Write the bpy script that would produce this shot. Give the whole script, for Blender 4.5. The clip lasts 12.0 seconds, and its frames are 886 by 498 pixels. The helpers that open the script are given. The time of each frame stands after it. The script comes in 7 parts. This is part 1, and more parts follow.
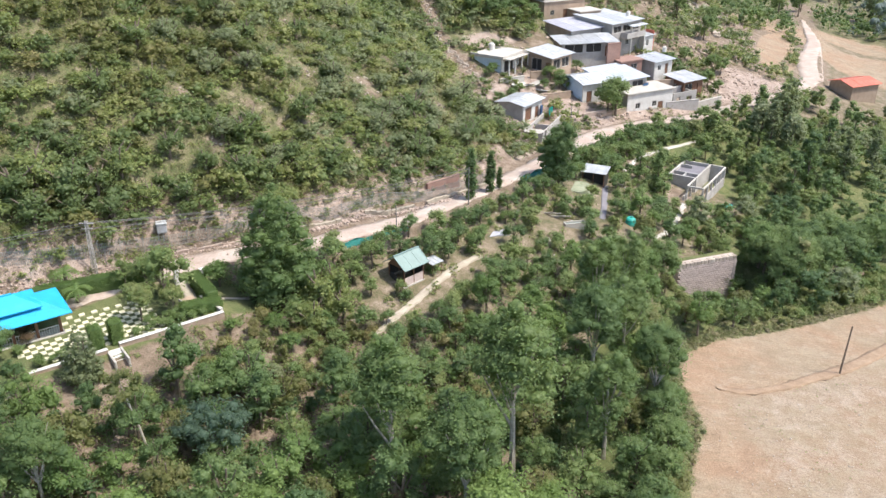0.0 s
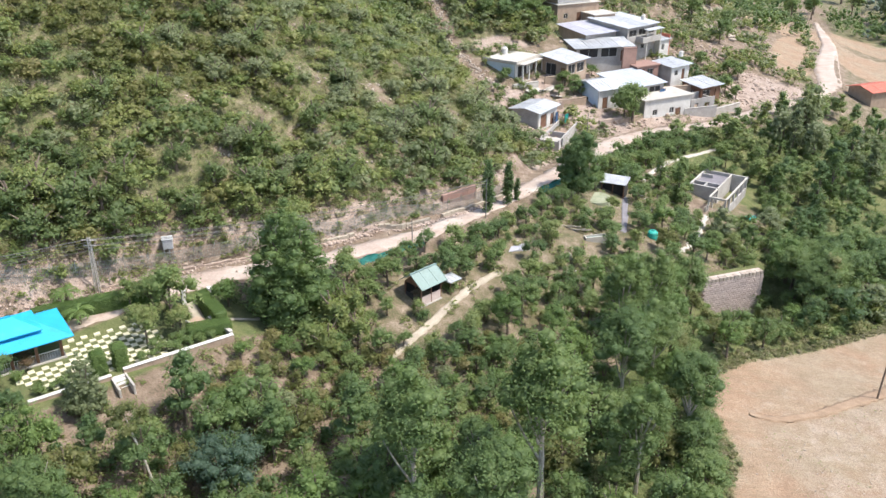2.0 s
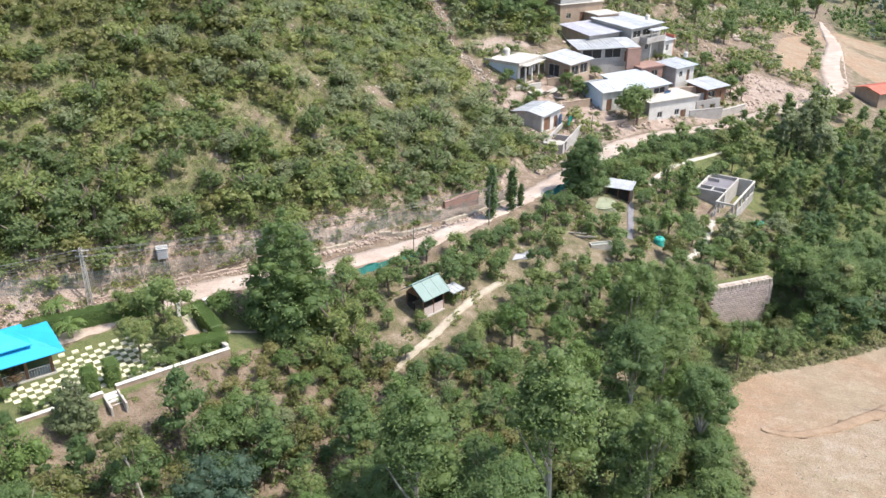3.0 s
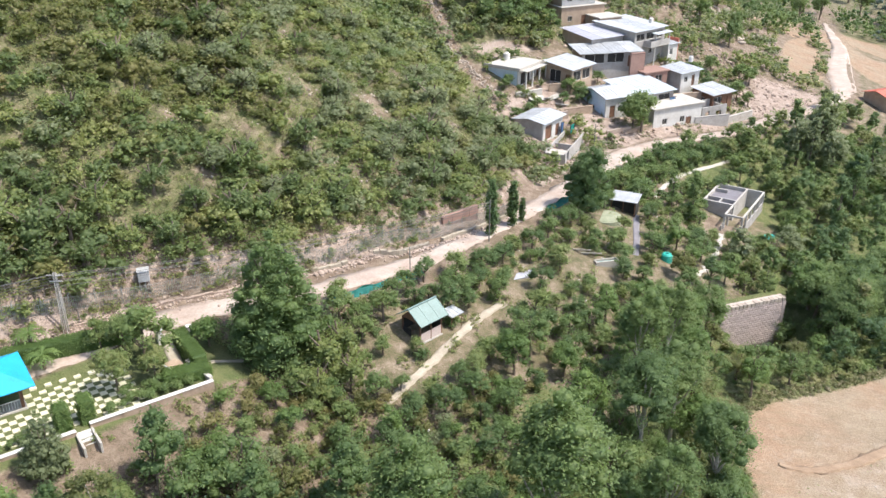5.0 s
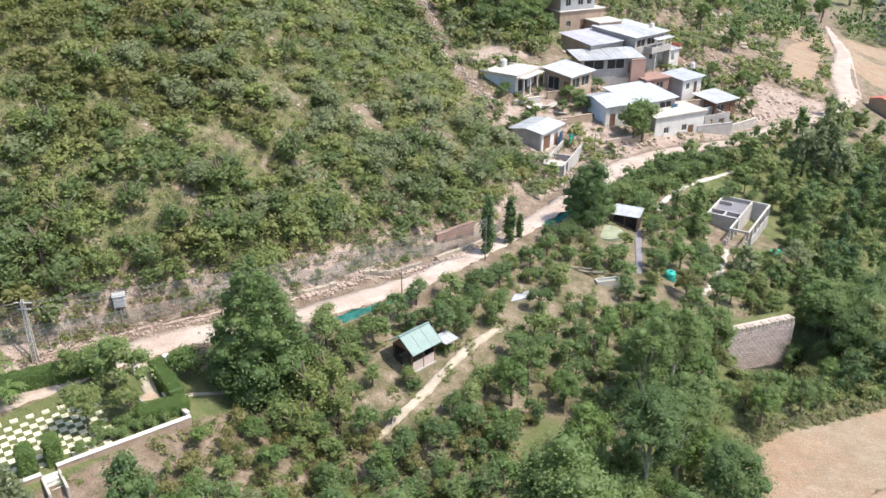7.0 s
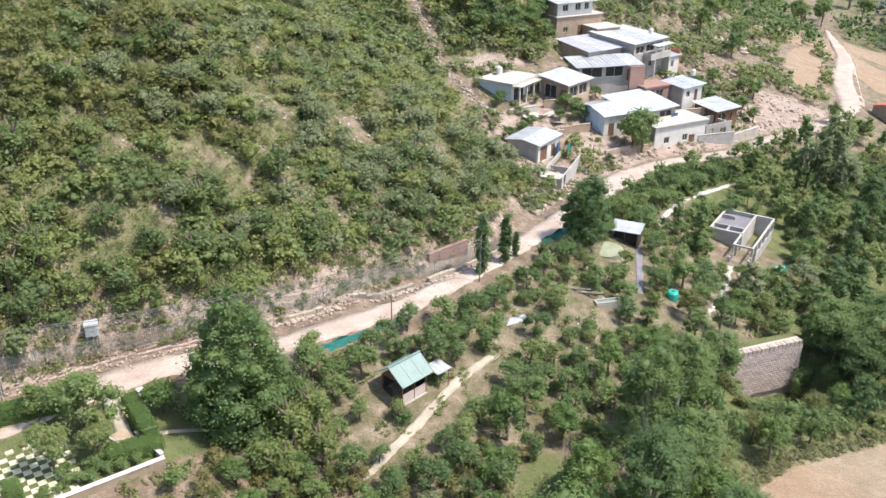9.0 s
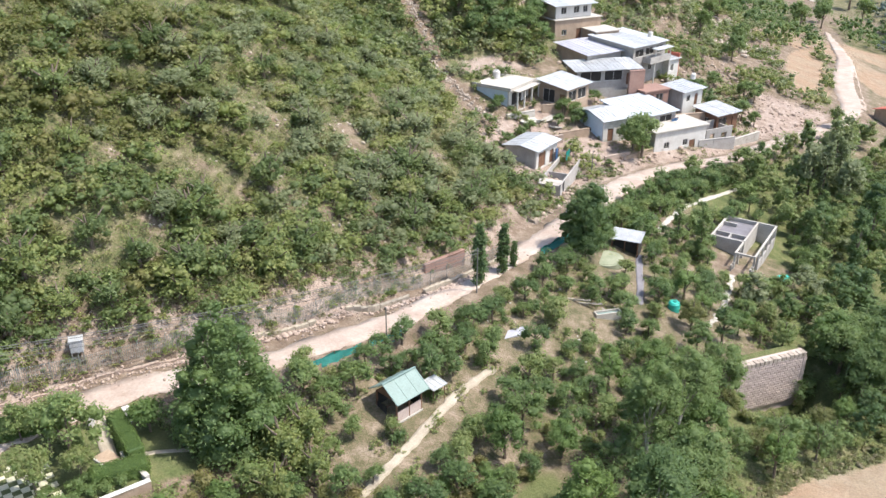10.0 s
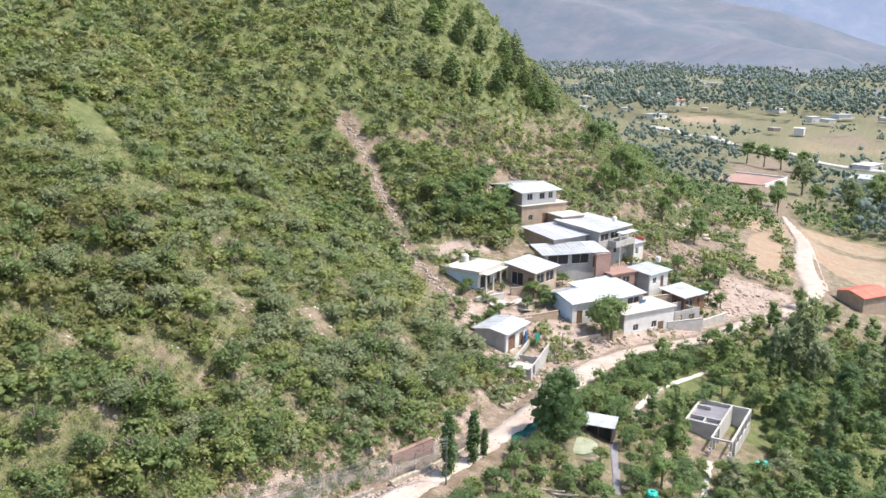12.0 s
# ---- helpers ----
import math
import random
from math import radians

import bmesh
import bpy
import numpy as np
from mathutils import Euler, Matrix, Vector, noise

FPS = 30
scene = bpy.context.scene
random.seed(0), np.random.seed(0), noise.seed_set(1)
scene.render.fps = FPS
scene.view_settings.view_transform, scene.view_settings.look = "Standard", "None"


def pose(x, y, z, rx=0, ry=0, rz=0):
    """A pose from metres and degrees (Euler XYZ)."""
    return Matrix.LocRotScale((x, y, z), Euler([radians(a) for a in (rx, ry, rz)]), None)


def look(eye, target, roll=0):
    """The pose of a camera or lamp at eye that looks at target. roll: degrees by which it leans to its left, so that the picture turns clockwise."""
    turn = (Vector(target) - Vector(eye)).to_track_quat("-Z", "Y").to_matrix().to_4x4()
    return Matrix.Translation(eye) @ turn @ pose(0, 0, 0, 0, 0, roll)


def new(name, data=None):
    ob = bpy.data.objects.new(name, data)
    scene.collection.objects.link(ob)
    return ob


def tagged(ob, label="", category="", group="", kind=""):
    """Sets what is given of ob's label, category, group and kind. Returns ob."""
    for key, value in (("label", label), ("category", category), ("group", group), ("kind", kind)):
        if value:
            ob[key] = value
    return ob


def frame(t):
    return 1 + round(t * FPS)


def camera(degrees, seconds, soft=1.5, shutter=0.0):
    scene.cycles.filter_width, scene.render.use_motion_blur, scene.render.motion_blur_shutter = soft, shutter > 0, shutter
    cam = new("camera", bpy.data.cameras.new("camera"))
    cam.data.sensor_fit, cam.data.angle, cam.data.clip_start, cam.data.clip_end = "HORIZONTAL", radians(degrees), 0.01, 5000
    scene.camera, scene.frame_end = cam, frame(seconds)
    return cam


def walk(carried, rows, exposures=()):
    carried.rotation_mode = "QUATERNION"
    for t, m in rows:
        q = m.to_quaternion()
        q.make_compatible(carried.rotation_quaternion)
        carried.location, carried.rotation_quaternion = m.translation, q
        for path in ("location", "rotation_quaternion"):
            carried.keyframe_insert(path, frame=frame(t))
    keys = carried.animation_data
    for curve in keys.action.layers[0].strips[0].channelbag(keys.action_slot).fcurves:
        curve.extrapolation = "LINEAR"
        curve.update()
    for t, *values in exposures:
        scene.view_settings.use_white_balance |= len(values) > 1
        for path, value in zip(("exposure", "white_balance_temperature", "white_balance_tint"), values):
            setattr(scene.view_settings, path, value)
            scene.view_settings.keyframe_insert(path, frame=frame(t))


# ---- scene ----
cam = camera(54.2, 12.0, soft=1.5)
METRES, EYE, TILT, LEAN, TURN = 28.0, 43.0, -25.0, 0.0, 0.0
ROWS = [
    (0.0, 0.0, 0.0, 0.0, 0.0, 0.0, -0.0),
    (0.5, -0.0238, 0.0312, 0.014, 0.01, 0.06, -0.12),
    (1.0, -0.0435, 0.069, 0.0307, 0.01, 0.05, -0.17),
    (1.5, -0.0586, 0.1112, 0.0502, 0.03, -0.0, -0.21),
    (2.0, -0.0701, 0.155, 0.0712, 0.05, -0.06, -0.19),
    (2.5, -0.0786, 0.2034, 0.094, 0.02, -0.14, -0.17),
    (3.0, -0.0825, 0.2492, 0.116, 0.01, -0.22, -0.17),
    (5.0, -0.0834, 0.4285, 0.2019, -0.14, -0.37, -0.17),
    (5.5, -0.0808, 0.4715, 0.2225, -0.19, -0.4, -0.17),
    (6.0, -0.0777, 0.514, 0.2427, -0.25, -0.41, -0.17),
    (6.5, -0.0741, 0.5555, 0.2624, -0.3, -0.41, -0.17),
    (7.0, -0.0708, 0.5936, 0.2808, -0.34, -0.4, -0.17),
    (9.0, -0.056, 0.7517, 0.3596, -0.6, -0.39, -0.12),
    (9.5, -0.0522, 0.791, 0.3787, -0.66, -0.39, -0.1),
    (10.0, -0.0484, 0.8301, 0.3982, -0.73, -0.37, -0.09),
    (10.5, -0.043, 0.8599, 0.4128, -1.96, 0.01, 0.43),
    (11.0, -0.0387, 0.8728, 0.4184, -2.09, 0.17, 0.52),
    (11.5, -0.0349, 0.8752, 0.4196, -2.29, 2.43, 0.48),
    (12.0, -0.0304, 0.8761, 0.4262, -2.52, 11.43, 0.39),
]
walk(cam, [(t, pose(0, 0, EYE, TILT, LEAN, TURN) @ pose(METRES * x, METRES * y, METRES * z, 90 + pitch, roll, yaw)) for t, x, y, z, yaw, pitch, roll in ROWS], exposures=[(0.0, 0.90), (4.0, 0.93), (11.0, 0.95), (12.0, 1.04)])

# ---- light and sky ----
SUN_AZ, SUN_EL = 102.0, 61.0      # compass degrees from +y towards +x, and height
world = bpy.data.worlds.new("sky")
scene.world = world
world.use_nodes = True
wn = world.node_tree
sky = wn.nodes.new("ShaderNodeTexSky")
sky.sky_type, sky.sun_disc = "NISHITA", False
sky.sun_elevation, sky.sun_rotation = radians(SUN_EL), radians(SUN_AZ)
sky.dust_density = 2.0
wn.links.new(sky.outputs[0], wn.nodes["Background"].inputs[0])
wn.nodes["Background"].inputs[1].default_value = 0.15
sun_data = bpy.data.lights.new("sun", "SUN")
sun_data.energy, sun_data.angle, sun_data.color = 3.2, radians(0.6), (1.0, 0.95, 0.87)
sun = new("sun", sun_data)
sa, se = radians(SUN_AZ), radians(SUN_EL)
sun.matrix_world = look((math.sin(sa) * math.cos(se) * 300, math.cos(sa) * math.cos(se) * 300, math.sin(se) * 300), (0, 0, 0))

# ---- ground shape ----
# u runs along the valley road, v across it towards the hill
EU, EV = (0.669, 0.743), (-0.743, 0.669)
RU = (-60, 3, 30, 39, 46, 51, 57.5, 64.6, 72.7, 86, 99.7, 106, 118, 126, 133, 140, 151.5, 166, 191, 207, 224, 256, 294, 400)
RV = (86, 83.4, 80.6, 79.6, 78.6, 76.4, 72.9, 71.7, 70.6, 71.3, 72.7, 74, 76.2, 77.6, 77.4, 76.4, 72, 70.6, 67, 70, 77.2, 88, 106, 160)
RZ = (1.5, 1.2, 1, 1, 1, 1, 0.9, 0.6, 0.1, -0.5, -1.2, -1.6, -2.4, -2.9, -3.3, -3.7, -4.2, -4.9, -6, -6.5, -7, -8, -9, -11)


def ease(x):
    x = np.clip(x, 0.0, 1.0)
    return x * x * (3 - 2 * x)


def uv_of(x, y):
    return EU[0] * x + EU[1] * y, EV[0] * x + EV[1] * y


def xy_of(u, v):
    k = EU[0] * EV[1] - EU[1] * EV[0]
    return (u * EV[1] - v * EU[1]) / k, (v * EU[0] - u * EV[0]) / k


def off_road(x, y):
    u, v = uv_of(x, y)
    return u, v - np.interp(u, RU, RV)


def ripple(x, y):
    return (np.sin(x * 0.31 + 1.7 * np.sin(y * 0.17)) + np.sin(y * 0.27 + 1.3 * np.sin(x * 0.21 + 2.0)) +
            0.5 * np.sin(x * 0.83 + y * 0.61) + 0.5 * np.sin(y * 0.95 - x * 0.47 + 1.0))


def ground(x, y):
    x, y = np.asarray(x, float), np.asarray(y, float)
    u, d = off_road(x, y)
    zr = np.interp(u, RU, RZ)
    # the hill: a cut bank at the road, then the slope
    bank = np.interp(u, (45, 62, 90, 112, 150, 200), (3.0, 1.9, 1.9, 1.2, 0.8, 0.5))
    k = np.interp(u, (45, 62, 85, 100, 118, 150, 200), (0.85, 0.6, 0.52, 0.45, 0.21, 0.23, 0.2))
    q = np.interp(u, (90, 122, 160, 240), (0.0, 0.0032, 0.0045, 0.0048))
    dh = d - np.interp(u, (100, 109, 122, 134), (0.0, 3.6, 3.6, 0.0))
    e = np.maximum(dh - 5.0, 0.0)
    h = bank * ease((dh - 2.6) / 3.4) + k * e + q * e * e
    h = 150.0 * np.tanh(h / 150.0) * (1.0 - 0.97 * ease((u - 235.0) / 90.0))
    h = h + ease((d - 8) / 25) * ripple(x * 0.6, y * 0.6) * 0.5
    # the valley side: falling to the fields, a level garden at one end
    D = -d
    slope = 0.6 * ease((D - 2.0) / 2.0) + 0.29 * np.maximum(D - 3.0, 0.0)
    garden = np.interp(D, (2.2, 4.0, 10.6, 11.4, 36.0, 60.0), (0.0, 0.75, 0.85, 1.2, 8.4, 9.5))
    g = 1.0 - ease((u - 42.0) / 7.0)
    low = zr - (g * garden + (1 - g) * slope) + ease((D - 6) / 12) * ripple(x, y) * 0.12
    floor = np.interp(u, (40, 68, 77, 95, 130), (-7.5, -8.2, -9.3, -10.9, -13.0)) + ripple(x * 0.5, y * 0.5) * 0.06
    low = floor + 1.2 * np.log1p(np.exp(np.clip((low - floor) / 1.2, -30, 30)))
    # below the retaining wall
    wx, wy = (x - 36.0) * 0.929 + (y - 105.75) * 0.37, -(x - 36.0) * 0.37 + (y - 105.75) * 0.929
    pit = ease((-wy + 1.1) / 0.5) * (1 - ease((-wy - 2.5) / 8.0)) * (1 - ease((np.abs(wx) - 4.4) / 5.0))
    low = low - pit * np.maximum(low + 15.0, 0.0)
    return np.where(d > 0, zr + h, low)
# ---- end of ground shape ----


def gz(x, y):
    return float(ground(x, y))


# ---- materials ----
def material(name, rough=0.8, metal=0.0):
    m = bpy.data.materials.new(name)
    m.use_nodes = True
    b = m.node_tree.nodes["Principled BSDF"]
    b.inputs["Roughness"].default_value, b.inputs["Metallic"].default_value = rough, metal
    return m, m.node_tree, b


def node(nt, kind, **values):
    n = nt.nodes.new(kind)
    for key, value in values.items():
        n.inputs[key].default_value = value
    return n


def noise_of(nt, scale, detail=4.0, rough=0.6, coords="Object"):
    tc = nt.nodes.new("ShaderNodeTexCoord")
    n = node(nt, "ShaderNodeTexNoise", Scale=scale, Detail=detail, Roughness=rough)
    nt.links.new(tc.outputs[coords], n.inputs["Vector"])
    return n.outputs["Fac"]


def ramp(nt, fac, *stops):
    r = nt.nodes.new("ShaderNodeValToRGB")
    while len(r.color_ramp.elements) < len(stops):
        r.color_ramp.elements.new(0.5)
    for el, (pos, col) in zip(r.color_ramp.elements, stops):
        el.position, el.color = pos, (*col, 1) if len(col) == 3 else col
    nt.links.new(fac, r.inputs["Fac"])
    return r.outputs["Color"]


def mix(nt, fac, a, b, mode="MIX"):
    n = nt.nodes.new("ShaderNodeMix")
    n.data_type, n.blend_type = "RGBA", mode
    for sock, val in ((n.inputs["Factor"], fac), (n.inputs[6], a), (n.inputs[7], b)):
        if isinstance(val, bpy.types.NodeSocket):
            nt.links.new(val, sock)
        elif isinstance(val, tuple):
            sock.default_value = (*val, 1)
        else:
            sock.default_value = val
    return n.outputs[2]


def math_of(nt, op, a, b=0.0, c=0.0):
    n = nt.nodes.new("ShaderNodeMath")
    n.operation = op
    for sock, val in zip(n.inputs, (a, b, c)):
        if isinstance(val, bpy.types.NodeSocket):
            nt.links.new(val, sock)
        else:
            sock.default_value = val
    return n.outputs[0]


def bump(nt, b, height, strength=0.4, distance=0.05):
    n = node(nt, "ShaderNodeBump", Strength=strength, Distance=distance)
    nt.links.new(height, n.inputs["Height"])
    nt.links.new(n.outputs[0], b.inputs["Normal"])


def attribute(nt, name):
    n = nt.nodes.new("ShaderNodeAttribute")
    n.attribute_name = name
    return n.outputs["Fac"]


def worn(name, base, dark, light, scale=1.2, fine=14.0, rough=0.85, metal=0.0, relief=0.3, per_object=0.0, coords="Object"):
    """A weathered surface: two scales of variation in colour, and fine relief."""
    m, nt, b = material(name, rough, metal)
    big, small = noise_of(nt, scale, 5, 0.65, coords), noise_of(nt, fine, 3, 0.6, coords)
    col = ramp(nt, big, (0.3, dark), (0.52, base), (0.72, light))
    col = mix(nt, 0.35, col, ramp(nt, small, (0.3, tuple(c * 0.6 for c in base)), (0.7, tuple(min(1, c * 1.3) for c in base))))
    if per_object:
        oi = nt.nodes.new("ShaderNodeObjectInfo")
        hsv = nt.nodes.new("ShaderNodeHueSaturation")
        nt.links.new(col, hsv.inputs["Color"])
        nt.links.new(math_of(nt, "MULTIPLY_ADD", oi.outputs["Random"], 2 * per_object, 1 - per_object), hsv.inputs["Value"])
        col = hsv.outputs[0]
    nt.links.new(col, b.inputs["Base Color"])
    bump(nt, b, small, relief, 0.04)
    return m


def foliage(name, *stops, shine=0.5, vary=0.2, drift=0.0):
    """Leaves: colour from each plant's own tint, each leaf's chance and a coarse drift over the place."""
    m, nt, b = material(name, shine)
    geo, oi = nt.nodes.new("ShaderNodeNewGeometry"), nt.nodes.new("ShaderNodeObjectInfo")
    t = math_of(nt, "ADD", attribute(nt, "tint"), math_of(nt, "MULTIPLY_ADD", oi.outputs["Random"], vary, -vary / 2))
    t = math_of(nt, "ADD", t, math_of(nt, "MULTIPLY_ADD", geo.outputs["Random Per Island"], 0.34, -0.17))
    fine = noise_of(nt, 9.0, 3, 0.7)
    t = math_of(nt, "ADD", t, math_of(nt, "MULTIPLY_ADD", fine, 0.24, -0.12))
    if drift:
        t = math_of(nt, "ADD", t, math_of(nt, "MULTIPLY_ADD", noise_of(nt, 0.075, 3, 0.55), 2 * drift, -drift))
    col = ramp(nt, t, *[(i / (len(stops) - 1), c) for i, c in enumerate((r_ * 0.94, g_, b_) for r_, g_, b_ in stops)])
    nt.links.new(col, b.inputs["Base Color"])
    b.inputs["Specular IOR Level"].default_value = 0.45
    bump(nt, b, fine, 0.6, 0.1)
    tr = nt.nodes.new("ShaderNodeBsdfTranslucent")
    nt.links.new(mix(nt, 0.5, col, (0.3, 0.4, 0.1)), tr.inputs["Color"])
    ms = node(nt, "ShaderNodeMixShader", Fac=0.48)
    nt.links.new(b.outputs[0], ms.inputs[1])
    nt.links.new(tr.outputs[0], ms.inputs[2])
    nt.links.new(ms.outputs[0], nt.nodes["Material Output"].inputs["Surface"])
    return m


def ground_material():
    m, nt, b = material("ground", 0.95)
    big, mid, small = noise_of(nt, 0.09, 5, 0.65), noise_of(nt, 0.55, 5, 0.7), noise_of(nt, 5.0, 4, 0.7)
    grass = ramp(nt, mid, (0.3, (0.075, 0.10, 0.033)), (0.5, (0.13, 0.15, 0.052)), (0.68, (0.205, 0.20, 0.085)))
    earth = ramp(nt, mid, (0.3, (0.13, 0.089, 0.061)), (0.5, (0.225, 0.166, 0.119)), (0.7, (0.345, 0.277, 0.212)))
    field = ramp(nt, mid, (0.3, (0.21, 0.138, 0.088)), (0.5, (0.32, 0.222, 0.148)), (0.7, (0.42, 0.325, 0.228)))
    field = mix(nt, 0.5, field, ramp(nt, big, (0.4, (0.37, 0.24, 0.155)), (0.6, (0.35, 0.295, 0.21))))
    tc = nt.nodes.new("ShaderNodeTexCoord")
    mp = nt.nodes.new("ShaderNodeMapping")
    mp.inputs["Rotation"].default_value, mp.inputs["Scale"].default_value = (0, 0, 0.55), (0.35, 2.2, 1.0)
    nt.links.new(tc.outputs["Object"], mp.inputs["Vector"])
    furrow = node(nt, "ShaderNodeTexNoise", Scale=0.7, Detail=6.0, Roughness=0.7)
    nt.links.new(mp.outputs[0], furrow.inputs["Vector"])
    field = mix(nt, ramp(nt, furrow.outputs["Fac"], (0.5, (0, 0, 0)), (0.72, (0.75, 0.75, 0.75))), field, (0.26, 0.20, 0.125))
    patchy = noise_of(nt, 0.33, 6, 0.72)
    field = mix(nt, ramp(nt, patchy, (0.55, (0, 0, 0)), (0.7, (0.6, 0.6, 0.6))), field, (0.44, 0.36, 0.28))
    yard = ramp(nt, mid, (0.3, (0.24, 0.175, 0.135)), (0.5, (0.37, 0.285, 0.235)), (0.7, (0.47, 0.39, 0.335)))
    lawn = ramp(nt, mid, (0.3, (0.09, 0.12, 0.038)), (0.7, (0.175, 0.18, 0.075)))
    pale = mix(nt, 0.55, ramp(nt, mid, (0.3, (0.24, 0.175, 0.115)), (0.5, (0.355, 0.27, 0.195)), (0.7, (0.44, 0.36, 0.28))), ramp(nt, patchy, (0.4, (0.27, 0.23, 0.14)), (0.6, (0.42, 0.345, 0.28))))
    edge = math_of(nt, "MULTIPLY_ADD", math_of(nt, "ADD", mid, small), 0.9, -0.9)

    def mask(name):
        a = math_of(nt, "ADD", attribute(nt, name), edge)
        return math_of(nt, "SMOOTH_MIN", math_of(nt, "MAXIMUM", math_of(nt, "MULTIPLY_ADD", a, 2.2, -0.6), 0.0), 1.0, 0.1)
    col = mix(nt, mask("soil"), grass, earth)
    col = mix(nt, mask("lawn"), col, lawn)
    col = mix(nt, mask("field"), col, field)
    col = mix(nt, mask("pale"), col, pale)
    col = mix(nt, mask("yard"), col, yard)
    col = mix(nt, 0.5, col, ramp(nt, small, (0.3, (0.32, 0.32, 0.32)), (0.7, (1, 1, 1))), "MULTIPLY")
    nt.links.new(col, b.inputs["Base Color"])
    bump(nt, b, math_of(nt, "ADD", mid, small), 0.6, 0.25)
    return m


GROUND = ground_material()
ROAD = worn("pale_road_dust", (0.41, 0.335, 0.285), (0.30, 0.215, 0.17), (0.50, 0.45, 0.405), 0.3, 4.0, 0.95, 0, 0.4)
HILL_LEAF = foliage("scrub_leaf", (0.135, 0.175, 0.07), (0.19, 0.23, 0.088), (0.245, 0.27, 0.092), (0.29, 0.295, 0.10), (0.315, 0.30, 0.13), (0.30, 0.26, 0.135), drift=0.62)
ORCHARD_LEAF = foliage("orchard_leaf", (0.11, 0.165, 0.066), (0.16, 0.22, 0.08), (0.205, 0.26, 0.092), (0.27, 0.29, 0.11), (0.30, 0.27, 0.13))
DARK_LEAF = foliage("dark_leaf", (0.085, 0.14, 0.06), (0.13, 0.19, 0.074), (0.175, 0.235, 0.084), (0.225, 0.27, 0.098), drift=0.25)
FRESH_LEAF = foliage("fresh_leaf", (0.105, 0.165, 0.055), (0.16, 0.23, 0.07), (0.225, 0.295, 0.09))
OLIVE_LEAF = foliage("olive_scrub_leaf", (0.125, 0.145, 0.055), (0.185, 0.185, 0.066), (0.245, 0.215, 0.082), (0.285, 0.22, 0.105), drift=0.25)
STRAW = foliage("straw_grass", (0.17, 0.18, 0.08), (0.25, 0.225, 0.115), (0.33, 0.27, 0.165), (0.36, 0.285, 0.20), drift=0.4)
PALE_LEAF = foliage("pale_leaf", (0.20, 0.222, 0.118), (0.25, 0.265, 0.143), (0.295, 0.30, 0.17), drift=0.15)
BLUE_LEAF = foliage("blue_green_leaf", (0.075, 0.12, 0.085), (0.105, 0.155, 0.105), (0.15, 0.20, 0.13))
RED_LEAF = foliage("reddish_leaf", (0.17, 0.11, 0.08), (0.24, 0.145, 0.10), (0.28, 0.18, 0.12))
# leaves paled and blued: distance haze is put into this base colour
HAZE_LEAF = foliage("haze_leaf", (0.145, 0.185, 0.185), (0.20, 0.232, 0.225), (0.255, 0.275, 0.24))
EARTH = worn("brown_earth", (0.28, 0.195, 0.13), (0.19, 0.13, 0.085), (0.36, 0.27, 0.19), 0.8, 8.0, 0.95, 0, 0.6)
BARK = worn("bark", (0.17, 0.13, 0.10), (0.09, 0.07, 0.05), (0.30, 0.26, 0.21), 2.0, 20.0)
PALE_BARK = worn("pale_bark", (0.42, 0.38, 0.32), (0.24, 0.21, 0.17), (0.55, 0.52, 0.46), 2.0, 20.0)
TIN = worn("white_tin", (0.45, 0.465, 0.485), (0.29, 0.285, 0.28), (0.55, 0.565, 0.585), 0.7, 6.0, 0.45, 0.1, 0.1, 0.13)
TIN_LILAC = worn("lilac_tin", (0.46, 0.46, 0.52), (0.36, 0.35, 0.40), (0.54, 0.54, 0.59), 0.5, 6.0, 0.45, 0.15, 0.1, 0.12)
TIN_GREY = worn("grey_tin", (0.42, 0.43, 0.44), (0.28, 0.28, 0.28), (0.58, 0.59, 0.6), 0.5, 6.0, 0.5, 0.2, 0.1, 0.15)
BLUE_ROOF = worn("sky_blue_roof_sheet", (0.02, 0.36, 0.62), (0.02, 0.30, 0.54), (0.04, 0.42, 0.68), 0.6, 8.0, 0.5, 0, 0.1)
GREEN_ROOF = worn("sea_green_roof_sheet", (0.185, 0.26, 0.24), (0.15, 0.21, 0.19), (0.22, 0.30, 0.275), 0.6, 8.0, 0.55, 0, 0.1)
SLATE = worn("slate_cement", (0.19, 0.18, 0.20), (0.13, 0.12, 0.13), (0.27, 0.26, 0.28), 0.7, 8.0)
RED_ROOF = worn("red_roof_sheet", (0.50, 0.135, 0.085), (0.38, 0.105, 0.07), (0.58, 0.22, 0.15), 0.6, 8.0, 0.6, 0, 0.1)
PLASTER = worn("grey_plaster", (0.36, 0.34, 0.32), (0.25, 0.23, 0.21), (0.46, 0.44, 0.42), 0.6, 6.0, 0.9, 0, 0.3, 0.08)
WHITEWASH = worn("whitewash", (0.58, 0.56, 0.53), (0.44, 0.40, 0.36), (0.68, 0.66, 0.64), 0.6, 6.0, 0.9, 0, 0.2, 0.05)
BLUE_WASH = worn("pale_blue_wash", (0.56, 0.66, 0.77), (0.45, 0.54, 0.65), (0.64, 0.72, 0.80), 0.6, 6.0, 0.9, 0, 0.2)
BRICK = worn("faded_brick", (0.30, 0.185, 0.15), (0.22, 0.13, 0.105), (0.37, 0.25, 0.21), 0.05, 2.0)
MUD = worn("mud_brick", (0.36, 0.27, 0.2), (0.25, 0.18, 0.13), (0.45, 0.36, 0.28), 0.8, 8.0, 0.95, 0, 0.5, 0.1)
CONCRETE = worn("pale_concrete", (0.44, 0.41, 0.37), (0.32, 0.29, 0.25), (0.54, 0.51, 0.47), 0.7, 9.0, 0.9, 0, 0.4, 0.06)
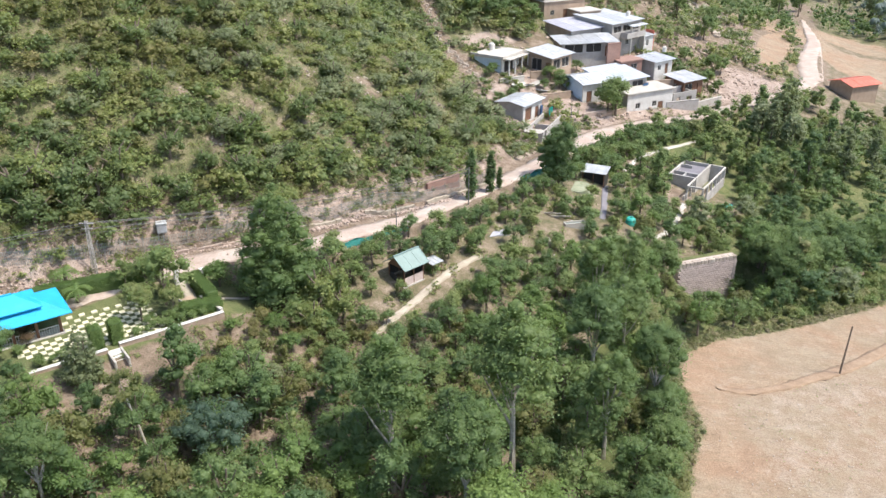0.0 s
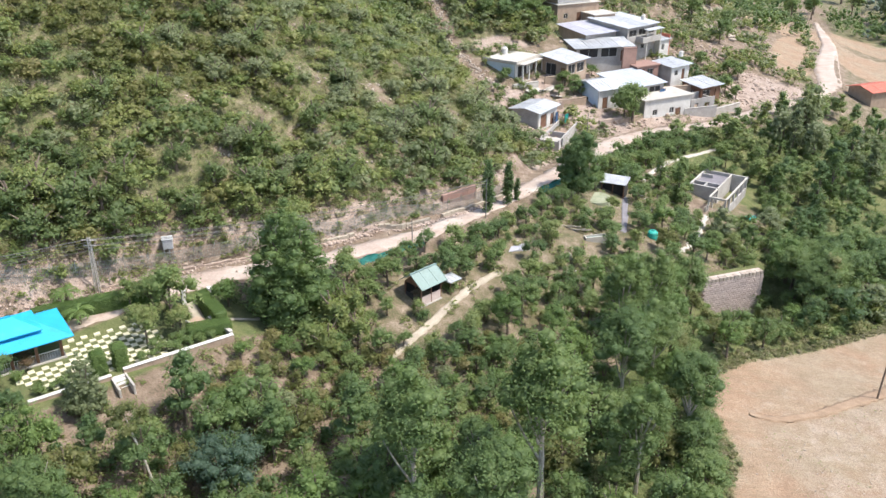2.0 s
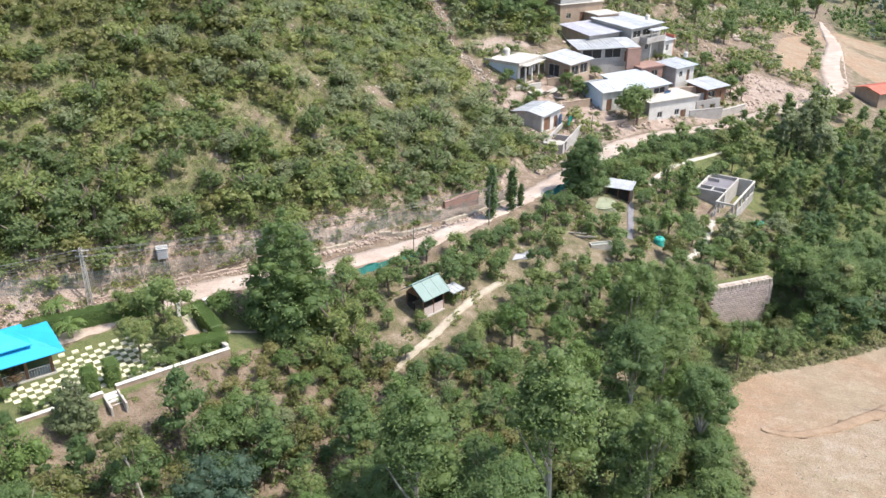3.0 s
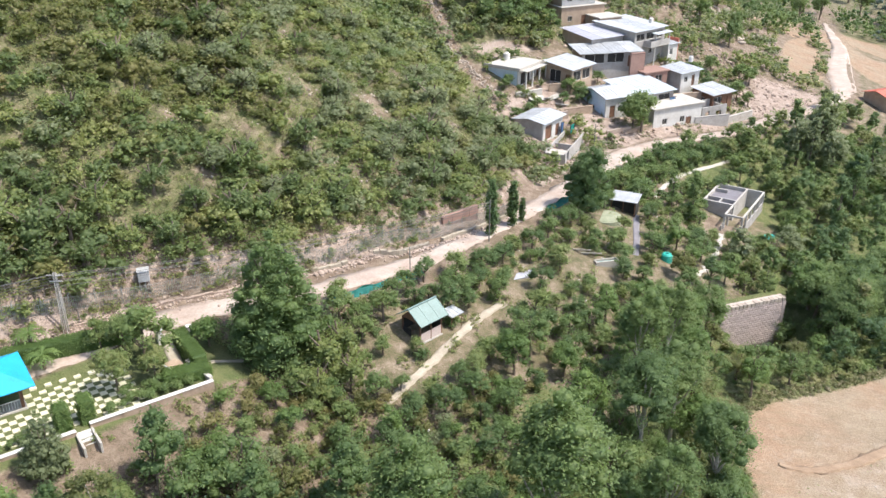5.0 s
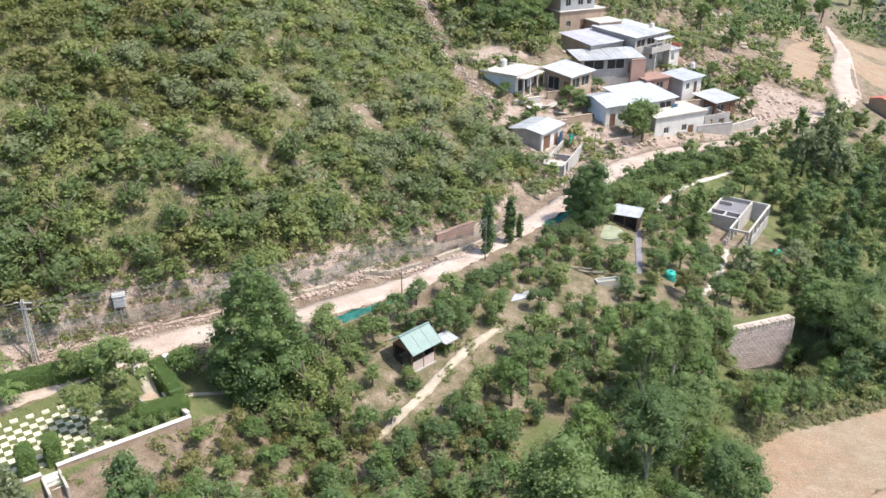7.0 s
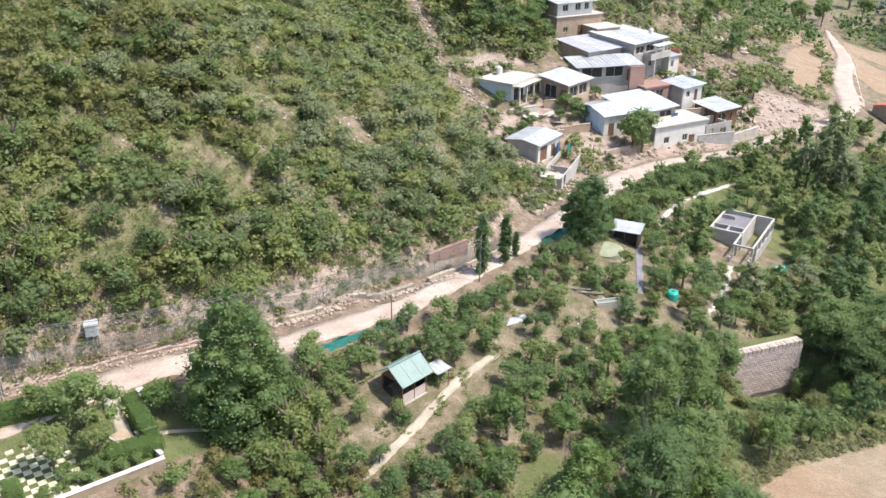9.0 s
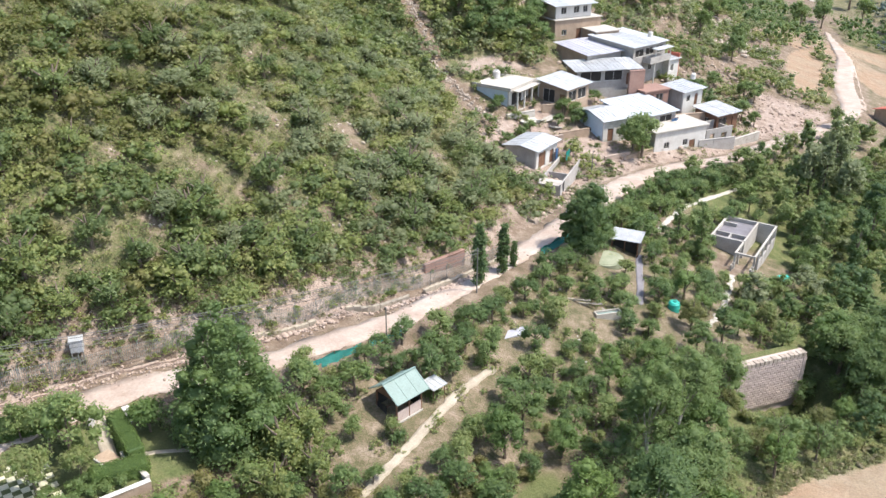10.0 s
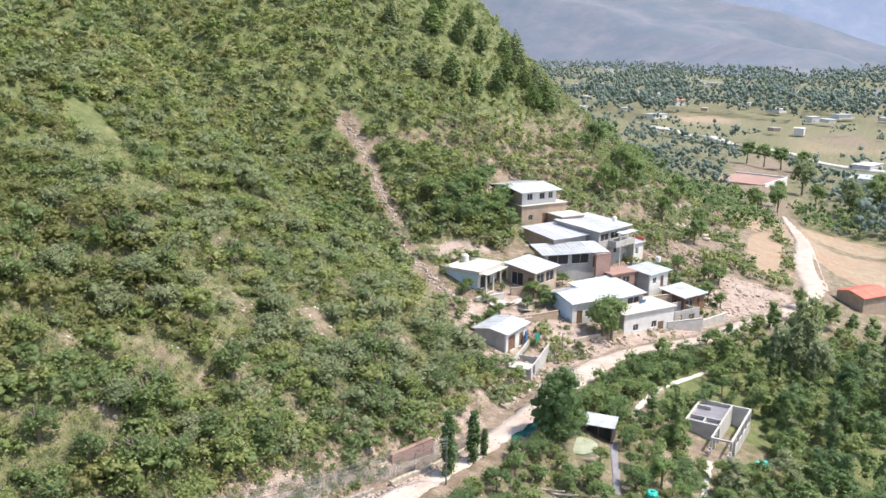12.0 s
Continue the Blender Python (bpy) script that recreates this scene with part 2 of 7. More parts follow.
STONE = worn("pinkish_stone", (0.50, 0.405, 0.365), (0.38, 0.30, 0.27), (0.58, 0.50, 0.46), 1.0, 10.0, 0.92, 0, 0.5, 0.14)
SANDY = worn("sandy_concrete", (0.38, 0.33, 0.26), (0.26, 0.22, 0.17), (0.48, 0.43, 0.35), 0.8, 7.0, 0.92, 0, 0.4)
MOSSY = worn("mossy_concrete", (0.27, 0.29, 0.20), (0.19, 0.22, 0.14), (0.36, 0.36, 0.27), 0.8, 8.0, 0.92, 0, 0.4)
TIN_BLUE = worn("bluish_tin", (0.49, 0.525, 0.57), (0.38, 0.41, 0.46), (0.56, 0.59, 0.63), 0.5, 6.0, 0.45, 0.1, 0.1, 0.08)
# near-black colour that stands in for the shade inside rooms, hut and shed
INSIDE_SHADE = worn("inside_shade", (0.035, 0.032, 0.03), (0.02, 0.02, 0.02), (0.06, 0.055, 0.05), 1.0, 8.0)
WOOD = worn("brown_wood", (0.17, 0.085, 0.05), (0.10, 0.05, 0.03), (0.25, 0.14, 0.09), 1.5, 18.0, 0.7)
WIRE = worn("dark_cable", (0.09, 0.09, 0.09), (0.06, 0.06, 0.06), (0.14, 0.14, 0.14), 3.0, 20.0, 0.6)
IRON = worn("grey_iron", (0.22, 0.22, 0.21), (0.13, 0.12, 0.11), (0.33, 0.33, 0.32), 3.0, 20.0, 0.6, 0.5)
FENCE = worn("grey_green_wire", (0.34, 0.36, 0.34), (0.24, 0.26, 0.24), (0.44, 0.45, 0.43), 3.0, 20.0, 0.7, 0.2)
NETTING = worn("teal_netting", (0.025, 0.22, 0.19), (0.02, 0.15, 0.125), (0.07, 0.30, 0.26), 1.0, 12.0, 0.8)
BLUE_CLOTH = worn("blue_cloth", (0.12, 0.25, 0.46), (0.08, 0.18, 0.36), (0.20, 0.34, 0.55), 1.0, 12.0, 0.8)
TEAL = worn("teal_plastic", (0.03, 0.42, 0.36), (0.03, 0.32, 0.28), (0.08, 0.52, 0.45), 1.0, 12.0, 0.45)
SLAB = worn("cream_slab", (0.60, 0.56, 0.40), (0.48, 0.44, 0.3), (0.68, 0.65, 0.5), 0.8, 9.0, 0.85, 0, 0.2, 0.08)
RUBBLE = worn("pinkish_rubble", (0.37, 0.29, 0.24), (0.27, 0.20, 0.16), (0.45, 0.37, 0.31), 0.8, 6.0, 0.95, 0, 0.6)
ROCK = worn("broken_rock", (0.40, 0.34, 0.285), (0.27, 0.21, 0.165), (0.50, 0.44, 0.38), 1.0, 7.0, 0.95, 0, 0.6, 0.15)


# ---- mesh helpers ----
def mesh_of(name, verts, faces, mat, tint=None, tris=None):
    """A mesh from arrays: faces all of one size (n by 3 or 4), and smooth triangles besides."""
    me = bpy.data.meshes.new(name)
    verts, faces = np.asarray(verts, np.float32), np.asarray(faces, np.int32)
    loops, starts = faces.ravel(), np.arange(0, faces.size, faces.shape[1], dtype=np.int32)
    if tris is not None:
        starts = np.concatenate([starts, faces.size + np.arange(0, tris.size, 3, dtype=np.int32)])
        loops = np.concatenate([loops, np.asarray(tris, np.int32).ravel()])
    me.vertices.add(len(verts))
    me.vertices.foreach_set("co", verts.ravel())
    me.loops.add(len(loops))
    me.loops.foreach_set("vertex_index", loops)
    me.polygons.add(len(starts))
    me.polygons.foreach_set("loop_start", starts)
    if tint is not None:
        at = me.attributes.new("tint", "FLOAT", "POINT")
        at.data.foreach_set("value", np.asarray(tint, np.float32))
    me.materials.append(mat)
    me.update(calc_edges=True)
    if tris is not None:
        me.polygons.foreach_set("use_smooth", np.arange(len(starts)) >= len(faces))
    return me


def part(name, bm, mat, parent=None, label="", m=None):
    """Links a bmesh (or a mesh) as one object under its thing."""
    if isinstance(bm, bmesh.types.BMesh):
        me = bpy.data.meshes.new(name)
        bm.to_mesh(me)
        bm.free()
        me.materials.append(mat)
    else:
        me = bm
    ob = new(name, me)
    if parent is not None:
        ob.parent = parent
    if m is not None:
        ob.matrix_basis = m
    if label:
        tagged(ob, label)
    return ob


def thing(name, m, label, category, group="", kind=""):
    e = new(name)
    e.matrix_basis = m
    e.empty_display_size = 0.3
    return tagged(e, label, category, group, kind)


def add_box(bm, x0, x1, y0, y1, z0, z1):
    vs = [bm.verts.new((x, y, z)) for x in (x0, x1) for y in (y0, y1) for z in (z0, z1)]
    for f in ((0, 1, 3, 2), (4, 6, 7, 5), (0, 4, 5, 1), (2, 3, 7, 6), (0, 2, 6, 4), (1, 5, 7, 3)):
        bm.faces.new([vs[i] for i in f])
    return vs


def box(x0, x1, y0, y1, z0, z1, bev=0.0):
    bm = bmesh.new()
    add_box(bm, x0, x1, y0, y1, z0, z1)
    if bev:
        bmesh.ops.bevel(bm, geom=bm.edges[:], offset=bev, segments=1, affect="EDGES")
    return bm


def tube(points, radii, sides=6):
    """A round, tapering limb along some points."""
    bm = bmesh.new()
    rings = []
    for i, p in enumerate(points):
        p = Vector(p)
        a = Vector(points[max(i - 1, 0)])
        b = Vector(points[min(i + 1, len(points) - 1)])
        turn = (b - a).to_track_quat("Z", "Y")
        rings.append([bm.verts.new(p + turn @ Vector((math.cos(k * math.tau / sides) * radii[i], math.sin(k * math.tau / sides) * radii[i], 0))) for k in range(sides)])
    for r0, r1 in zip(rings, rings[1:]):
        for k in range(sides):
            bm.faces.new((r0[k], r0[(k + 1) % sides], r1[(k + 1) % sides], r1[k]))
    bm.faces.new(rings[0][::-1])
    bm.faces.new(rings[-1])
    return bm


def join(*bms):
    out = bmesh.new()
    for b in bms:
        me = bpy.data.meshes.new("tmp")
        b.to_mesh(me)
        b.free()
        out.from_mesh(me)
        bpy.data.meshes.remove(me)
    return out


# ---- foliage ----
rng = np.random.default_rng(7)
ICO = bmesh.new()
bmesh.ops.create_icosphere(ICO, subdivisions=1, radius=1.0)
ICO_V = np.array([v.co[:] for v in ICO.verts])
ICO_F = np.array([[v.index for v in f.verts] for f in ICO.faces])
ICO.free()


def sphere_points(n):
    p = rng.normal(size=(n, 3))
    return p / np.linalg.norm(p, axis=1, keepdims=True)


def crown(rx, rz, clumps, leaves, clump_r, shape="round", low=-0.45, core=0.56):
    """Leaf places and the way they face: lobes of leaves over an uneven crown whose base is at z = 0, with the dense inner foliage."""
    c = sphere_points(clumps)
    c[:, 2] = np.where(c[:, 2] < low, -c[:, 2], c[:, 2])
    c *= rng.uniform(0.35, 1.0, (clumps, 1)) ** 0.5
    if shape == "cone":
        h = rng.uniform(0, 1, clumps) ** 1.35
        a = rng.uniform(0, math.tau, clumps)
        r = (1 - h) ** 0.6 * np.minimum(1, 0.75 + h * 1.8) * rng.uniform(0.62, 1.0, clumps)
        c = np.stack([np.cos(a) * r, np.sin(a) * r, h * 2 - 1], 1)
    if shape == "column":
        h = rng.uniform(0, 1, clumps)
        a = rng.uniform(0, math.tau, clumps)
        r = np.sin(np.clip(h * 0.93 + 0.07, 0, 1) * math.pi) ** 0.5 * rng.uniform(0.55, 1.0, clumps)
        c = np.stack([np.cos(a) * r, np.sin(a) * r, h * 2 - 1], 1)
    lump = 1 + 0.18 * np.sin(c[:, :1] * 3.1 + c[:, 1:2] * 2.3 + rng.uniform(0, 6))
    size = np.array([max(rx - clump_r * 0.6, 0.1), max(rx - clump_r * 0.6, 0.1), max(rz - clump_r * 0.4, 0.1)])
    centre = c * lump * size + np.array([0, 0, rz])
    rad = clump_r * rng.uniform(0.55, 1.35, clumps)
    share = rng.choice(clumps, leaves, p=rad ** 2 / (rad ** 2).sum())
    s = sphere_points(leaves)
    s[:, 2] = np.where((s[:, 2] < -0.2) & (rng.uniform(size=leaves) < 0.6), -s[:, 2], s[:, 2])
    bumpy = 1 + 0.16 * np.sin(s[:, :1] * 5 + share[:, None]) * np.sin(s[:, 1:2] * 6 + share[:, None] * 2.0)
    p = centre[share] + s * rad[share][:, None] * rng.uniform(0.45, 1.2, (leaves, 1)) * bumpy * np.array([1, 1, 0.82])
    out = (centre[share] - np.array([0, 0, rz])) / np.array([rx, rx, rz])
    n = s * 0.42 + out * 0.36 + np.array([0.15, -0.1, 0.8]) + rng.normal(size=p.shape) * 0.52
    n /= np.linalg.norm(n, axis=1, keepdims=True)
    ct = rng.normal(0, 0.05, clumps)
    t = ct[share] + rng.normal(0, 0.06, leaves)
    if not core:
        return p, n, t, np.zeros((0, 3)), np.zeros(0)
    full = np.argsort(-rad)[:max(3, int(clumps * 0.6))]
    wob = 1 + rng.normal(0, 0.16, (len(full), len(ICO_V), 1))
    inner = centre[full][:, None, :] + ICO_V[None] * wob * (rad[full] * core)[:, None, None] * np.array([1, 1, 0.78])
    return p, n, t, inner.reshape(-1, 3), np.repeat(ct[full], len(ICO_V))


def core_tris(n, start):
    return start + (ICO_F[None] + (np.arange(n) * len(ICO_V))[:, None, None]).reshape(-1, 3)


def leaf_sprays(p, n, size):
    """One small pointed leaf spray at each place."""
    k = len(p)
    a = np.cross(n, rng.normal(size=(k, 3)))
    a /= np.linalg.norm(a, axis=1, keepdims=True)
    b = np.cross(n, a)
    s = np.asarray(size).reshape(-1, 1) * rng.uniform(0.65, 1.35, (k, 1))
    bend = n * s * 0.2
    v = np.stack([p - a * s - bend, p + a * s * 0.5 + b * s * 0.68, p + a * s * 0.5 - b * s * 0.68], 1).reshape(-1, 3)
    return v, np.arange(3 * k, dtype=np.int32).reshape(-1, 3)


def crown_mesh(name, mat, leaf, tint=0.5, **kw):
    p, n, t, c, ct = crown(**kw)
    v, f = leaf_sprays(p, n, leaf)
    tris = core_tris(len(c) // len(ICO_V), len(v)) if len(c) else None
    return mesh_of(name, np.concatenate([v, c]), f, mat, np.concatenate([np.repeat(tint + t, 3), tint + ct]), tris)


def plant_stuff(name, mat, protos, places, label, category):
    """Many plants as one object. protos: what crown() gives, and the leaf size; places: rows of x, y, z, scale, height scale, tint."""
    vs, ts, cs, cts = [], [], [], []
    which = rng.integers(0, len(protos), len(places))
    for i, (p, n, t, c, ct, leaf) in enumerate(protos):
        rows = places[which == i]
        if not len(rows):
            continue
        a = rng.uniform(0, math.tau, len(rows))
        ca, sa_ = np.cos(a)[:, None], np.sin(a)[:, None]

        def turn(w):
            return np.stack([w[None, :, 0] * ca - w[None, :, 1] * sa_, w[None, :, 0] * sa_ + w[None, :, 1] * ca, np.repeat(w[None, :, 2], len(rows), 0)], 2)
        size = np.stack([rows[:, 3], rows[:, 3], rows[:, 3] * rows[:, 4]], 1)[:, None, :]
        P, N, C = turn(p) * size + rows[:, None, :3], turn(n), turn(c) * size + rows[:, None, :3]
        v, _ = leaf_sprays(P.reshape(-1, 3), N.reshape(-1, 3), np.repeat(leaf * rows[:, 3] ** 0.58, len(p)))
        vs.append(v)
        ts.append(np.repeat((t[None, :] + rows[:, 5:6]).ravel(), 3))
        cs.append(C.reshape(-1, 3))
        cts.append((ct[None, :] + rows[:, 5:6]).ravel())
    v, c = np.concatenate(vs), np.concatenate(cs)
    f = np.arange(len(v), dtype=np.int32).reshape(-1, 3)
    me = mesh_of(name, np.concatenate([v, c]), f, mat, np.concatenate(ts + cts), core_tris(len(c) // len(ICO_V), len(v)) if len(c) else None)
    return tagged(new(name, me), label, category, kind="stuff")


# ---- the ground: one sheet to the horizon ----
def spread(a, b, step, far, grow=1.22):
    mid = np.arange(a, b + step / 2, step)
    out, s = [], step
    x = 0.0
    while x < far:
        s *= grow
        x += s
        out.append(x)
    out = np.array(out)
    return np.concatenate([(a - out)[::-1], mid, b + out])


def in_field(x, y):
    """How far a place lies inside the ploughed field (positive: inside)."""
    a = x - np.interp(y, (30, 62, 68.5, 76, 82.7), (14.6, 22.1, 25.1, 25.2, 25.4))
    b = np.interp(x, (26.2, 32, 42.6, 58, 80, 120), (82.9, 87.8, 92.3, 100.5, 110, 126)) - y
    return np.minimum(a, b)


def patch(x, y, cx, cy, rx, ry, turn=0.0):
    c, s = math.cos(turn), math.sin(turn)
    px, py = (x - cx) * c + (y - cy) * s, -(x - cx) * s + (y - cy) * c
    return 1 - np.sqrt((px / rx) ** 2 + (py / ry) ** 2)


# stony openings on the hillside: u, d, radius
BARE = ((92, 41, 2.2), (72.3, 24.6, 2.2), (88, 24, 2.8), (86.9, 20.8, 2.4), (72.5, 20, 2.2), (71, 16.5, 2.2), (80.4, 16.6, 2.4), (77, 8.7, 3.2), (56.8, 15.4, 1.8), (68, 17.7, 2.0), (75.4, 13.5, 2.4), (73.3, 8.3, 3.0),
        (81, 12.0, 2.2), (78, 26, 2.0), (106, 12, 3.4), (97, 17, 2.2), (69, 30, 1.8), (58, 24, 1.4), (84, 31, 2.2), (93, 33, 2.0), (66, 22, 1.8), (101, 24, 2.0), (99, 29, 1.8), (84, 37, 1.8), (88, 14, 2.0), (63, 13, 1.6))


def gully_gap(x, y):
    """The stony gully that runs down behind the houses."""
    u, d = off_road(x, y)
    return np.abs(u - np.interp(d, (16, 38.8, 45.6, 56, 65, 75), (121, 128.6, 132.9, 137.3, 141, 144))) < 2.2 * (d < 72)


def build_ground():
    gx, gy = spread(-80, 110, 1.0, 4400), spread(36, 250, 1.0, 4400)
    X, Y = np.meshgrid(gx, gy)
    Z = ground(X, Y)
    u, d = off_road(X, Y)
    far = ease((np.hypot(X, Y) - 330) / 200)
    Z = np.where(d > 0, Z * (1 - far) + far * np.minimum(Z, -13), Z)
    Z = Z - ((u > 30) & (np.abs(d) < 1.7)) * 0.06
    nx, ny = len(gx), len(gy)
    i = np.arange(nx * ny).reshape(ny, nx)
    f = np.stack([i[:-1, :-1], i[:-1, 1:], i[1:, 1:], i[1:, :-1]], -1).reshape(-1, 4)
    me = mesh_of("ground", np.stack([X, Y, Z], -1).reshape(-1, 3), f, GROUND)
    soil = 0.42 * ease((d - 5) / 4) * (1 - 0.6 * ease((d - 40) / 20))
    for bu, bd, br in BARE:
        soil = np.maximum(soil, 0.8 * np.exp(-((u - bu) ** 2 + (d - bd) ** 2) / br ** 2))
    soil = np.maximum(soil, 0.95 * ease((d - 1.0) / 1.5) * (1 - ease((d - 6.5) / 4)) * (u < 118))
    soil = np.maximum(soil, 0.8 * ease((u - 104) / 8) * (1 - ease((u - 196) / 12)) * ease((d + 3) / 3) * (1 - ease((d - np.interp(u, (110, 150, 165, 196), (22, 24, 10, 7))) / 8)))
    soil = np.maximum(soil, 0.75 * (np.abs(d) < 4.5) * (u > 30) * (1 - (u < 46) * (d < -2.4)))
    soil = np.where(d < -4, np.maximum(soil, 0.20), soil)
    slide = ease(patch(X, Y, 66.5, 184.5, 7.0, 15.0, -0.12) * 3)
    soil = np.maximum(soil, 0.9 * slide)
    soil = np.maximum(soil, 0.85 * gully_gap(X, Y))
    field = ease(in_field(X, Y) / 1.2 + 0.5)
    field = np.maximum(field, ease(patch(X, Y, 87, 226, 6.0, 31, -0.36) * 4))
    field = np.maximum(field, ease(patch(X, Y, 118, 228, 20, 22, -0.6) * 4))
    yard = ease((u - 108) / 6) * (1 - ease((u - 190) / 8)) * ease((d - 1.5) / 2) * (1 - ease((d - np.interp(u, (110, 150, 165, 196), (18, 22, 10, 7))) / 6))
    yard = np.maximum(yard * (0.92 + 0.12 * ripple(X * 2.2, Y * 2.2)), slide * (0.75 + 0.12 * ripple(X * 1.7, Y * 1.7)))
    yard = np.maximum(yard, 0.6 * ease((d - 2.4) / 1.2) * (1 - ease((d - 6.0) / 2.5)) * (u > 25) * (u < 118) * (0.9 + 0.2 * ripple(X * 1.5, Y * 1.5)))
    yard = np.maximum(yard, 0.85 * ease(patch(X, Y, 9.0, 176.8, 7.5, 3.0, 0.3) * 3))
    soil = np.maximum(soil, 0.7 * ease(patch(X, Y, 16.0, 180.0, 9.0, 5.0, 0.5) * 3))
    plain = (u > 250) | (d < -60)
    field = np.maximum(field, plain * ease((ripple(X * 0.045, Y * 0.03) - 0.6) * 2) * ease((np.hypot(X, Y) - 200) / 60) * (1 - 0.8 * ease((np.hypot(X, Y) - 480) / 200)))
    for cx, cy, rx, ry, a in ((240, 505, 48, 42, 0.3), (236, 660, 40, 46, 0.0), (190, 930, 40, 30, 0.4), (212, 585, 30, 14, -0.5), (125, 262, 16, 12, -0.6)):
        field = np.maximum(field, (0.5 if cx == 240 else 0.8) * ease(patch(X, Y, cx, cy, rx, ry, a) * 5))
    for cx, cy, rx, ry, a in ((155, 400, 13, 26, -0.5), (140, 322, 12, 15, -0.5), (47, 261, 7, 5, 0.4), (108, 330, 8, 6, 0.4), (6, 206, 22, 2.2, 0.5), (70, 242, 8, 6, 0.9)):
        soil = np.maximum(soil, 0.95 * ease(patch(X, Y, cx, cy, rx, ry, a) * 5))
        field = np.where(patch(X, Y, cx, cy, rx, ry, a) > 0, 0.0, field)
    soil = np.maximum(soil, 0.44 * ease((np.hypot(X, Y) - 215) / 40) * ((d < 60) | (u > 300)))
    soil = np.maximum(soil, 0.78 * ease((u - 152) / 14) * (1 - ease((u - 262) / 10)) * ease((d - 4) / 4) * (1 - ease((d - 62) / 14)))
    soil = np.maximum(soil, 0.62 * ease((u - 172) / 8) * (1 - ease((u - 270) / 10)) * (d < -1) * (d > -42))
    lawn = ((d < -2.3) & (d > -11.2)) * (1 - ease((u - 45) / 4)) * 0.9
    lawn = np.maximum(lawn, 0.9 * ease(patch(X, Y, 7.4, 80.2, 2.4, 5.0, -0.4) * 3))
    soil = np.where((d < -11.6) & (u < 52), np.maximum(soil, 0.4 + 0.36 * ease((u - 12) / 10)), soil)
    soil = np.where((d < -4) & (d > -28) & (u > 47) & (u < 130), np.maximum(soil, 0.58), soil)
    below = np.interp(X, (29, 31.5, 36, 41, 46, 60, 90), (77.0, 76.2, 77.6, 80.4, 83.2, 93.5, 114)) - Y
    pale = 0.5 * ease(below / 1.0) * ease(in_field(X, Y) / 2.5 - 0.6) * ease((X - 27.5) / 3)
    pale = np.where(in_field(X, Y) > 0, np.maximum(pale, 0), 0.0)
    field = field * (1 - 0.28 * (in_field(X, Y) > 0) * (1 - ease(in_field(X, Y) / 1.8)))
    for name, val in (("pale", pale), ("soil", soil), ("field", field), ("lawn", lawn), ("yard", yard)):
        me.attributes.new(name, "FLOAT", "POINT").data.foreach_set("value", val.astype(np.float32).ravel())
    me.polygons.foreach_set("use_smooth", np.ones(len(f), bool))
    return tagged(new("ground", me), "dry grassy hillside, orchard slope and bare tan fields", "ground", kind="structure")


build_ground()


def ribbon(name, pts, widths, mat, lift, label, category, step=0.8, wobble=0.12, kind="structure", thick=0.25):
    """A path laid over the ground along some points (x, y), with uneven edges and real thickness."""
    pts, widths = np.array(pts, float), np.array(widths, float)
    s = np.concatenate([[0], np.cumsum(np.hypot(*np.diff(pts, axis=0).T))])
    t = np.linspace(0, s[-1], max(3, int(s[-1] / step)))
    cx, cy, w = np.interp(t, s, pts[:, 0]), np.interp(t, s, pts[:, 1]), np.interp(t, s, widths)
    for _ in range(3):
        cx[1:-1], cy[1:-1] = (cx[:-2] + 2 * cx[1:-1] + cx[2:]) / 4, (cy[:-2] + 2 * cy[1:-1] + cy[2:]) / 4
    tx, ty = np.gradient(cx), np.gradient(cy)
    k = np.hypot(tx, ty)
    nx_, ny_ = -ty / k, tx / k
    rows = []
    lanes = (-1, -1, -0.5, 0, 0.5, 1, 1)
    for j, a in enumerate(lanes):
        ww = w / 2 * a + (rng.normal(0, wobble, len(t)) if abs(a) == 1 else 0)
        x, y = cx + nx_ * ww, cy + ny_ * ww
        z = ground(x, y) + (lift if 0 < j < 6 else -thick)
        rows.append(np.stack([x, y, z], 1))
    v = np.stack(rows, 1).reshape(-1, 3)
    n = len(lanes)
    i = np.arange(len(t) * n).reshape(-1, n)
    f = np.stack([i[:-1, :-1], i[:-1, 1:], i[1:, 1:], i[1:, :-1]], -1).reshape(-1, 4)[:, ::-1]
    return tagged(new(name, mesh_of(name, v, f, mat)), label, category, kind=kind)


road_line = [xy_of(u, v) for u, v in zip(RU[1:-1], RV[1:-1])]
ribbon("road", road_line, [3.6] * 4 + [3.3, 3.0] + [2.9] * 4 + [3.2, 3.8, 4.0, 3.6, 3.2, 3.0, 3.0, 3.2, 5.0, 6.4, 3.6, 0.9], ROAD, 0.06, "pale dusty unpaved valley road along the foot of the hill", "road", 1.0, 0.22)


# ---- plants ----
def in_view_wedge(x, y):
    return (x > -0.66 * y - 6) & (x < 0.72 * y + 6)


def scatter(n, u0, u1, d0, d1, gap, keep):
    """Places with at least a gap between them, in the road's frame."""
    out, cells = [], {}
    for u, d in zip(rng.uniform(u0, u1, n), rng.uniform(d0, d1, n)):
        x, y = xy_of(u, d + float(np.interp(u, RU, RV)))
        if not keep(x, y, u, d):
            continue
        c = (int(x // gap), int(y // gap))
        if any((x - a) ** 2 + (y - b) ** 2 < gap * gap for i in (-1, 0, 1) for j in (-1, 0, 1) for a, b in cells.get((c[0] + i, c[1] + j), ())):
            continue
        cells.setdefault(c, []).append((x, y))
        out.append((x, y))
    return np.array(out)


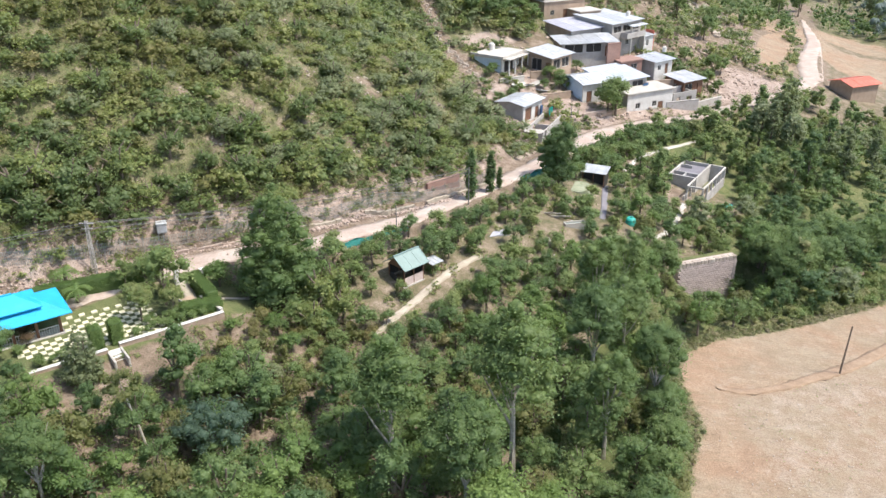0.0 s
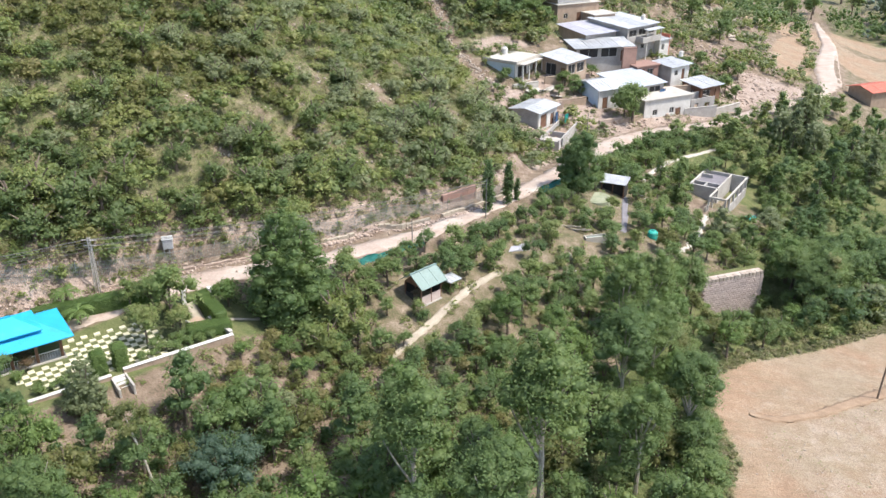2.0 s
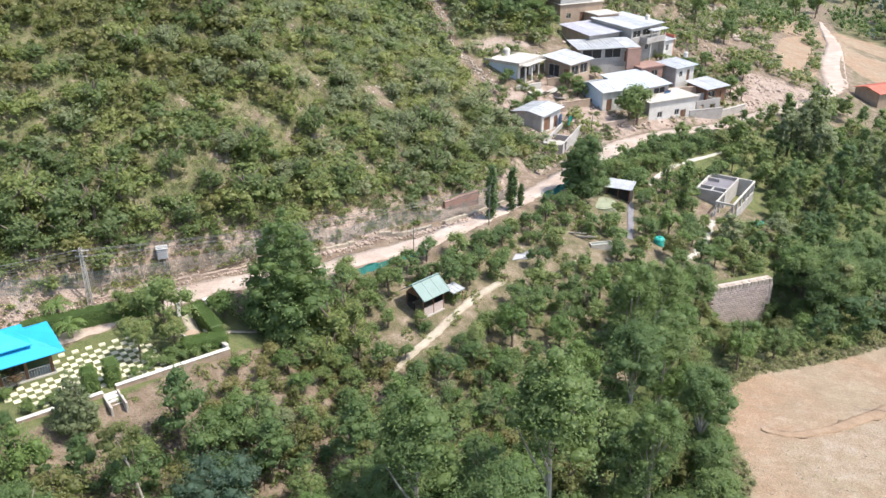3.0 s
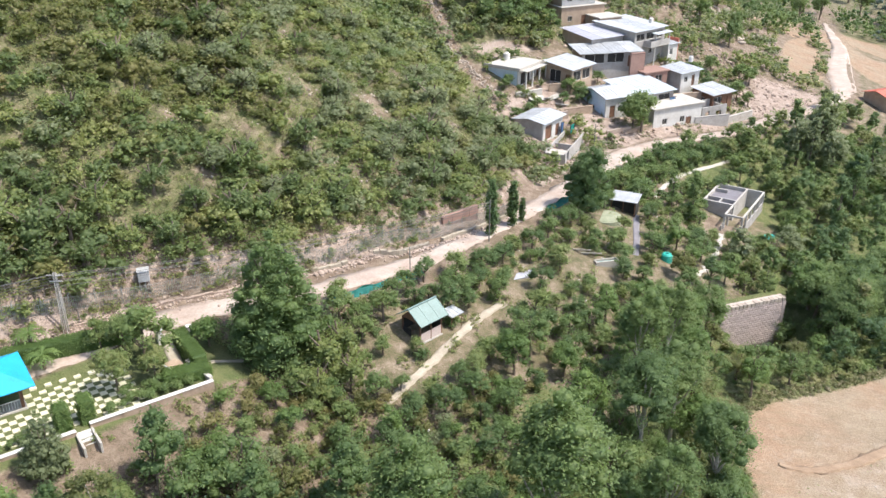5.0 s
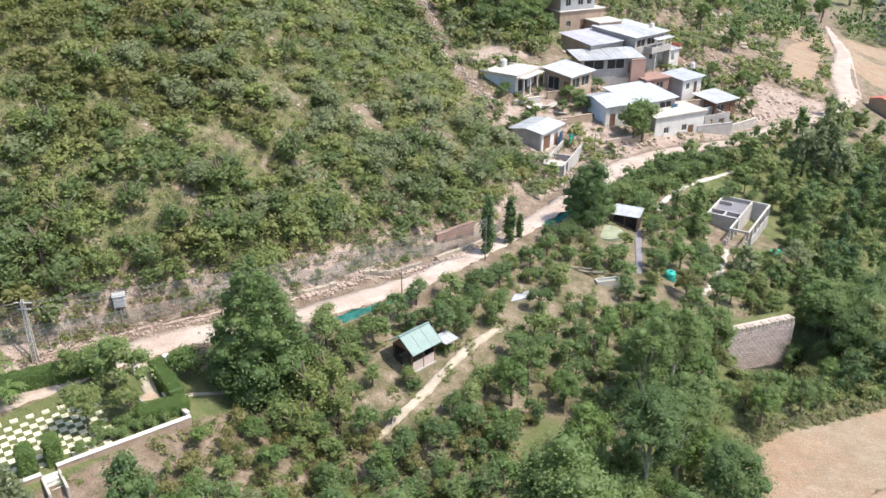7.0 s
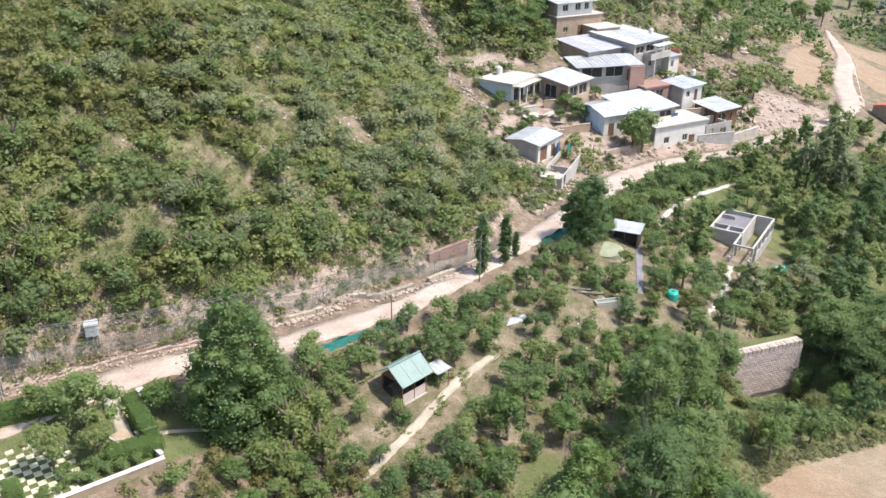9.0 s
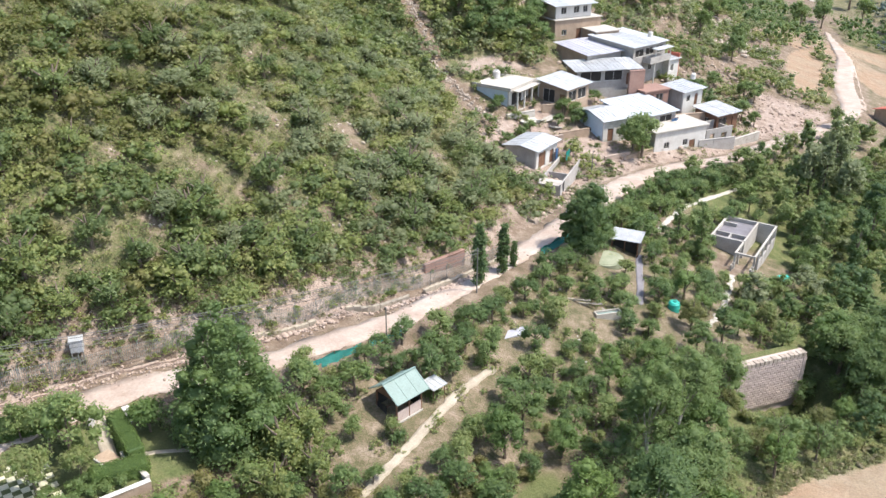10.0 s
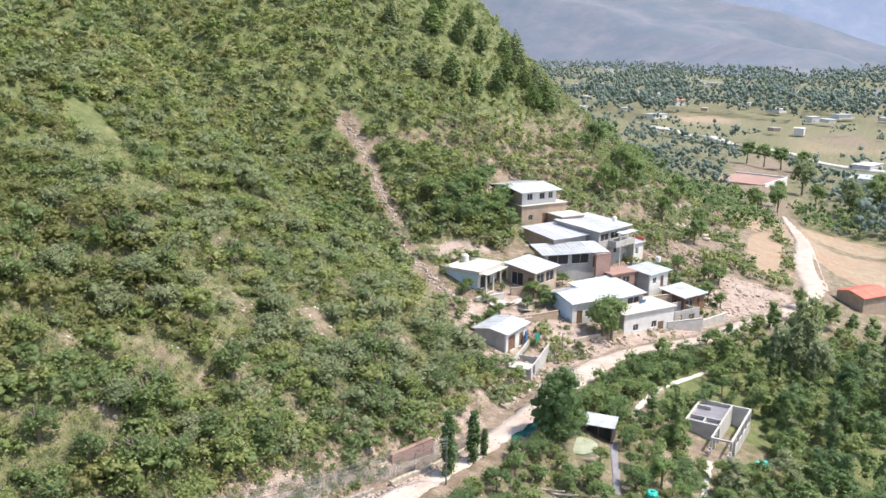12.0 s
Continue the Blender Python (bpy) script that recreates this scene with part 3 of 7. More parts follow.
def rows_for(xy, lo, hi, tall=(0.8, 1.2), tint=0.5, spread_=0.16, sink=0.2):
    n = len(xy)
    s = rng.uniform(lo, hi, n)
    return np.stack([xy[:, 0], xy[:, 1], ground(xy[:, 0], xy[:, 1]) - sink, s, rng.uniform(*tall, n), rng.normal(tint, spread_, n)], 1)


def hill_keep(x, y, u, d):
    if not in_view_wedge(x, y) or gully_gap(x, y):
        return False
    if 110 < u < 205 and d < 34 + 6 * math.sin(u * 0.2):
        return False
    bare = ripple(x * 0.55 + 3, y * 0.55) + ripple(x * 1.7, y * 1.7 + 5) * 0.6
    for bu, bd, br in BARE:
        bare += (2.2 + 0.7 * ripple(x * 2.3, y * 2.3 + 1)) * math.exp(-((u - bu) ** 2 + (d - bd) ** 2) / br ** 2)
    return bare < (2.2 if u < 62 else 0.95 if u < 98 else 1.6) and (d > 7.4 or (d > 4.8 and ripple(x * 2, y * 2) > 0.5))


def graded(n, u0, u1, d0, d1, sizes, keep, close=0.82):
    """Plants of many sizes, the large ones placed first, none too deep inside another. Rows of x, y, size."""
    out, cells, cell = [], {}, 3.0
    for s_ in sorted(sizes(n), reverse=True):
        u, d = rng.uniform(u0, u1), rng.uniform(d0, d1)
        x, y = xy_of(u, d + float(np.interp(u, RU, RV)))
        if not keep(x, y, u, d):
            continue
        c = (int(x // cell), int(y // cell))
        if any((x - a) ** 2 + (y - b) ** 2 < ((s_ + r) * close) ** 2 for i in (-1, 0, 1) for j in (-1, 0, 1) for a, b, r in cells.get((c[0] + i, c[1] + j), ())):
            continue
        cells.setdefault(c, []).append((x, y, s_))
        out.append((x, y, s_))
    return np.array(out)


def plant_rows(xys, tall, tints, weights, sink=0.15, jitter=0.07):
    n = len(xys)
    t = rng.choice(tints, n, p=np.array(weights) / sum(weights)) + rng.normal(0, jitter, n)
    u, d = off_road(xys[:, 0], xys[:, 1])
    t = t - 0.2 * (1 - ease((u - 42) / 40)) * (1 - 0.5 * ease((d - 14) / 14))
    return np.stack([xys[:, 0], xys[:, 1], ground(xys[:, 0], xys[:, 1]) - sink, xys[:, 2], rng.uniform(*tall, n), t], 1)


TINTS = (0.1, 0.3, 0.45, 0.62, 0.78, 0.95)
scrub = [(*crown(1.05, 0.6, 10, 250, 0.5, low=-0.8, core=0.46), 0.138) for _ in range(8)] + [(*crown(0.95, 0.78, 10, 260, 0.46, low=-0.8, core=0.46), 0.132) for _ in range(5)]
xy = graded(26000, -12, 122, 4.8, 72, lambda n: 0.55 + 2.2 * rng.beta(1.2, 2.7, n), hill_keep, 0.5)
hu_, hd0 = off_road(xy[:, 0], xy[:, 1])
chance, chance2 = rng.uniform(size=len(xy)), rng.uniform(size=len(xy))
grey_ = chance < 0.06 + 0.34 * ease((hu_ - 60) / 26)
olive_ = ~grey_ & (chance2 < 0.16 + 0.55 * ease((hd0 - 16) / 14) * (1 - ease((hu_ - 66) / 22)))
plant_stuff("hillside_scrub", HILL_LEAF, scrub, plant_rows(xy[~grey_ & ~olive_], (0.55, 1.05), TINTS, (0.2, 0.3, 0.26, 0.14, 0.07, 0.03)),
            "dense leaf-green scrub covering the steep hillside", "shrubs")
plant_stuff("olive_scrub", OLIVE_LEAF, scrub, rows_for(xy[olive_], 0.0, 0.0, (0.55, 1.0)) + np.concatenate([np.zeros((olive_.sum(), 3)), xy[olive_][:, 2:3], np.zeros((olive_.sum(), 2))], 1),
            "olive and brownish scrub on the upper hillside", "shrubs")
plant_stuff("grey_green_scrub", PALE_LEAF, scrub, rows_for(xy[grey_], 0.0, 0.0, (0.65, 1.1)) + np.concatenate([np.zeros((grey_.sum(), 3)), xy[grey_][:, 2:3], np.zeros((grey_.sum(), 2))], 1),
            "soft grey-green scrub between the greener shrubs", "shrubs")
low = [(*crown(0.9, 0.26, 3, 62, 0.5, low=-1, core=0), 0.115) for _ in range(5)]
xy = scatter(30000, 0, 122, 3.6, 60, 0.86, lambda x, y, u, d: in_view_wedge(x, y) and not gully_gap(x, y) and not (u > 110 and d < 34) and sum(math.exp(-((u - a) ** 2 + (d - b) ** 2) / c ** 2) for a, b, c in BARE) < 0.75 and (d > 7 or ripple(x * 2.3, y * 2.3) > 0.5))
green_ = rng.uniform(size=len(xy)) < np.where(off_road(xy[:, 0], xy[:, 1])[0] < 62, 0.6, 0.3)
plant_stuff("dry_undergrowth", STRAW, low, rows_for(xy[~green_], 0.6, 1.15, (0.8, 1.6), 0.42, 0.24, 0.08),
            "low olive and straw undergrowth between the hillside shrubs", "undergrowth")
plant_stuff("green_undergrowth", HILL_LEAF, low, rows_for(xy[green_], 0.7, 1.3, (0.9, 2.0), 0.4, 0.2, 0.08),
            "low green undergrowth between the hillside shrubs", "undergrowth")
big_scrub = [(*crown(1.15, 0.85, 9, 112, 0.46, low=-0.8, core=0.45), 0.2) for _ in range(7)]
xy = graded(17000, -20, 300, 34, 150, lambda n: 1.0 + 2.2 * rng.beta(1.2, 2.6, n), lambda x, y, u, d: in_view_wedge(x, y) and (u < 150 or d > 60 or ripple(x * 1.1, y * 1.1) > 0.2) and not gully_gap(x, y) and (u > 110 or d > 70) and not (u > 112 and d < 34 + 6 * math.sin(u * 0.2)) and patch(x, y, 22, 198, 9, 9) < 0 and patch(x, y, 12, 207, 22, 3.0, 0.48) < 0 and patch(x, y, 30, 186, 12, 9, 0.6) < 0 and patch(x, y, 47, 260, 6, 5) < 0, 0.5)
xy[:, 2] *= 1 - 0.45 * ease((off_road(xy[:, 0], xy[:, 1])[0] - 165) / 25)
chance = rng.uniform(size=len(xy))
grey_, olive_ = chance < 0.36, chance > 0.8
plant_stuff("olive_slope_shrubs", OLIVE_LEAF, big_scrub, plant_rows(xy[olive_], (0.5, 1.0), (0.3, 0.55, 0.8), (0.3, 0.4, 0.3)), "olive and brownish shrubs on the upper slope", "shrubs")
plant_stuff("upper_slope_trees", HILL_LEAF, big_scrub, plant_rows(xy[~grey_ & ~olive_], (0.55, 1.1), TINTS, (0.12, 0.3, 0.3, 0.17, 0.08, 0.03)),
            "thick green shrubs and small trees on the upper slope", "trees")
plant_stuff("grey_slope_trees", PALE_LEAF, big_scrub, rows_for(xy[grey_], 0.0, 0.0, (0.6, 1.15), 0.35) + np.concatenate([np.zeros((grey_.sum(), 3)), xy[grey_][:, 2:3], np.zeros((grey_.sum(), 2))], 1),
            "grey-green shrubs and small trees on the upper slope", "trees")
xy = scatter(9000, 100, 262, 34, 112, 1.7, lambda x, y, u, d: in_view_wedge(x, y) and not gully_gap(x, y) and (u > 122 or d > 60))
plant_stuff("upper_undergrowth", PALE_LEAF, low, rows_for(xy, 1.0, 1.9, (0.8, 1.7), 0.6, 0.3, 0.08), "low grey-green undergrowth on the upper slope", "undergrowth")


def trunk_mesh(h, r, lean=0.2, limbs=4, mat=None, spread_=1.0):
    bms = [tube([(0, 0, -0.5), (lean * 0.3, 0, h * 0.4), (lean, lean * 0.5, h)], (r * 1.25, r * 0.85, r * 0.35), 7)]
    for i in range(limbs):
        a = i * math.tau / limbs + random.random()
        z0 = h * random.uniform(0.35, 0.65)
        e = Vector((math.cos(a), math.sin(a), 0)) * spread_ * random.uniform(0.7, 1.2)
        bms.append(tube([(lean * 0.4, 0, z0), (e.x * 0.5, e.y * 0.5, z0 + h * 0.18), (e.x, e.y, z0 + h * 0.42)], (r * 0.55, r * 0.4, r * 0.15), 5))
    bm = join(*bms)
    me = bpy.data.meshes.new("trunk")
    bm.to_mesh(me)
    bm.free()
    me.materials.append(mat or BARK)
    return me


def join_mesh(name, bm, mat):
    me = bpy.data.meshes.new(name)
    bm.to_mesh(me)
    bm.free()
    me.materials.append(mat)
    return me


def plant(name, x, y, protos, scale, label, category="tree", group="", tall=1.0, z=None):
    trunk, crowns, lift = random.choice(protos)
    t = thing(name, pose(x, y, gz(x, y) if z is None else z, 0, 0, random.uniform(0, 360)) @ Matrix.Diagonal((scale, scale, scale * tall, 1)), label, category, group)
    part("trunk", trunk, None, t)
    part("crown", crowns, None, t, m=pose(0, 0, lift))
    return t


def proto(mat, leaf, h, r, lift, shape="round", rx=1.8, rz=1.5, clumps=14, leaves=800, clump_r=0.75, tint=0.5, bark=None, limbs=4, spread_=1.0):
    return (trunk_mesh(h, r, 0.25, limbs, bark, spread_), crown_mesh("crown", mat, leaf, tint, rx=rx, rz=rz, clumps=clumps, leaves=leaves, clump_r=clump_r, shape=shape), lift)


ORCHARD = [proto(ORCHARD_LEAF, 0.10, 2.2, 0.11, 0.6, rx=1.5, rz=1.15, clumps=20, leaves=1050, clump_r=0.55, tint=t) for t in (0.05, 0.22, 0.38, 0.6)]
BUSHY = [proto(m_, 0.095, 4.2, 0.14, 0.3, rx=2.0, rz=h_, clumps=36, leaves=2100, clump_r=0.66, tint=t) for m_, t, h_ in ((ORCHARD_LEAF, 0.28, 2.2), (ORCHARD_LEAF, 0.5, 1.9), (DARK_LEAF, 0.35, 2.6), (DARK_LEAF, 0.62, 2.3), (FRESH_LEAF, 0.5, 2.0), (OLIVE_LEAF, 0.4, 1.9))]
TALL = [proto(DARK_LEAF, 0.105, 10.0, 0.2, 3.6, rx=3.1, rz=4.2, clumps=80, leaves=8200, clump_r=0.92, tint=t, bark=PALE_BARK, limbs=7, spread_=1.9) for t in (0.4, 0.62)]
FRESH = [proto(FRESH_LEAF, 0.10, 3.5, 0.14, 0.7, rx=2.1, rz=1.8, clumps=32, leaves=2300, clump_r=0.72, tint=t, limbs=4) for t in (0.35, 0.6)]
BRIGHT = [proto(FRESH_LEAF, 0.11, 4.5, 0.16, 0.9, rx=2.6, rz=2.3, clumps=44, leaves=3600, clump_r=0.8, tint=0.95, limbs=5)]
SHRUBS = [proto(m_, 0.085, 1.2, 0.06, 0.0, rx=1.0, rz=h_, clumps=14, leaves=620, clump_r=0.42, tint=t, limbs=3, spread_=0.6) for m_, t, h_ in ((ORCHARD_LEAF, 0.4, 0.9), (ORCHARD_LEAF, 0.75, 1.1), (OLIVE_LEAF, 0.4, 0.8), (OLIVE_LEAF, 0.75, 0.7), (FRESH_LEAF, 0.5, 1.0), (PALE_LEAF, 0.5, 0.9))]
WOOD_TREES = [(*crown(2.3, 2.6, 34, 760, 0.66, core=0.56), 0.17) for _ in range(5)] + [(*crown(1.6, 3.8, 26, 680, 0.72, core=0.64), 0.18) for _ in range(3)]
POPLARS = [(trunk_mesh(6.0, 0.14, 0.1, 3, BARK, 0.4), crown_mesh("crown", m_, 0.13, t, rx=1.25, rz=4.0, clumps=70, leaves=2600, clump_r=0.5, shape="column"), 0.6) for m_, t in ((DARK_LEAF, 0.3), (ORCHARD_LEAF, 0.3), (PALE_LEAF, 0.2))]

PALE_TREES = [proto(PALE_LEAF, 0.085, 1.8, 0.1, 0.0, rx=1.0, rz=0.85, clumps=20, leaves=1400, clump_r=0.42, tint=t) for t in (0.3, 0.6)]
HILL_TREES = [proto(HILL_LEAF, 0.08, 2.0, 0.12, 0.05, rx=1.0, rz=0.9, clumps=20, leaves=1300, clump_r=0.4, tint=t) for t in (0.05, 0.2, 0.45)]
for u, d, s_ in ((56, 29, 2.0), (71, 37.4, 2.0), (72.8, 32.4, 1.8), (82.6, 32.8, 1.7), (47.6, 19.9, 1.9), (50.8, 12.6, 1.7), (53.4, 10.6, 1.6), (38.3, 9.0, 2.6), (35.6, 11, 2.4), (82.9, 8.2, 1.6), (84.8, 9.0, 1.5), (89.4, 15.9, 1.6), (99, 10, 1.5), (103, 9.4, 1.3), (44.5, 10.4, 1.9), (60, 9.8, 1.6), (66, 10.6, 1.5)):
    x, y = xy_of(u, d + float(np.interp(u, RU, RV)))
    plant("hillside_tree", x, y, HILL_TREES, s_, "rounded green small tree standing out on the hillside", "tree", "hillside trees")

for x, y, s_ in ((-39.9, 86.2, 1.7), (-43.1, 84.0, 2.0), (-36.2, 88.0, 1.5), (-38.2, 89.6, 1.9), (-29.5, 92.9, 1.6), (-24.2, 95.3, 1.5), (-44.9, 85.2, 2.2), (-41.5, 87.5, 1.8), (-33.0, 91.0, 1.6)):
    plant("hillside_tree", x, y, HILL_TREES, s_, "rounded green small tree standing out on the hillside", "tree", "hillside trees")
for i in range(26):
    u, d = random.uniform(58, 112), random.uniform(10, 42)
    x, y = xy_of(u, d + float(np.interp(u, RU, RV)))
    plant("grey_shrub", x, y, PALE_TREES, random.uniform(1.5, 2.4), "broad pale grey-green shrub on the hillside", "shrub", "grey hillside shrubs", random.uniform(0.75, 1.05))
for i in range(34):
    u, d = random.uniform(38, 112), random.uniform(7.5, 12.5) if i < 20 else random.uniform(12, 40)
    x, y = xy_of(u, d + float(np.interp(u, RU, RV)))
    plant("hillside_tree", x, y, HILL_TREES, random.uniform(1.2, 2.1), "rounded green small tree standing out on the hillside", "tree", "hillside trees", random.uniform(0.8, 1.15))

# paths and buildings to keep clear of trees: x, y, radius
CLEAR = [(-4, 88.5, 3.4), (-2, 85, 1.6), (0.5, 90, 1.6), (-4.5, 80.5, 1.8), (3, 93.5, 2.0), (42, 132, 6.2), (45, 136, 5), (23.5, 126, 3.6), (44.5, 128.6, 3.6), (41.0, 127.5, 3.0), (36, 107, 3.5), (33, 100.5, 3.4), (36.5, 101.5, 4.2), (34.5, 97.5, 3.2), (38.5, 103.5, 3.4), (33, 95, 2.2), (31.5, 98, 2.4), (30.5, 101.5, 2.2), (29.5, 104.5, 2.0), (30.5, 94, 2.2), (9, 103, 1.8), (6.5, 101.5, 1.6), (-7.5, 85, 2.2), (-6.5, 87.5, 2), (-7, 82, 2.2), (-10, 80, 2.0),
         (-29.5, 67.1, 2.4), (-27.5, 68.3, 2.0), (-29.6, 65, 1.8), (-31.5, 68.1, 1.8), (-33.9, 66.2, 2.6), (-35.5, 64.4, 2.2), (-32.4, 64.2, 2.0), (-26, 70.9, 1.5), (-24.3, 71.9, 1.5), (-27.1, 69.5, 1.6), (-22, 73, 1.3), (-17.4, 81.5, 4.2), (3.8, 109, 1.5), (6.5, 112, 1.5), (17.2, 120.5, 2.6), (26.5, 112, 1.6), (18.5, 121.5, 2.5), (25, 121, 2.2), (24.5, 117, 1.6), (31, 118, 1.4), (33.5, 121, 1.3)]


CLEAR += [(7.4, 80.4, 2.6), (9.4, 83.4, 2.2), (6.0, 77.4, 1.8)]
# open ground before the low things of the orchard: x, y, how far, width
for ox, oy, reach, wide in ((26.7, 113.3, 6, 1.9), (19.9, 121.2, 5, 2.2), (24.2, 121, 6, 1.7), (23.6, 117.5, 6, 1.7), (22.5, 112.6, 4.5, 1.7), (18, 108.7, 5.5, 2.0), (15, 110, 5, 2.0), (7, 101.8, 5, 2.0), (11, 102.6, 4, 1.6),
                           (32.6, 104.2, 15, 1.6), (35, 105, 15, 1.8), (37.5, 106, 15, 1.8), (40, 107, 14, 1.4), (35.6, 120.5, 4, 1.5), (33.8, 116.6, 5, 1.5), (32.2, 114, 5, 1.5), (29.8, 111, 4.5, 1.5),
                           (-1.5, 86.5, 5, 1.6), (-8.2, 77.6, 3, 1.3), (-6.4, 79.8, 3.5, 1.3), (-4.7, 82.1, 4, 1.4), (-3.4, 84.0, 4, 1.4), (4.4, 95.4, 4, 1.4), (0.5, 90.5, 5, 1.6), (2.8, 94, 5, 1.6), (42, 132, 9, 3.6), (39, 131, 8, 2.6), (24, 126, 6, 2.4), (34.5, 141, 4, 1.5), (40, 146.5, 4, 1.5), (31, 135.8, 4.5, 1.4), (32.8, 138.6, 4.5, 1.4), (36.8, 143.8, 4.5, 1.4), (92.5, 188.6, 14, 3.0), (96.6, 190.6, 14, 3.0), (44.7, 150.3, 4.5, 1.4), (42.4, 148.4, 4.5, 1.4)):
    k_ = math.hypot(ox + 2, oy - 14)
    for step_ in np.arange(1.0, reach, 1.6):
        CLEAR.append((ox - step_ * (ox + 2) / k_, oy - step_ * (oy - 14) / k_, wide))


def far_open(u, d):
    """Open fields on both sides of the far stretch of the road."""
    return (186 < u < 264 and -34 < d < 0) and not (u < 200 and d < -13)


def clear(x, y, more=0.0):
    return all((x - a) ** 2 + (y - b) ** 2 > (r + more) ** 2 for a, b, r in CLEAR)


def orchard_keep(x, y, u, d):
    return in_view_wedge(x, y) and clear(x, y) and in_field(x, y) < -1.5 and (u > 49 or d < -13) and (u > 54 or d < -9)


for x, y in scatter(5000, 66, 108, -38, -17, 3.25, lambda x, y, u, d: orchard_keep(x, y, u, d) and d < -19 - 4 * math.sin(u * 0.35) and ripple(x * 1.6, y * 1.6) < 1.3):
    plant("orchard_tree", x, y, BUSHY + FRESH, random.uniform(0.65, 1.1), "full green fruit tree in the lower orchard", "fruit tree", "lower orchard trees", random.uniform(0.85, 1.2))
    CLEAR.append((x, y, 2.4))
for x, y, s in ((-10.4, 87.6, 1.0), (-7.9, 84.4, 0.7), (-11.5, 83.6, 0.9), (-9.6, 82.0, 0.75), (-7.4, 92.6, 0.85), (-6.0, 93.9, 0.9), (-4.2, 96.4, 0.95), (-1.2, 95.6, 0.95), (0.6, 93.6, 0.8), (-6.0, 80.4, 0.6), (-0.6, 82.6, 0.75), (1.2, 84.8, 0.7), (-8.6, 90.6, 0.75), (-12.6, 90.2, 0.9), (-3.6, 93.4, 0.7)):
    plant("fruit_tree", x, y, ORCHARD, s, "small leafy green fruit tree standing near the hut", "fruit tree", "orchard trees", 1.0)
    CLEAR.append((x, y, 1.6))
for x, y in scatter(9000, 44, 140, -27, -4.2, 2.5, orchard_keep):
    plant("fruit_tree", x, y, ORCHARD, random.uniform(0.65, 1.2), "small leafy green fruit tree standing in the terraced orchard", "fruit tree", "orchard trees", random.uniform(0.85, 1.1))
xy = graded(5000, 46, 136, -33, -4, lambda n: 0.3 + 0.75 * rng.beta(1.2, 2.4, n), lambda x, y, u, d: orchard_keep(x, y, u, d) and clear(x, y, -0.4), 1.2)
plant_stuff("orchard_bushes", ORCHARD_LEAF, scrub, plant_rows(xy, (0.8, 1.4), (0.15, 0.4, 0.65, 0.9), (0.2, 0.3, 0.3, 0.2), 0.08), "small bushes and saplings between the orchard trees", "bushes")


# ---- the nearer slope: bushes, tall trees ----
def near_keep(x, y, u, d):
    return in_view_wedge(x, y) and clear(x, y) and in_field(x, y) < -2.0 and y > 30 and not (u < 45 and d > -14)


def shrub_zone(x, y):
    """The open slope of low shrubs between the garden wall and the tall trees."""
    return (x < 9.5) & (y > 66.5 + 0.35 * np.maximum(x, 0.0))


for x, y in scatter(6000, 2, 92, -56, -13.5, 3.0, lambda x, y, u, d: near_keep(x, y, u, d) and (u < 50 or d < -27) and not shrub_zone(x, y) and (x > -20 or clear(x, y, 1.3))):
    plant("bushy_tree", x, y, BUSHY if random.random() < 0.85 else FRESH, random.uniform(0.75, 1.35), "rounded bushy green tree on the slope below the orchard", "tree", "slope trees", random.uniform(0.8, 1.2))
for x, y in scatter(6000, 28, 66, -34, -12.8, 1.6, lambda x, y, u, d: near_keep(x, y, u, d) and shrub_zone(x, y) and (u < 50 or d < -17) and ripple(x * 1.3, y * 1.3 + 2) < 1.5):
    plant("slope_shrub", x, y, SHRUBS + SHRUBS[2:4] if x < -1 else SHRUBS[1:2] + SHRUBS[4:5] * 2 + SHRUBS[3:4], random.uniform(0.55, 1.3), "low bushy shrub on the dry slope below the garden", "shrub", "slope shrubs", random.uniform(0.8, 1.35))
for x, y, s in ((-4.1, 58.0, 1.2), (6.1, 61.0, 1.38), (1.8, 54, 1.0), (15.2, 74.5, 1.0), (19.0, 78.5, 0.9), (20.5, 70, 0.9), (17, 85, 0.95), (20.8, 89, 0.9), (14.6, 63.5, 0.9), (-30.6, 52.0, 0.75), (-35.5, 55.0, 0.7)):
    plant("tall_tree", x, y, TALL, s, "tall slender tree with pale trunk and dark green crown", "tree", "tall trees")
BLUE_ROUND = [proto(BLUE_LEAF, 0.11, 3.2, 0.2, 0.2, rx=3.6, rz=2.5, clumps=60, leaves=5200, clump_r=0.85, tint=0.4, spread_=1.6)]
plant("blue_green_tree", -19.7, 60.0, BLUE_ROUND, 1.0, "broad round blue-green tree among the slope shrubs")
LEANING = [(join_mesh("trunk", tube([(0, 0, -0.4), (-0.55, 0.1, 2.6), (-1.2, 0.1, 5.4), (-1.5, 0.1, 7.0)], (0.12, 0.1, 0.08, 0.04), 7), PALE_BARK), crown_mesh("crown", OLIVE_LEAF, 0.10, 0.25, rx=1.7, rz=1.6, clumps=22, leaves=1300, clump_r=0.6), 0.0)]
lt = thing("leaning_tree", pose(-24.9, 59.3, gz(-24.9, 59.3)), "slim tree with a bare pale leaning trunk", "tree")
part("trunk", LEANING[0][0], None, lt)
part("crown", LEANING[0][1], None, lt, m=pose(-1.4, 0.1, 4.8))

for x, y, s in ((-23.0, 47.5, 1.25), (-13.4, 49.0, 1.2), (4.3, 51.0, 1.25), (-18.5, 46.5, 1.1), (8.5, 52.0, 1.0), (-7.6, 46.5, 1.1)):
    plant("walnut_tree", x, y, BRIGHT, s, "bright green spreading tree low on the slope", "tree", "bright trees", 1.15)

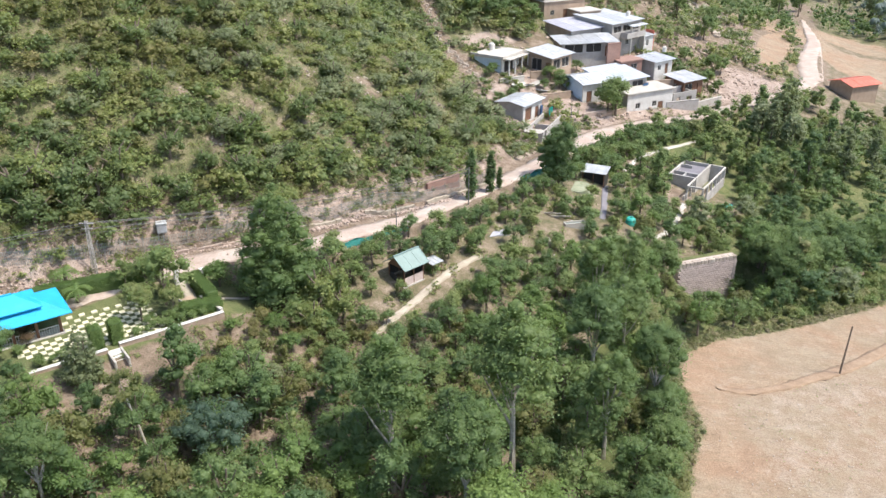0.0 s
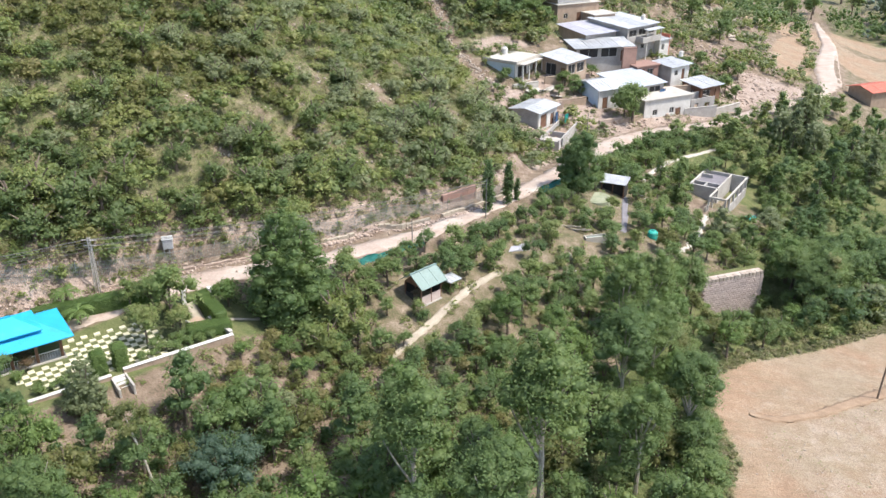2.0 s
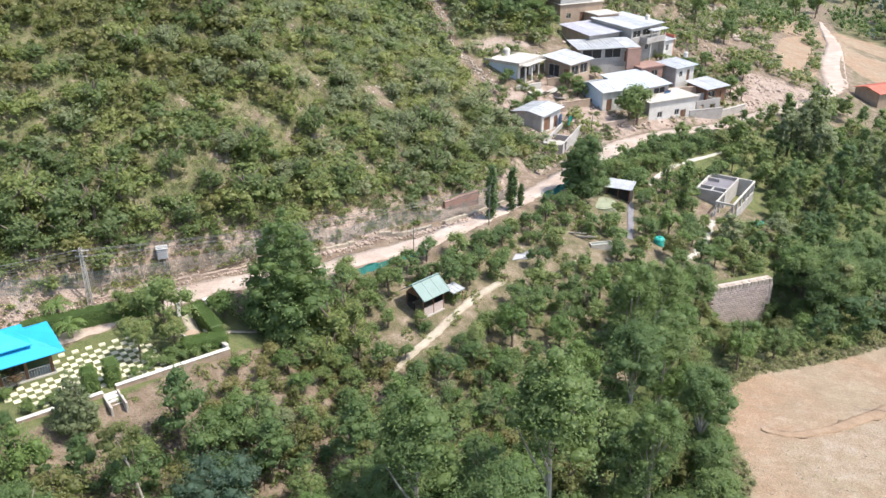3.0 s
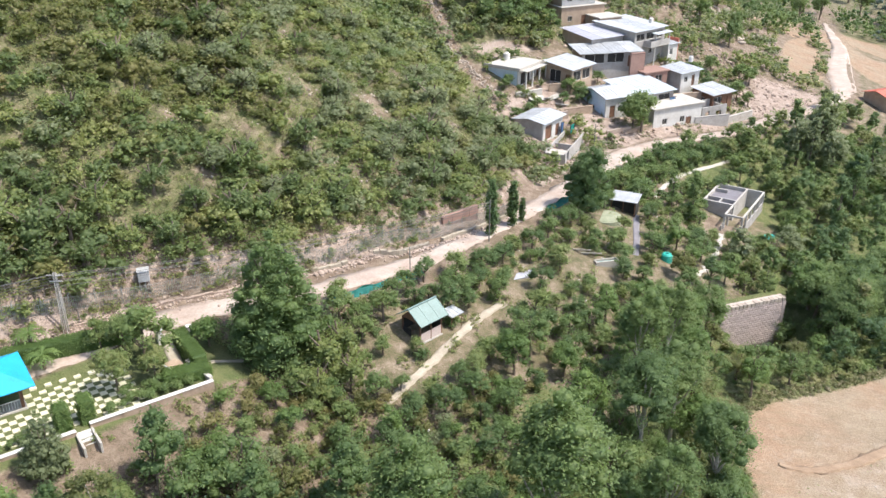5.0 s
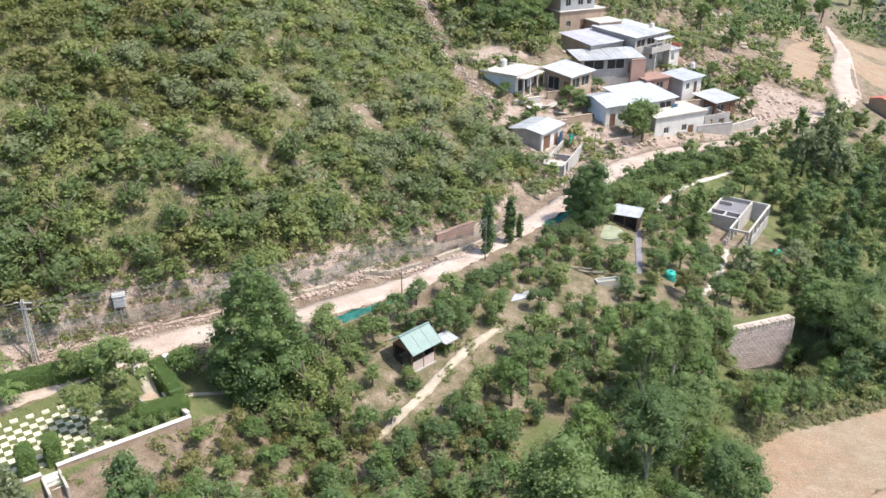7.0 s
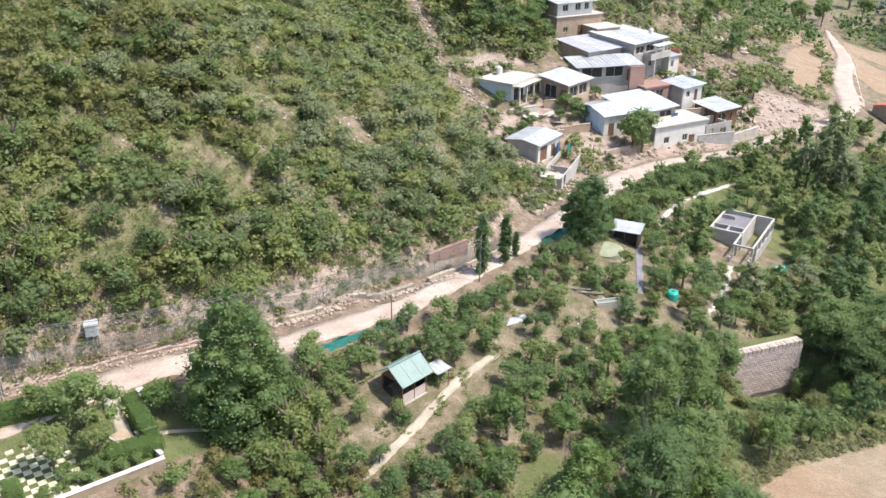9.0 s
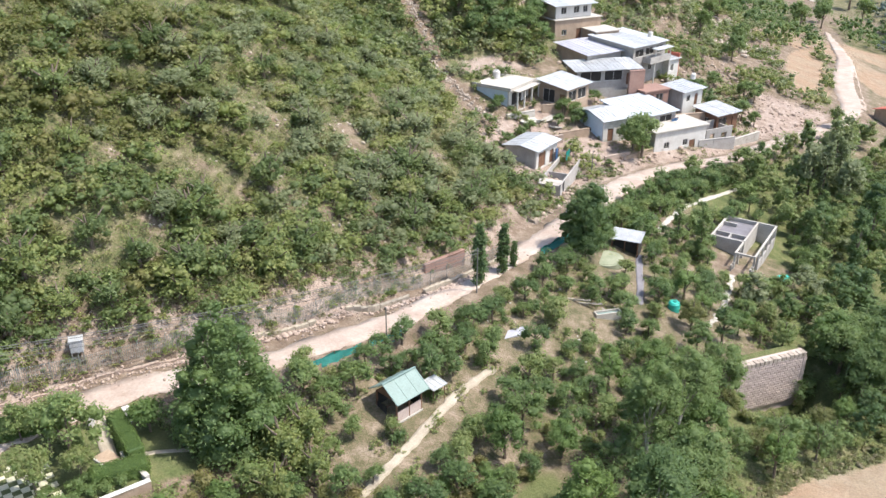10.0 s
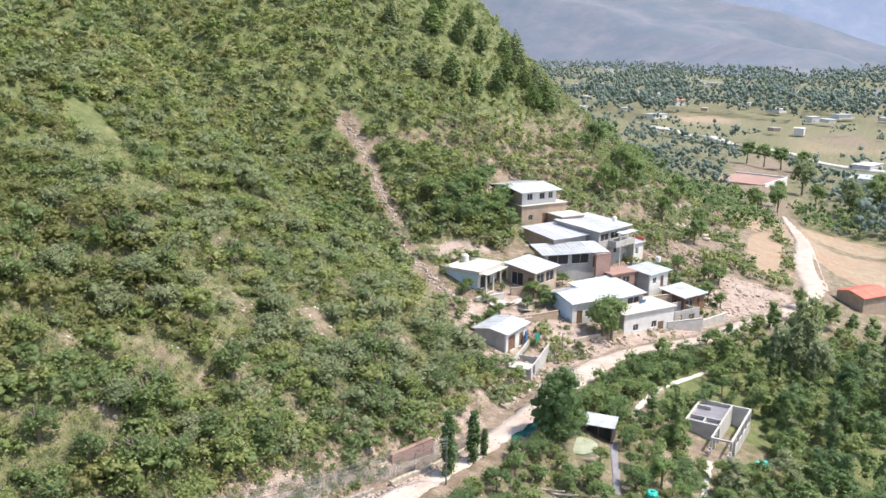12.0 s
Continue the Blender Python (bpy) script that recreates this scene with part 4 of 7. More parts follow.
xy = graded(2600, 4, 92, -54, -14, lambda n: 0.5 + 1.0 * rng.beta(1.3, 2.2, n), lambda x, y, u, d: near_keep(x, y, u, d) and (u < 50 or d < -27) and not shrub_zone(x, y), 0.9)
plant_stuff("grove_undergrowth", DARK_LEAF, scrub, plant_rows(xy, (0.8, 1.4), (0.1, 0.3, 0.5), (0.4, 0.4, 0.2)), "dark green undergrowth filling the grove on the slope", "bushes")
xy = scatter(6000, 86, 230, -75, -22, 4.0, lambda x, y, u, d: in_view_wedge(x, y) and clear(x, y, 0.3) and in_field(x, y) < -2.5 and not (u < 108 and d > -27) and not far_open(u, d))
chance = rng.uniform(size=len(xy))
for name, mat, keep, lo, hi, label in (("valley_woodland", DARK_LEAF, chance < 0.42, 0.75, 1.4, "dense dark green trees along the valley bottom"), ("grey_woodland", PALE_LEAF, chance > 0.8, 0.7, 1.2, "soft grey-green trees among the valley woodland"),
                                       ("mixed_woodland", ORCHARD_LEAF, (chance >= 0.42) & (chance <= 0.8), 0.65, 1.15, "fresh green trees among the valley woodland")):
    plant_stuff(name, mat, WOOD_TREES, rows_for(xy[keep], lo, hi, (0.7, 1.15), 0.5, 0.3), label, "trees")
xy = scatter(5500, 138, 232, -26, -3.4, 3.0, lambda x, y, u, d: in_view_wedge(x, y) and clear(x, y, 1.0) and not far_open(u, d))
plant_stuff("roadside_trees", ORCHARD_LEAF, WOOD_TREES, rows_for(xy, 0.55, 1.05, (0.7, 1.1), 0.5, 0.22), "leafy green trees beside the far end of the road", "trees")
xy = scatter(3000, 104, 152, -9.5, -3.4, 1.5, lambda x, y, u, d: clear(x, y, 0.4) and abs(x - 31) + abs(y - 135.5) > 3)
plant_stuff("roadside_bushes", ORCHARD_LEAF, scrub, rows_for(xy, 0.9, 1.6, (0.9, 1.4), 0.2, 0.12), "dense dark green bushes below the road", "bushes")
xy = scatter(4000, 226, 330, -70, 60, 4.0, lambda x, y, u, d: in_view_wedge(x, y) and abs(d) > 6 and not far_open(u, d) and in_field(x, y) < 0 and patch(x, y, 118, 228, 20, 22, -0.6) < 0 and patch(x, y, 125, 262, 17, 13, -0.6) < 0 and patch(x, y, 86, 229, 6, 27, -0.38) < 0 and patch(x, y, 140, 322, 13, 16, -0.5) < 0 and not (d > 6 and u < 240))
plant_stuff("valley_trees", DARK_LEAF, big_scrub, rows_for(xy, 1.1, 2.6, (0.9, 1.7), 0.35, 0.25), "green trees between the fields beyond the village", "trees")
VALLEY_HOUSES = [(233, 750, 4), (225, 1026, 1), (200, 808, 3), (215, 790, 0), (173, 628, 2), (428, 1694, 1), (408, 1555, 1), (431, 1514, 0), (330, 1103, 2), (382, 1286, 0), (392, 1181, 2), (406, 1156, 0), (415, 956, 2),
             (412, 895, 1), (439, 875, 2), (431, 816, 0), (250, 564, 1), (239, 573, 3), (306, 635, 0), (213, 414, 2), (192, 374, 2), (243, 723, 3), (399, 833, 1), (181, 922, 2)]
for a, r_, k in zip(np.random.default_rng(7).uniform(0.12, 0.6, 70), np.random.default_rng(8).uniform(640, 1750, 70), (0, 1, 3, 0, 2) * 14):
    VALLEY_HOUSES.append((r_ * math.sin(a), r_ * math.cos(a), k))
FAR_ROAD = [(150, 600), (167, 551), (178, 512), (189, 476), (197, 450), (207, 422), (222, 405), (260, 380)]
FAR_FIELDS = ((240, 505, 48, 42, 0.3), (236, 660, 40, 46, 0.0), (190, 930, 40, 30, 0.4), (212, 585, 30, 14, -0.5), (155, 400, 13, 26, -0.5), (140, 322, 12, 15, -0.5), (125, 262, 16, 12, -0.6), (141, 358, 13, 16, -0.8))


def open_ground(fx, fy, margin):
    """Open strips before the far fields, the road and the houses, on the side towards the near hill."""
    out = np.zeros(len(fx), bool)
    r = np.hypot(fx, fy)
    rx_ = np.interp(np.linspace(0, 7, 40), range(8), [q[0] for q in FAR_ROAD])
    ry_ = np.interp(np.linspace(0, 7, 40), range(8), [q[1] for q in FAR_ROAD])
    for off in np.arange(0.0, margin + 1, 10.0):
        px, py = fx * (1 + off / r), fy * (1 + off / r)
        for q in FAR_FIELDS:
            out |= patch(px, py, *q) > -0.05
        out |= (np.hypot(px[:, None] - rx_, py[:, None] - ry_) < 6).any(1)
        out |= (np.hypot(px[:, None] - np.array([q[0] for q in VALLEY_HOUSES]) - 3, py[:, None] - np.array([q[1] for q in VALLEY_HOUSES]) - 3) < 9).any(1)
    return out


far_trees = [(*crown(1.0, 1.25, 5, 66, 0.56, core=0.56), 0.19) for _ in range(6)]
farther = [(*crown(1.0, 1.25, 3, 24, 0.62, core=0.62), 0.28) for _ in range(5)]
n = 3700
a, r = rng.uniform(-0.1, 0.85, n), 260 * (640 / 260) ** rng.uniform(0, 1, n)
fx, fy = r * np.sin(a), r * np.cos(a)
fu, fd = off_road(fx, fy)
ok = ((fu > 262) | (fd < -60)) & ~open_ground(fx, fy, 20) & (ripple(fx * 0.05, fy * 0.035) < 1.0) & (np.abs(fd) > 8) & ~((fd > 4) & (fu < 330))
plant_stuff("valley_floor_trees", HAZE_LEAF, far_trees, rows_for(np.stack([fx, fy], 1)[ok], 1.5, 3.2, (0.9, 1.7), 0.4, 0.3, 0.8), "scattered groves of trees across the wide valley floor", "trees")
n = 9800
a, r = rng.uniform(0.03, 0.72, n), 690 * (2300 / 690) ** rng.uniform(0, 1, n)
fx, fy = r * np.sin(a), r * np.cos(a)
ok = (ripple(fx * 0.021 + 4, fy * 0.013) < 1.1) & (ripple(fx * 0.11, fy * 0.06 + 2) > -0.6) & ~open_ground(fx, fy, 20)
plant_stuff("distant_groves", HAZE_LEAF, farther, rows_for(np.stack([fx, fy], 1)[ok], 2.5, 5.2, (0.9, 1.6), 0.45, 0.28, 0.8), "groves in the distance of the valley, leaves blued for haze", "trees")

# ---- the big dark tree, cypresses and other single trees ----
def layered_crown(h, r, leaf, leaves, mat, tint, tiers=11, blunt=2.1):
    """A broad conical crown: tiers of leafy boughs that shorten towards the tip."""
    cs, rad = [], []
    for k in range(tiers):
        t = k / (tiers - 1)
        reach = r * (1 - t ** blunt) ** 0.85 * (0.8 if k == 0 else 1.0)
        for i in range(max(2, round(13 * (1 - t) + 2))):
            a = i * math.tau / max(2, round(13 * (1 - t) + 2)) + k * 1.9 + rng.uniform(-0.2, 0.2)
            q = reach * rng.uniform(0.62, 0.95)
            cs.append((math.cos(a) * q, math.sin(a) * q, h * (0.08 + 0.9 * t) + rng.uniform(-0.35, 0.25)))
            rad.append((0.62 + 0.85 * (1 - t)) * rng.uniform(0.75, 1.2) * r / 4.3)
        if t < 0.85:
            cs.append((0.0, 0.0, h * (0.08 + 0.9 * t)))
            rad.append(max(reach * 0.62, 0.1 * r))
    cs, rad = np.array(cs), np.array(rad)
    share = rng.choice(len(cs), leaves, p=rad ** 2 / (rad ** 2).sum())
    d_ = sphere_points(leaves)
    d_[:, 2] = np.where((d_[:, 2] < -0.25) & (rng.uniform(size=leaves) < 0.7), -d_[:, 2], d_[:, 2])
    p = cs[share] + d_ * rad[share][:, None] * rng.uniform(0.7, 1.12, (leaves, 1)) * np.array([1, 1, 0.72])
    n = d_ * 0.5 + np.array([0.15, -0.1, 0.75]) + rng.normal(size=p.shape) * 0.45
    n /= np.linalg.norm(n, axis=1, keepdims=True)
    v, f = leaf_sprays(p, n, leaf)
    ct = rng.normal(0, 0.05, len(cs))
    inner = (cs[:, None, :] + ICO_V[None] * (rad * 0.62)[:, None, None] * np.array([1, 1, 0.7])).reshape(-1, 3)
    return mesh_of("crown", np.concatenate([v, inner]), f, mat, np.concatenate([np.repeat(tint + ct[share] + rng.normal(0, 0.06, leaves), 3), np.repeat(tint + ct, len(ICO_V))]), core_tris(len(cs), len(v)))


BIG = [(trunk_mesh(9.5, 0.32, 0.1, 6, BARK, 1.8), layered_crown(12.8, 4.3, 0.14, 18000, DARK_LEAF, 0.42, 12, 2.9), 0.0)]
plant("broadleaf_tree", -17.6, 83.0, BIG, 1.0, "large dense conical dark green broadleaf tree above the garden")
ROUND = [(trunk_mesh(5.5, 0.22, 0.2, 5, BARK, 1.4), crown_mesh("crown", DARK_LEAF, 0.12, 0.3, rx=2.9, rz=5.2, clumps=170, leaves=12500, clump_r=1.0, low=-1.0), 0.0)]
plant("roadside_tree", 17.0, 119.6, ROUND, 1.0, "dense dark green oval tree beside the road bend")
CYPRESS = [(trunk_mesh(4.5, 0.1, 0.05, 2, BARK, 0.3), crown_mesh("crown", DARK_LEAF, 0.13, 0.25, rx=0.8, rz=3.0, clumps=120, leaves=2600, clump_r=0.36, shape="column"), -0.5)]
LUSH = [proto(m_, 0.115, 4.4, 0.2, 0.4, rx=2.9, rz=3.0, clumps=60, leaves=5200, clump_r=0.85, tint=t) for m_, t in ((DARK_LEAF, 0.45), (DARK_LEAF, 0.75), (FRESH_LEAF, 0.45))]
for x, y, s in ((43.6, 105.4, 1.0), (47.0, 104.6, 1.1), (44.4, 109.6, 1.05), (48.6, 109.0, 1.1), (51.5, 106.8, 0.95), (26.0, 99.6, 0.95), (23.6, 95.2, 1.0), (25.6, 91.4, 0.85), (20.4, 84.6, 0.9), (22.4, 81.0, 0.85), (22.0, 75.2, 0.85), (18.6, 72.0, 0.95), (21.6, 67.4, 0.85), (21.4, 62.6, 0.8), (19.6, 58.4, 0.8), (22.6, 71.2, 0.7), (17.8, 54.2, 0.8)):
    if not clear(x, y, -0.3):
        continue
    plant("lush_tree", x - (1.2 if y < 90 else 0.0), y, LUSH, s, "broad dense green tree near the field", "tree", "lush trees")
for x, y, s in ((45.4, 103.6, 0.95), (48.8, 106.0, 1.0), (52.6, 108.0, 1.05), (57.0, 111.0, 1.1), (47.0, 109.6, 1.0), (51.6, 112.8, 1.1), (56.6, 116.0, 1.1), (61.4, 114.6, 1.1), (44.6, 107.8, 1.0), (66.0, 118.0, 1.1)):
    plant("lush_tree", x, y, LUSH[:2], s, "broad dense green tree near the field", "tree", "lush trees")
plant("lush_tree", 28.0, 98.9, LUSH, 0.9, "broad dense green tree near the field", "tree", "lush trees")
for x, y, s, tl in ((3.8, 109.0, 1.12, 1.08), (6.5, 112.3, 1.02, 1.0), (7.9, 113.9, 0.6, 0.9)):
    plant("cypress", x, y, CYPRESS, s, "slim dark green cypress beside the road", "cypress", "cypresses", tl)


POPLAR_SPOTS = ((57.4, 133.2, 1.25, 0), (33.8, 128.2, 0.85, 1), (31.4, 130.6, 0.75, 1), (59.9, 152, 1.2, 2), (64.1, 156.3, 1.15, 2), (70.9, 152.5, 1.1, 0), (50.4, 155.3, 0.8, 0), (62.2, 139, 1.15, 0), (71.4, 175.4, 0.85, 2),
                (53.3, 121.8, 0.9, 0), (69.6, 141.8, 1.35, 2), (76.5, 146, 1.2, 2), (62.7, 142.6, 1.0, 0), (51.6, 135.6, 0.75, 1), (78.0, 158, 1.1, 0), (66.5, 164.5, 0.8, 0))
for x, y, s, k in POPLAR_SPOTS:
    plant("poplar", x, y, POPLARS[k:k + 1], s, "tall narrow green tree rising above the orchard", "tree", "narrow trees")


PINES = [(trunk_mesh(7.5, 0.2, 0.1, 3, BARK, 0.6), layered_crown(9.0, 2.8, 0.2, 2200, m_, t, 12), 0.6) for m_, t in ((DARK_LEAF, 0.75), (PALE_LEAF, 0.1), (HILL_LEAF, 0.1))]
for x, y, s in ((-12.9, 80.4, 2.0), (-11.6, 82.6, 1.8), (-13.4, 77.9, 1.5), (-10.4, 79.6, 1.5)):
    plant("willow_tree", x, y, HILL_TREES[2:], s, "light green feathery tree beside the big conical tree", "tree", "feathery trees", 1.35)
for x, y, s in ((29.1, 268.3, 1.25), (26.0, 266.0, 0.9), (5.8, 243.6, 1.0), (18.3, 252.2, 0.9), (32.8, 254.6, 1.1), (29.6, 252.0, 0.9), (21.2, 236.1, 0.9), (34.5, 246.2, 1.1), (31.0, 244.5, 0.9), (10.0, 229.9, 1.0), (15.4, 230.7, 0.9), (59.2, 257.4, 1.0), (48.5, 225.4, 0.9),
                (3.4, 226.4, 0.85), (12.6, 246.0, 0.9), (24.5, 246.4, 1.0), (37.4, 252.8, 0.9), (-4.0, 236.0, 0.9), (-12.0, 240.0, 1.0), (8.0, 258.0, 1.0), (16.0, 266.0, 0.9)):
    plant("pine", x, y, PINES, s * 0.85, "soft green pine standing on the upper ridge", "pine", "ridge pines")


# ---- buildings ----
def wall_panel(length, height, t, openings=()):
    """An upright wall along x with openings cut through it."""
    bm = bmesh.new()
    xs = sorted({0.0, length, *[o[0] for o in openings], *[o[1] for o in openings]})
    zs = sorted({0.0, height, *[o[2] for o in openings], *[o[3] for o in openings]})
    for x0, x1 in zip(xs, xs[1:]):
        for z0, z1 in zip(zs, zs[1:]):
            if not any(o[0] <= (x0 + x1) / 2 <= o[1] and o[2] <= (z0 + z1) / 2 <= o[3] for o in openings):
                add_box(bm, x0, x1, 0, t, z0, z1)
    bmesh.ops.remove_doubles(bm, verts=bm.verts[:], dist=0.0005)
    return bm


def sheet(x0, x1, y0, y1, zf, th=0.07, pitch=0.75, along="y"):
    """A roof of ribbed metal sheets in one piece, tilted by zf(x, y)."""
    bm = bmesh.new()
    n = max(2, int((x1 - x0) / pitch))
    prof = [(x0, 0.0)]
    for i in range(n + 1):
        c = min(max(x0 + (x1 - x0) * i / n, x0 + 0.07), x1 - 0.07)
        prof += [(c - 0.05, 0.0), (c - 0.025, 0.03), (c + 0.025, 0.03), (c + 0.05, 0.0)]
    prof.append((x1, 0.0))
    rows = [[bm.verts.new((x, y, z + zf(x, y))) for x, z in prof] + [bm.verts.new((x, y, zf(x, y) - th)) for x in (x1, x0)] for y in (y0, (y0 + y1) / 2, y1)]
    m = len(rows[0])
    for r0, r1 in zip(rows, rows[1:]):
        for k in range(m):
            bm.faces.new((r0[k], r0[(k + 1) % m], r1[(k + 1) % m], r1[k]))
    bm.faces.new(rows[0][::-1])
    bm.faces.new(rows[-1])
    bmesh.ops.recalc_face_normals(bm, faces=bm.faces[:])
    return bm


def opening_fill(parent, side, L, W, o, frame_mat, door=False):
    """Window or door leaf in an opening of one side wall."""
    x0, x1, z0, z1 = o
    place = {"front": Matrix.Identity(4), "left": pose(0, W, 0, 0, 0, -90), "right": pose(L, 0, 0, 0, 0, 90), "back": pose(L, W, 0, 0, 0, 180)}[side]
    if door:
        d = part("door", box(x0 + 0.03, x1 - 0.03, 0.10, 0.15, z0, z1 - 0.03, 0.01), WOOD, parent, m=place)
        return d
    w = part("window", join(box(x0, x1, 0.08, 0.14, z0, z0 + 0.07), box(x0, x1, 0.08, 0.14, z1 - 0.07, z1), box(x0, x0 + 0.07, 0.08, 0.14, z0, z1),
                            box(x1 - 0.07, x1, 0.08, 0.14, z0, z1), box((x0 + x1) / 2 - 0.03, (x0 + x1) / 2 + 0.03, 0.09, 0.13, z0, z1)), frame_mat, parent, m=place)
    # pane coloured near-black for the unlit room behind it
    part("pane", box(x0 + 0.07, x1 - 0.07, 0.10, 0.115, z0 + 0.07, z1 - 0.07), INSIDE_SHADE, w)
    return w


def house(name, B, A, depth, z0, height, wall, roof, label, rise=(0.0, 0.0), ridge=0.0, over=0.5, front=(), left=(), parapet=False, side=None, pitch=0.8, slab=0.0, group=""):
    """A house with its near corner at B, one side wall running to A, and the other going back by depth. rise: how far the roof climbs along x and y."""
    ax = Vector((A[0] - B[0], A[1] - B[1]))
    L, W = ax.length, depth
    h = thing(name, pose(B[0], B[1], z0, 0, 0, math.degrees(math.atan2(ax.y, ax.x))), label, "house", group)
    t = 0.25
    side = side or wall
    doors = [o for o in front if o[2] < 0.3]
    holes = {"front": front, "left": left, "right": (), "back": ()}
    foot = 3.0
    panels = {"front": (L, pose(0, 0, -foot)), "left": (W - 2 * t, pose(0, W - t, -foot, 0, 0, -90)), "right": (W - 2 * t, pose(L, t, -foot, 0, 0, 90)), "back": (L, pose(L, W, -foot, 0, 0, 180))}
    for key, (length, m) in panels.items():
        cut = [(o[0] - (t if key == "left" else 0), o[1] - (t if key == "left" else 0), o[2] + foot, o[3] + foot) for o in holes[key]]
        part("wall", wall_panel(length, height + foot, t, cut), side if key in ("left", "back") else wall, h, m=m)
    for key in ("front", "left"):
        for o in holes[key]:
            opening_fill(h, key, L, W, o, WHITEWASH, o[2] < 0.3)
    part("floor", box(t, L - t, t, W - t, -0.1, 0.0), CONCRETE, h)
    o = over
    if ridge:
        def zf(x, y):
            return height + 0.08 + ridge * (1 - abs(y - W / 2) / (W / 2 + o)) + rise[0] * x / L
        strips = max(1, round((L + 2 * o) / 3.2))
        for k in range(strips):
            w = (L + 2 * o) / strips
            x0, x1 = -o + k * w + 0.004, -o + (k + 1) * w - 0.004
            part("roof_sheet", sheet(x0, x1, -o, W / 2, zf, pitch=pitch), roof, h)
            part("roof_sheet", sheet(x0, x1, W / 2 + 0.005, W + o, zf, pitch=pitch), roof, h)
        for x in (0.0, L - t):
            bm = bmesh.new()
            for xx in (x, x + t):
                bm.faces.new([bm.verts.new(p) for p in ((xx, 0.0, height), (xx, W, height), (xx, W / 2, height + ridge * (1 - o * 0.3 / W)))])
            bmesh.ops.contextual_create(bm, geom=[])
            bm.verts.ensure_lookup_table()
            a, b = bm.verts[:3], bm.verts[3:]
            for i in range(3):
                bm.faces.new((a[i], a[(i + 1) % 3], b[(i + 1) % 3], b[i]))
            part("gable", bm, side, h)
    elif slab:
        part("roof", box(-o, L + o, -o, W + o, height, height + slab, 0.03), roof, h)
        if parapet:
            part("parapet", join(box(-o, L + o, -o, -o + 0.18, height + slab + 0.003, height + slab + 0.3), box(-o, -o + 0.18, -o + 0.18, W + o, height + slab + 0.003, height + slab + 0.3)), roof, h)
    else:
        def zf(x, y):
            return height + 0.08 + rise[0] * x / L + rise[1] * y / W
        strips = max(1, round((L + 2 * o) / 3.2))
        for k in range(strips):
            w = (L + 2 * o) / strips
            part("roof_sheet", sheet(-o + k * w + 0.004, -o + (k + 1) * w - 0.004, -o - 0.12 * (k % 2), W + o, zf, pitch=pitch), roof, h)
        for key, (length, m) in panels.items():
            if max(rise) > 0.2:
                bm = box(0, length, 0, t, height + foot, height + foot + 1.0)
                for v in bm.verts:
                    p = m @ v.co
                    if v.co.z > height + foot + 0.5:
                        v.co.z = foot + max(height + 0.002, zf(p.x, p.y) - 0.08)
                part("gable", bm, side if key in ("left", "back") else wall, h, m=m)
    return h


win = lambda x, z=1.0, w=1.1, hh=1.1: (x, x + w, z, z + hh)
dr = lambda x, w=1.0: (x, x + w, 0.0, 2.1)
house("lower_house", (13.9, 145.6), (17.6, 151.0), 5.2, -0.9, 3.1, WHITEWASH, TIN, "small grey house with a white sheet-metal roof above the road", ridge=0.5, front=((0.7, 2.9, 0.2, 2.5), dr(4.2, 1.3)), side=PLASTER)
house("plastered_house", (11.2, 164.2), (15.9, 170.8), 6.3, 3.0, 3.2, WHITEWASH, CONCRETE, "square plastered house with a pale flat roof and open porch", slab=0.25, over=0.6, front=((0.9, 4.2, 0.4, 2.6), win(4.8), (6.4, 7.4, 0.0, 2.1)), left=(win(3.6),), side=BLUE_WASH, parapet=True)
house("veranda_house", (20.9, 165.8), (25.3, 170.6), 5.6, 2.9, 3.1, MUD, TIN, "low mud-brick house with a white sheet roof over an open veranda", rise=(0.1, 0.7), front=((0.6, 2.9, 0.8, 2.6), (3.4, 5.8, 0.8, 2.6)), left=((0.8, 3.2, 0.3, 2.6), dr(4.2, 1.2)))
house("blue_walled_house", (26.4, 160.4), (31.3, 163.0), 7.6, -1.3, 3.5, WHITEWASH, TIN, "house with a pale blue gable wall and white sheet-metal roof", ridge=1.0, front=(dr(0.9, 1.2), win(2.7, 0.9, 1.4)), left=(win(2.8, 0.5, 1.6, 1.1),), side=BLUE_WASH)
house("long_house", (31.9, 162.6), (39.8, 167.3), 8.0, -1.2, 3.4, PLASTER, TIN_BLUE, "long house with a pale bluish sheet-metal roof and blue doors", rise=(0.0, 0.9), front=(win(1.0), dr(3.2, 1.2), (5.6, 8.4, 0.9, 2.9)), side=BLUE_WASH)
house("street_house", (34.9, 160.0), (44.6, 165.0), 5.6, -4.1, 4.5, WHITEWASH, CONCRETE, "flat-roofed grey and white house standing at the road", slab=0.2, over=0.35, front=(win(2.0, 1.5), win(6.0, 1.5), (7.4, 8.7, 0, 2.3)), side=PLASTER)
house("dark_house", (48.1, 170.6), (52.8, 174.0), 4.8, -2.7, 2.9, WOOD, TIN_GREY, "low dark-walled house with a grey sheet-metal roof", rise=(0.0, 0.5), front=((0.5, 2.7, 0.8, 2.3), dr(3.4)), left=(win(2.0),), side=WOOD)
house("terrace_house", (23.9, 174.6), (35.0, 177.4), 4.6, 4.0, 3.0, PLASTER, TIN_GREY, "long grey house with a weathered sheet-metal roof and veranda", rise=(0.0, 0.5), front=((0.6, 4.6, 0.9, 2.7), (5.2, 8.6, 0.9, 2.7), dr(9.4, 1.2)), side=MUD, over=0.8)
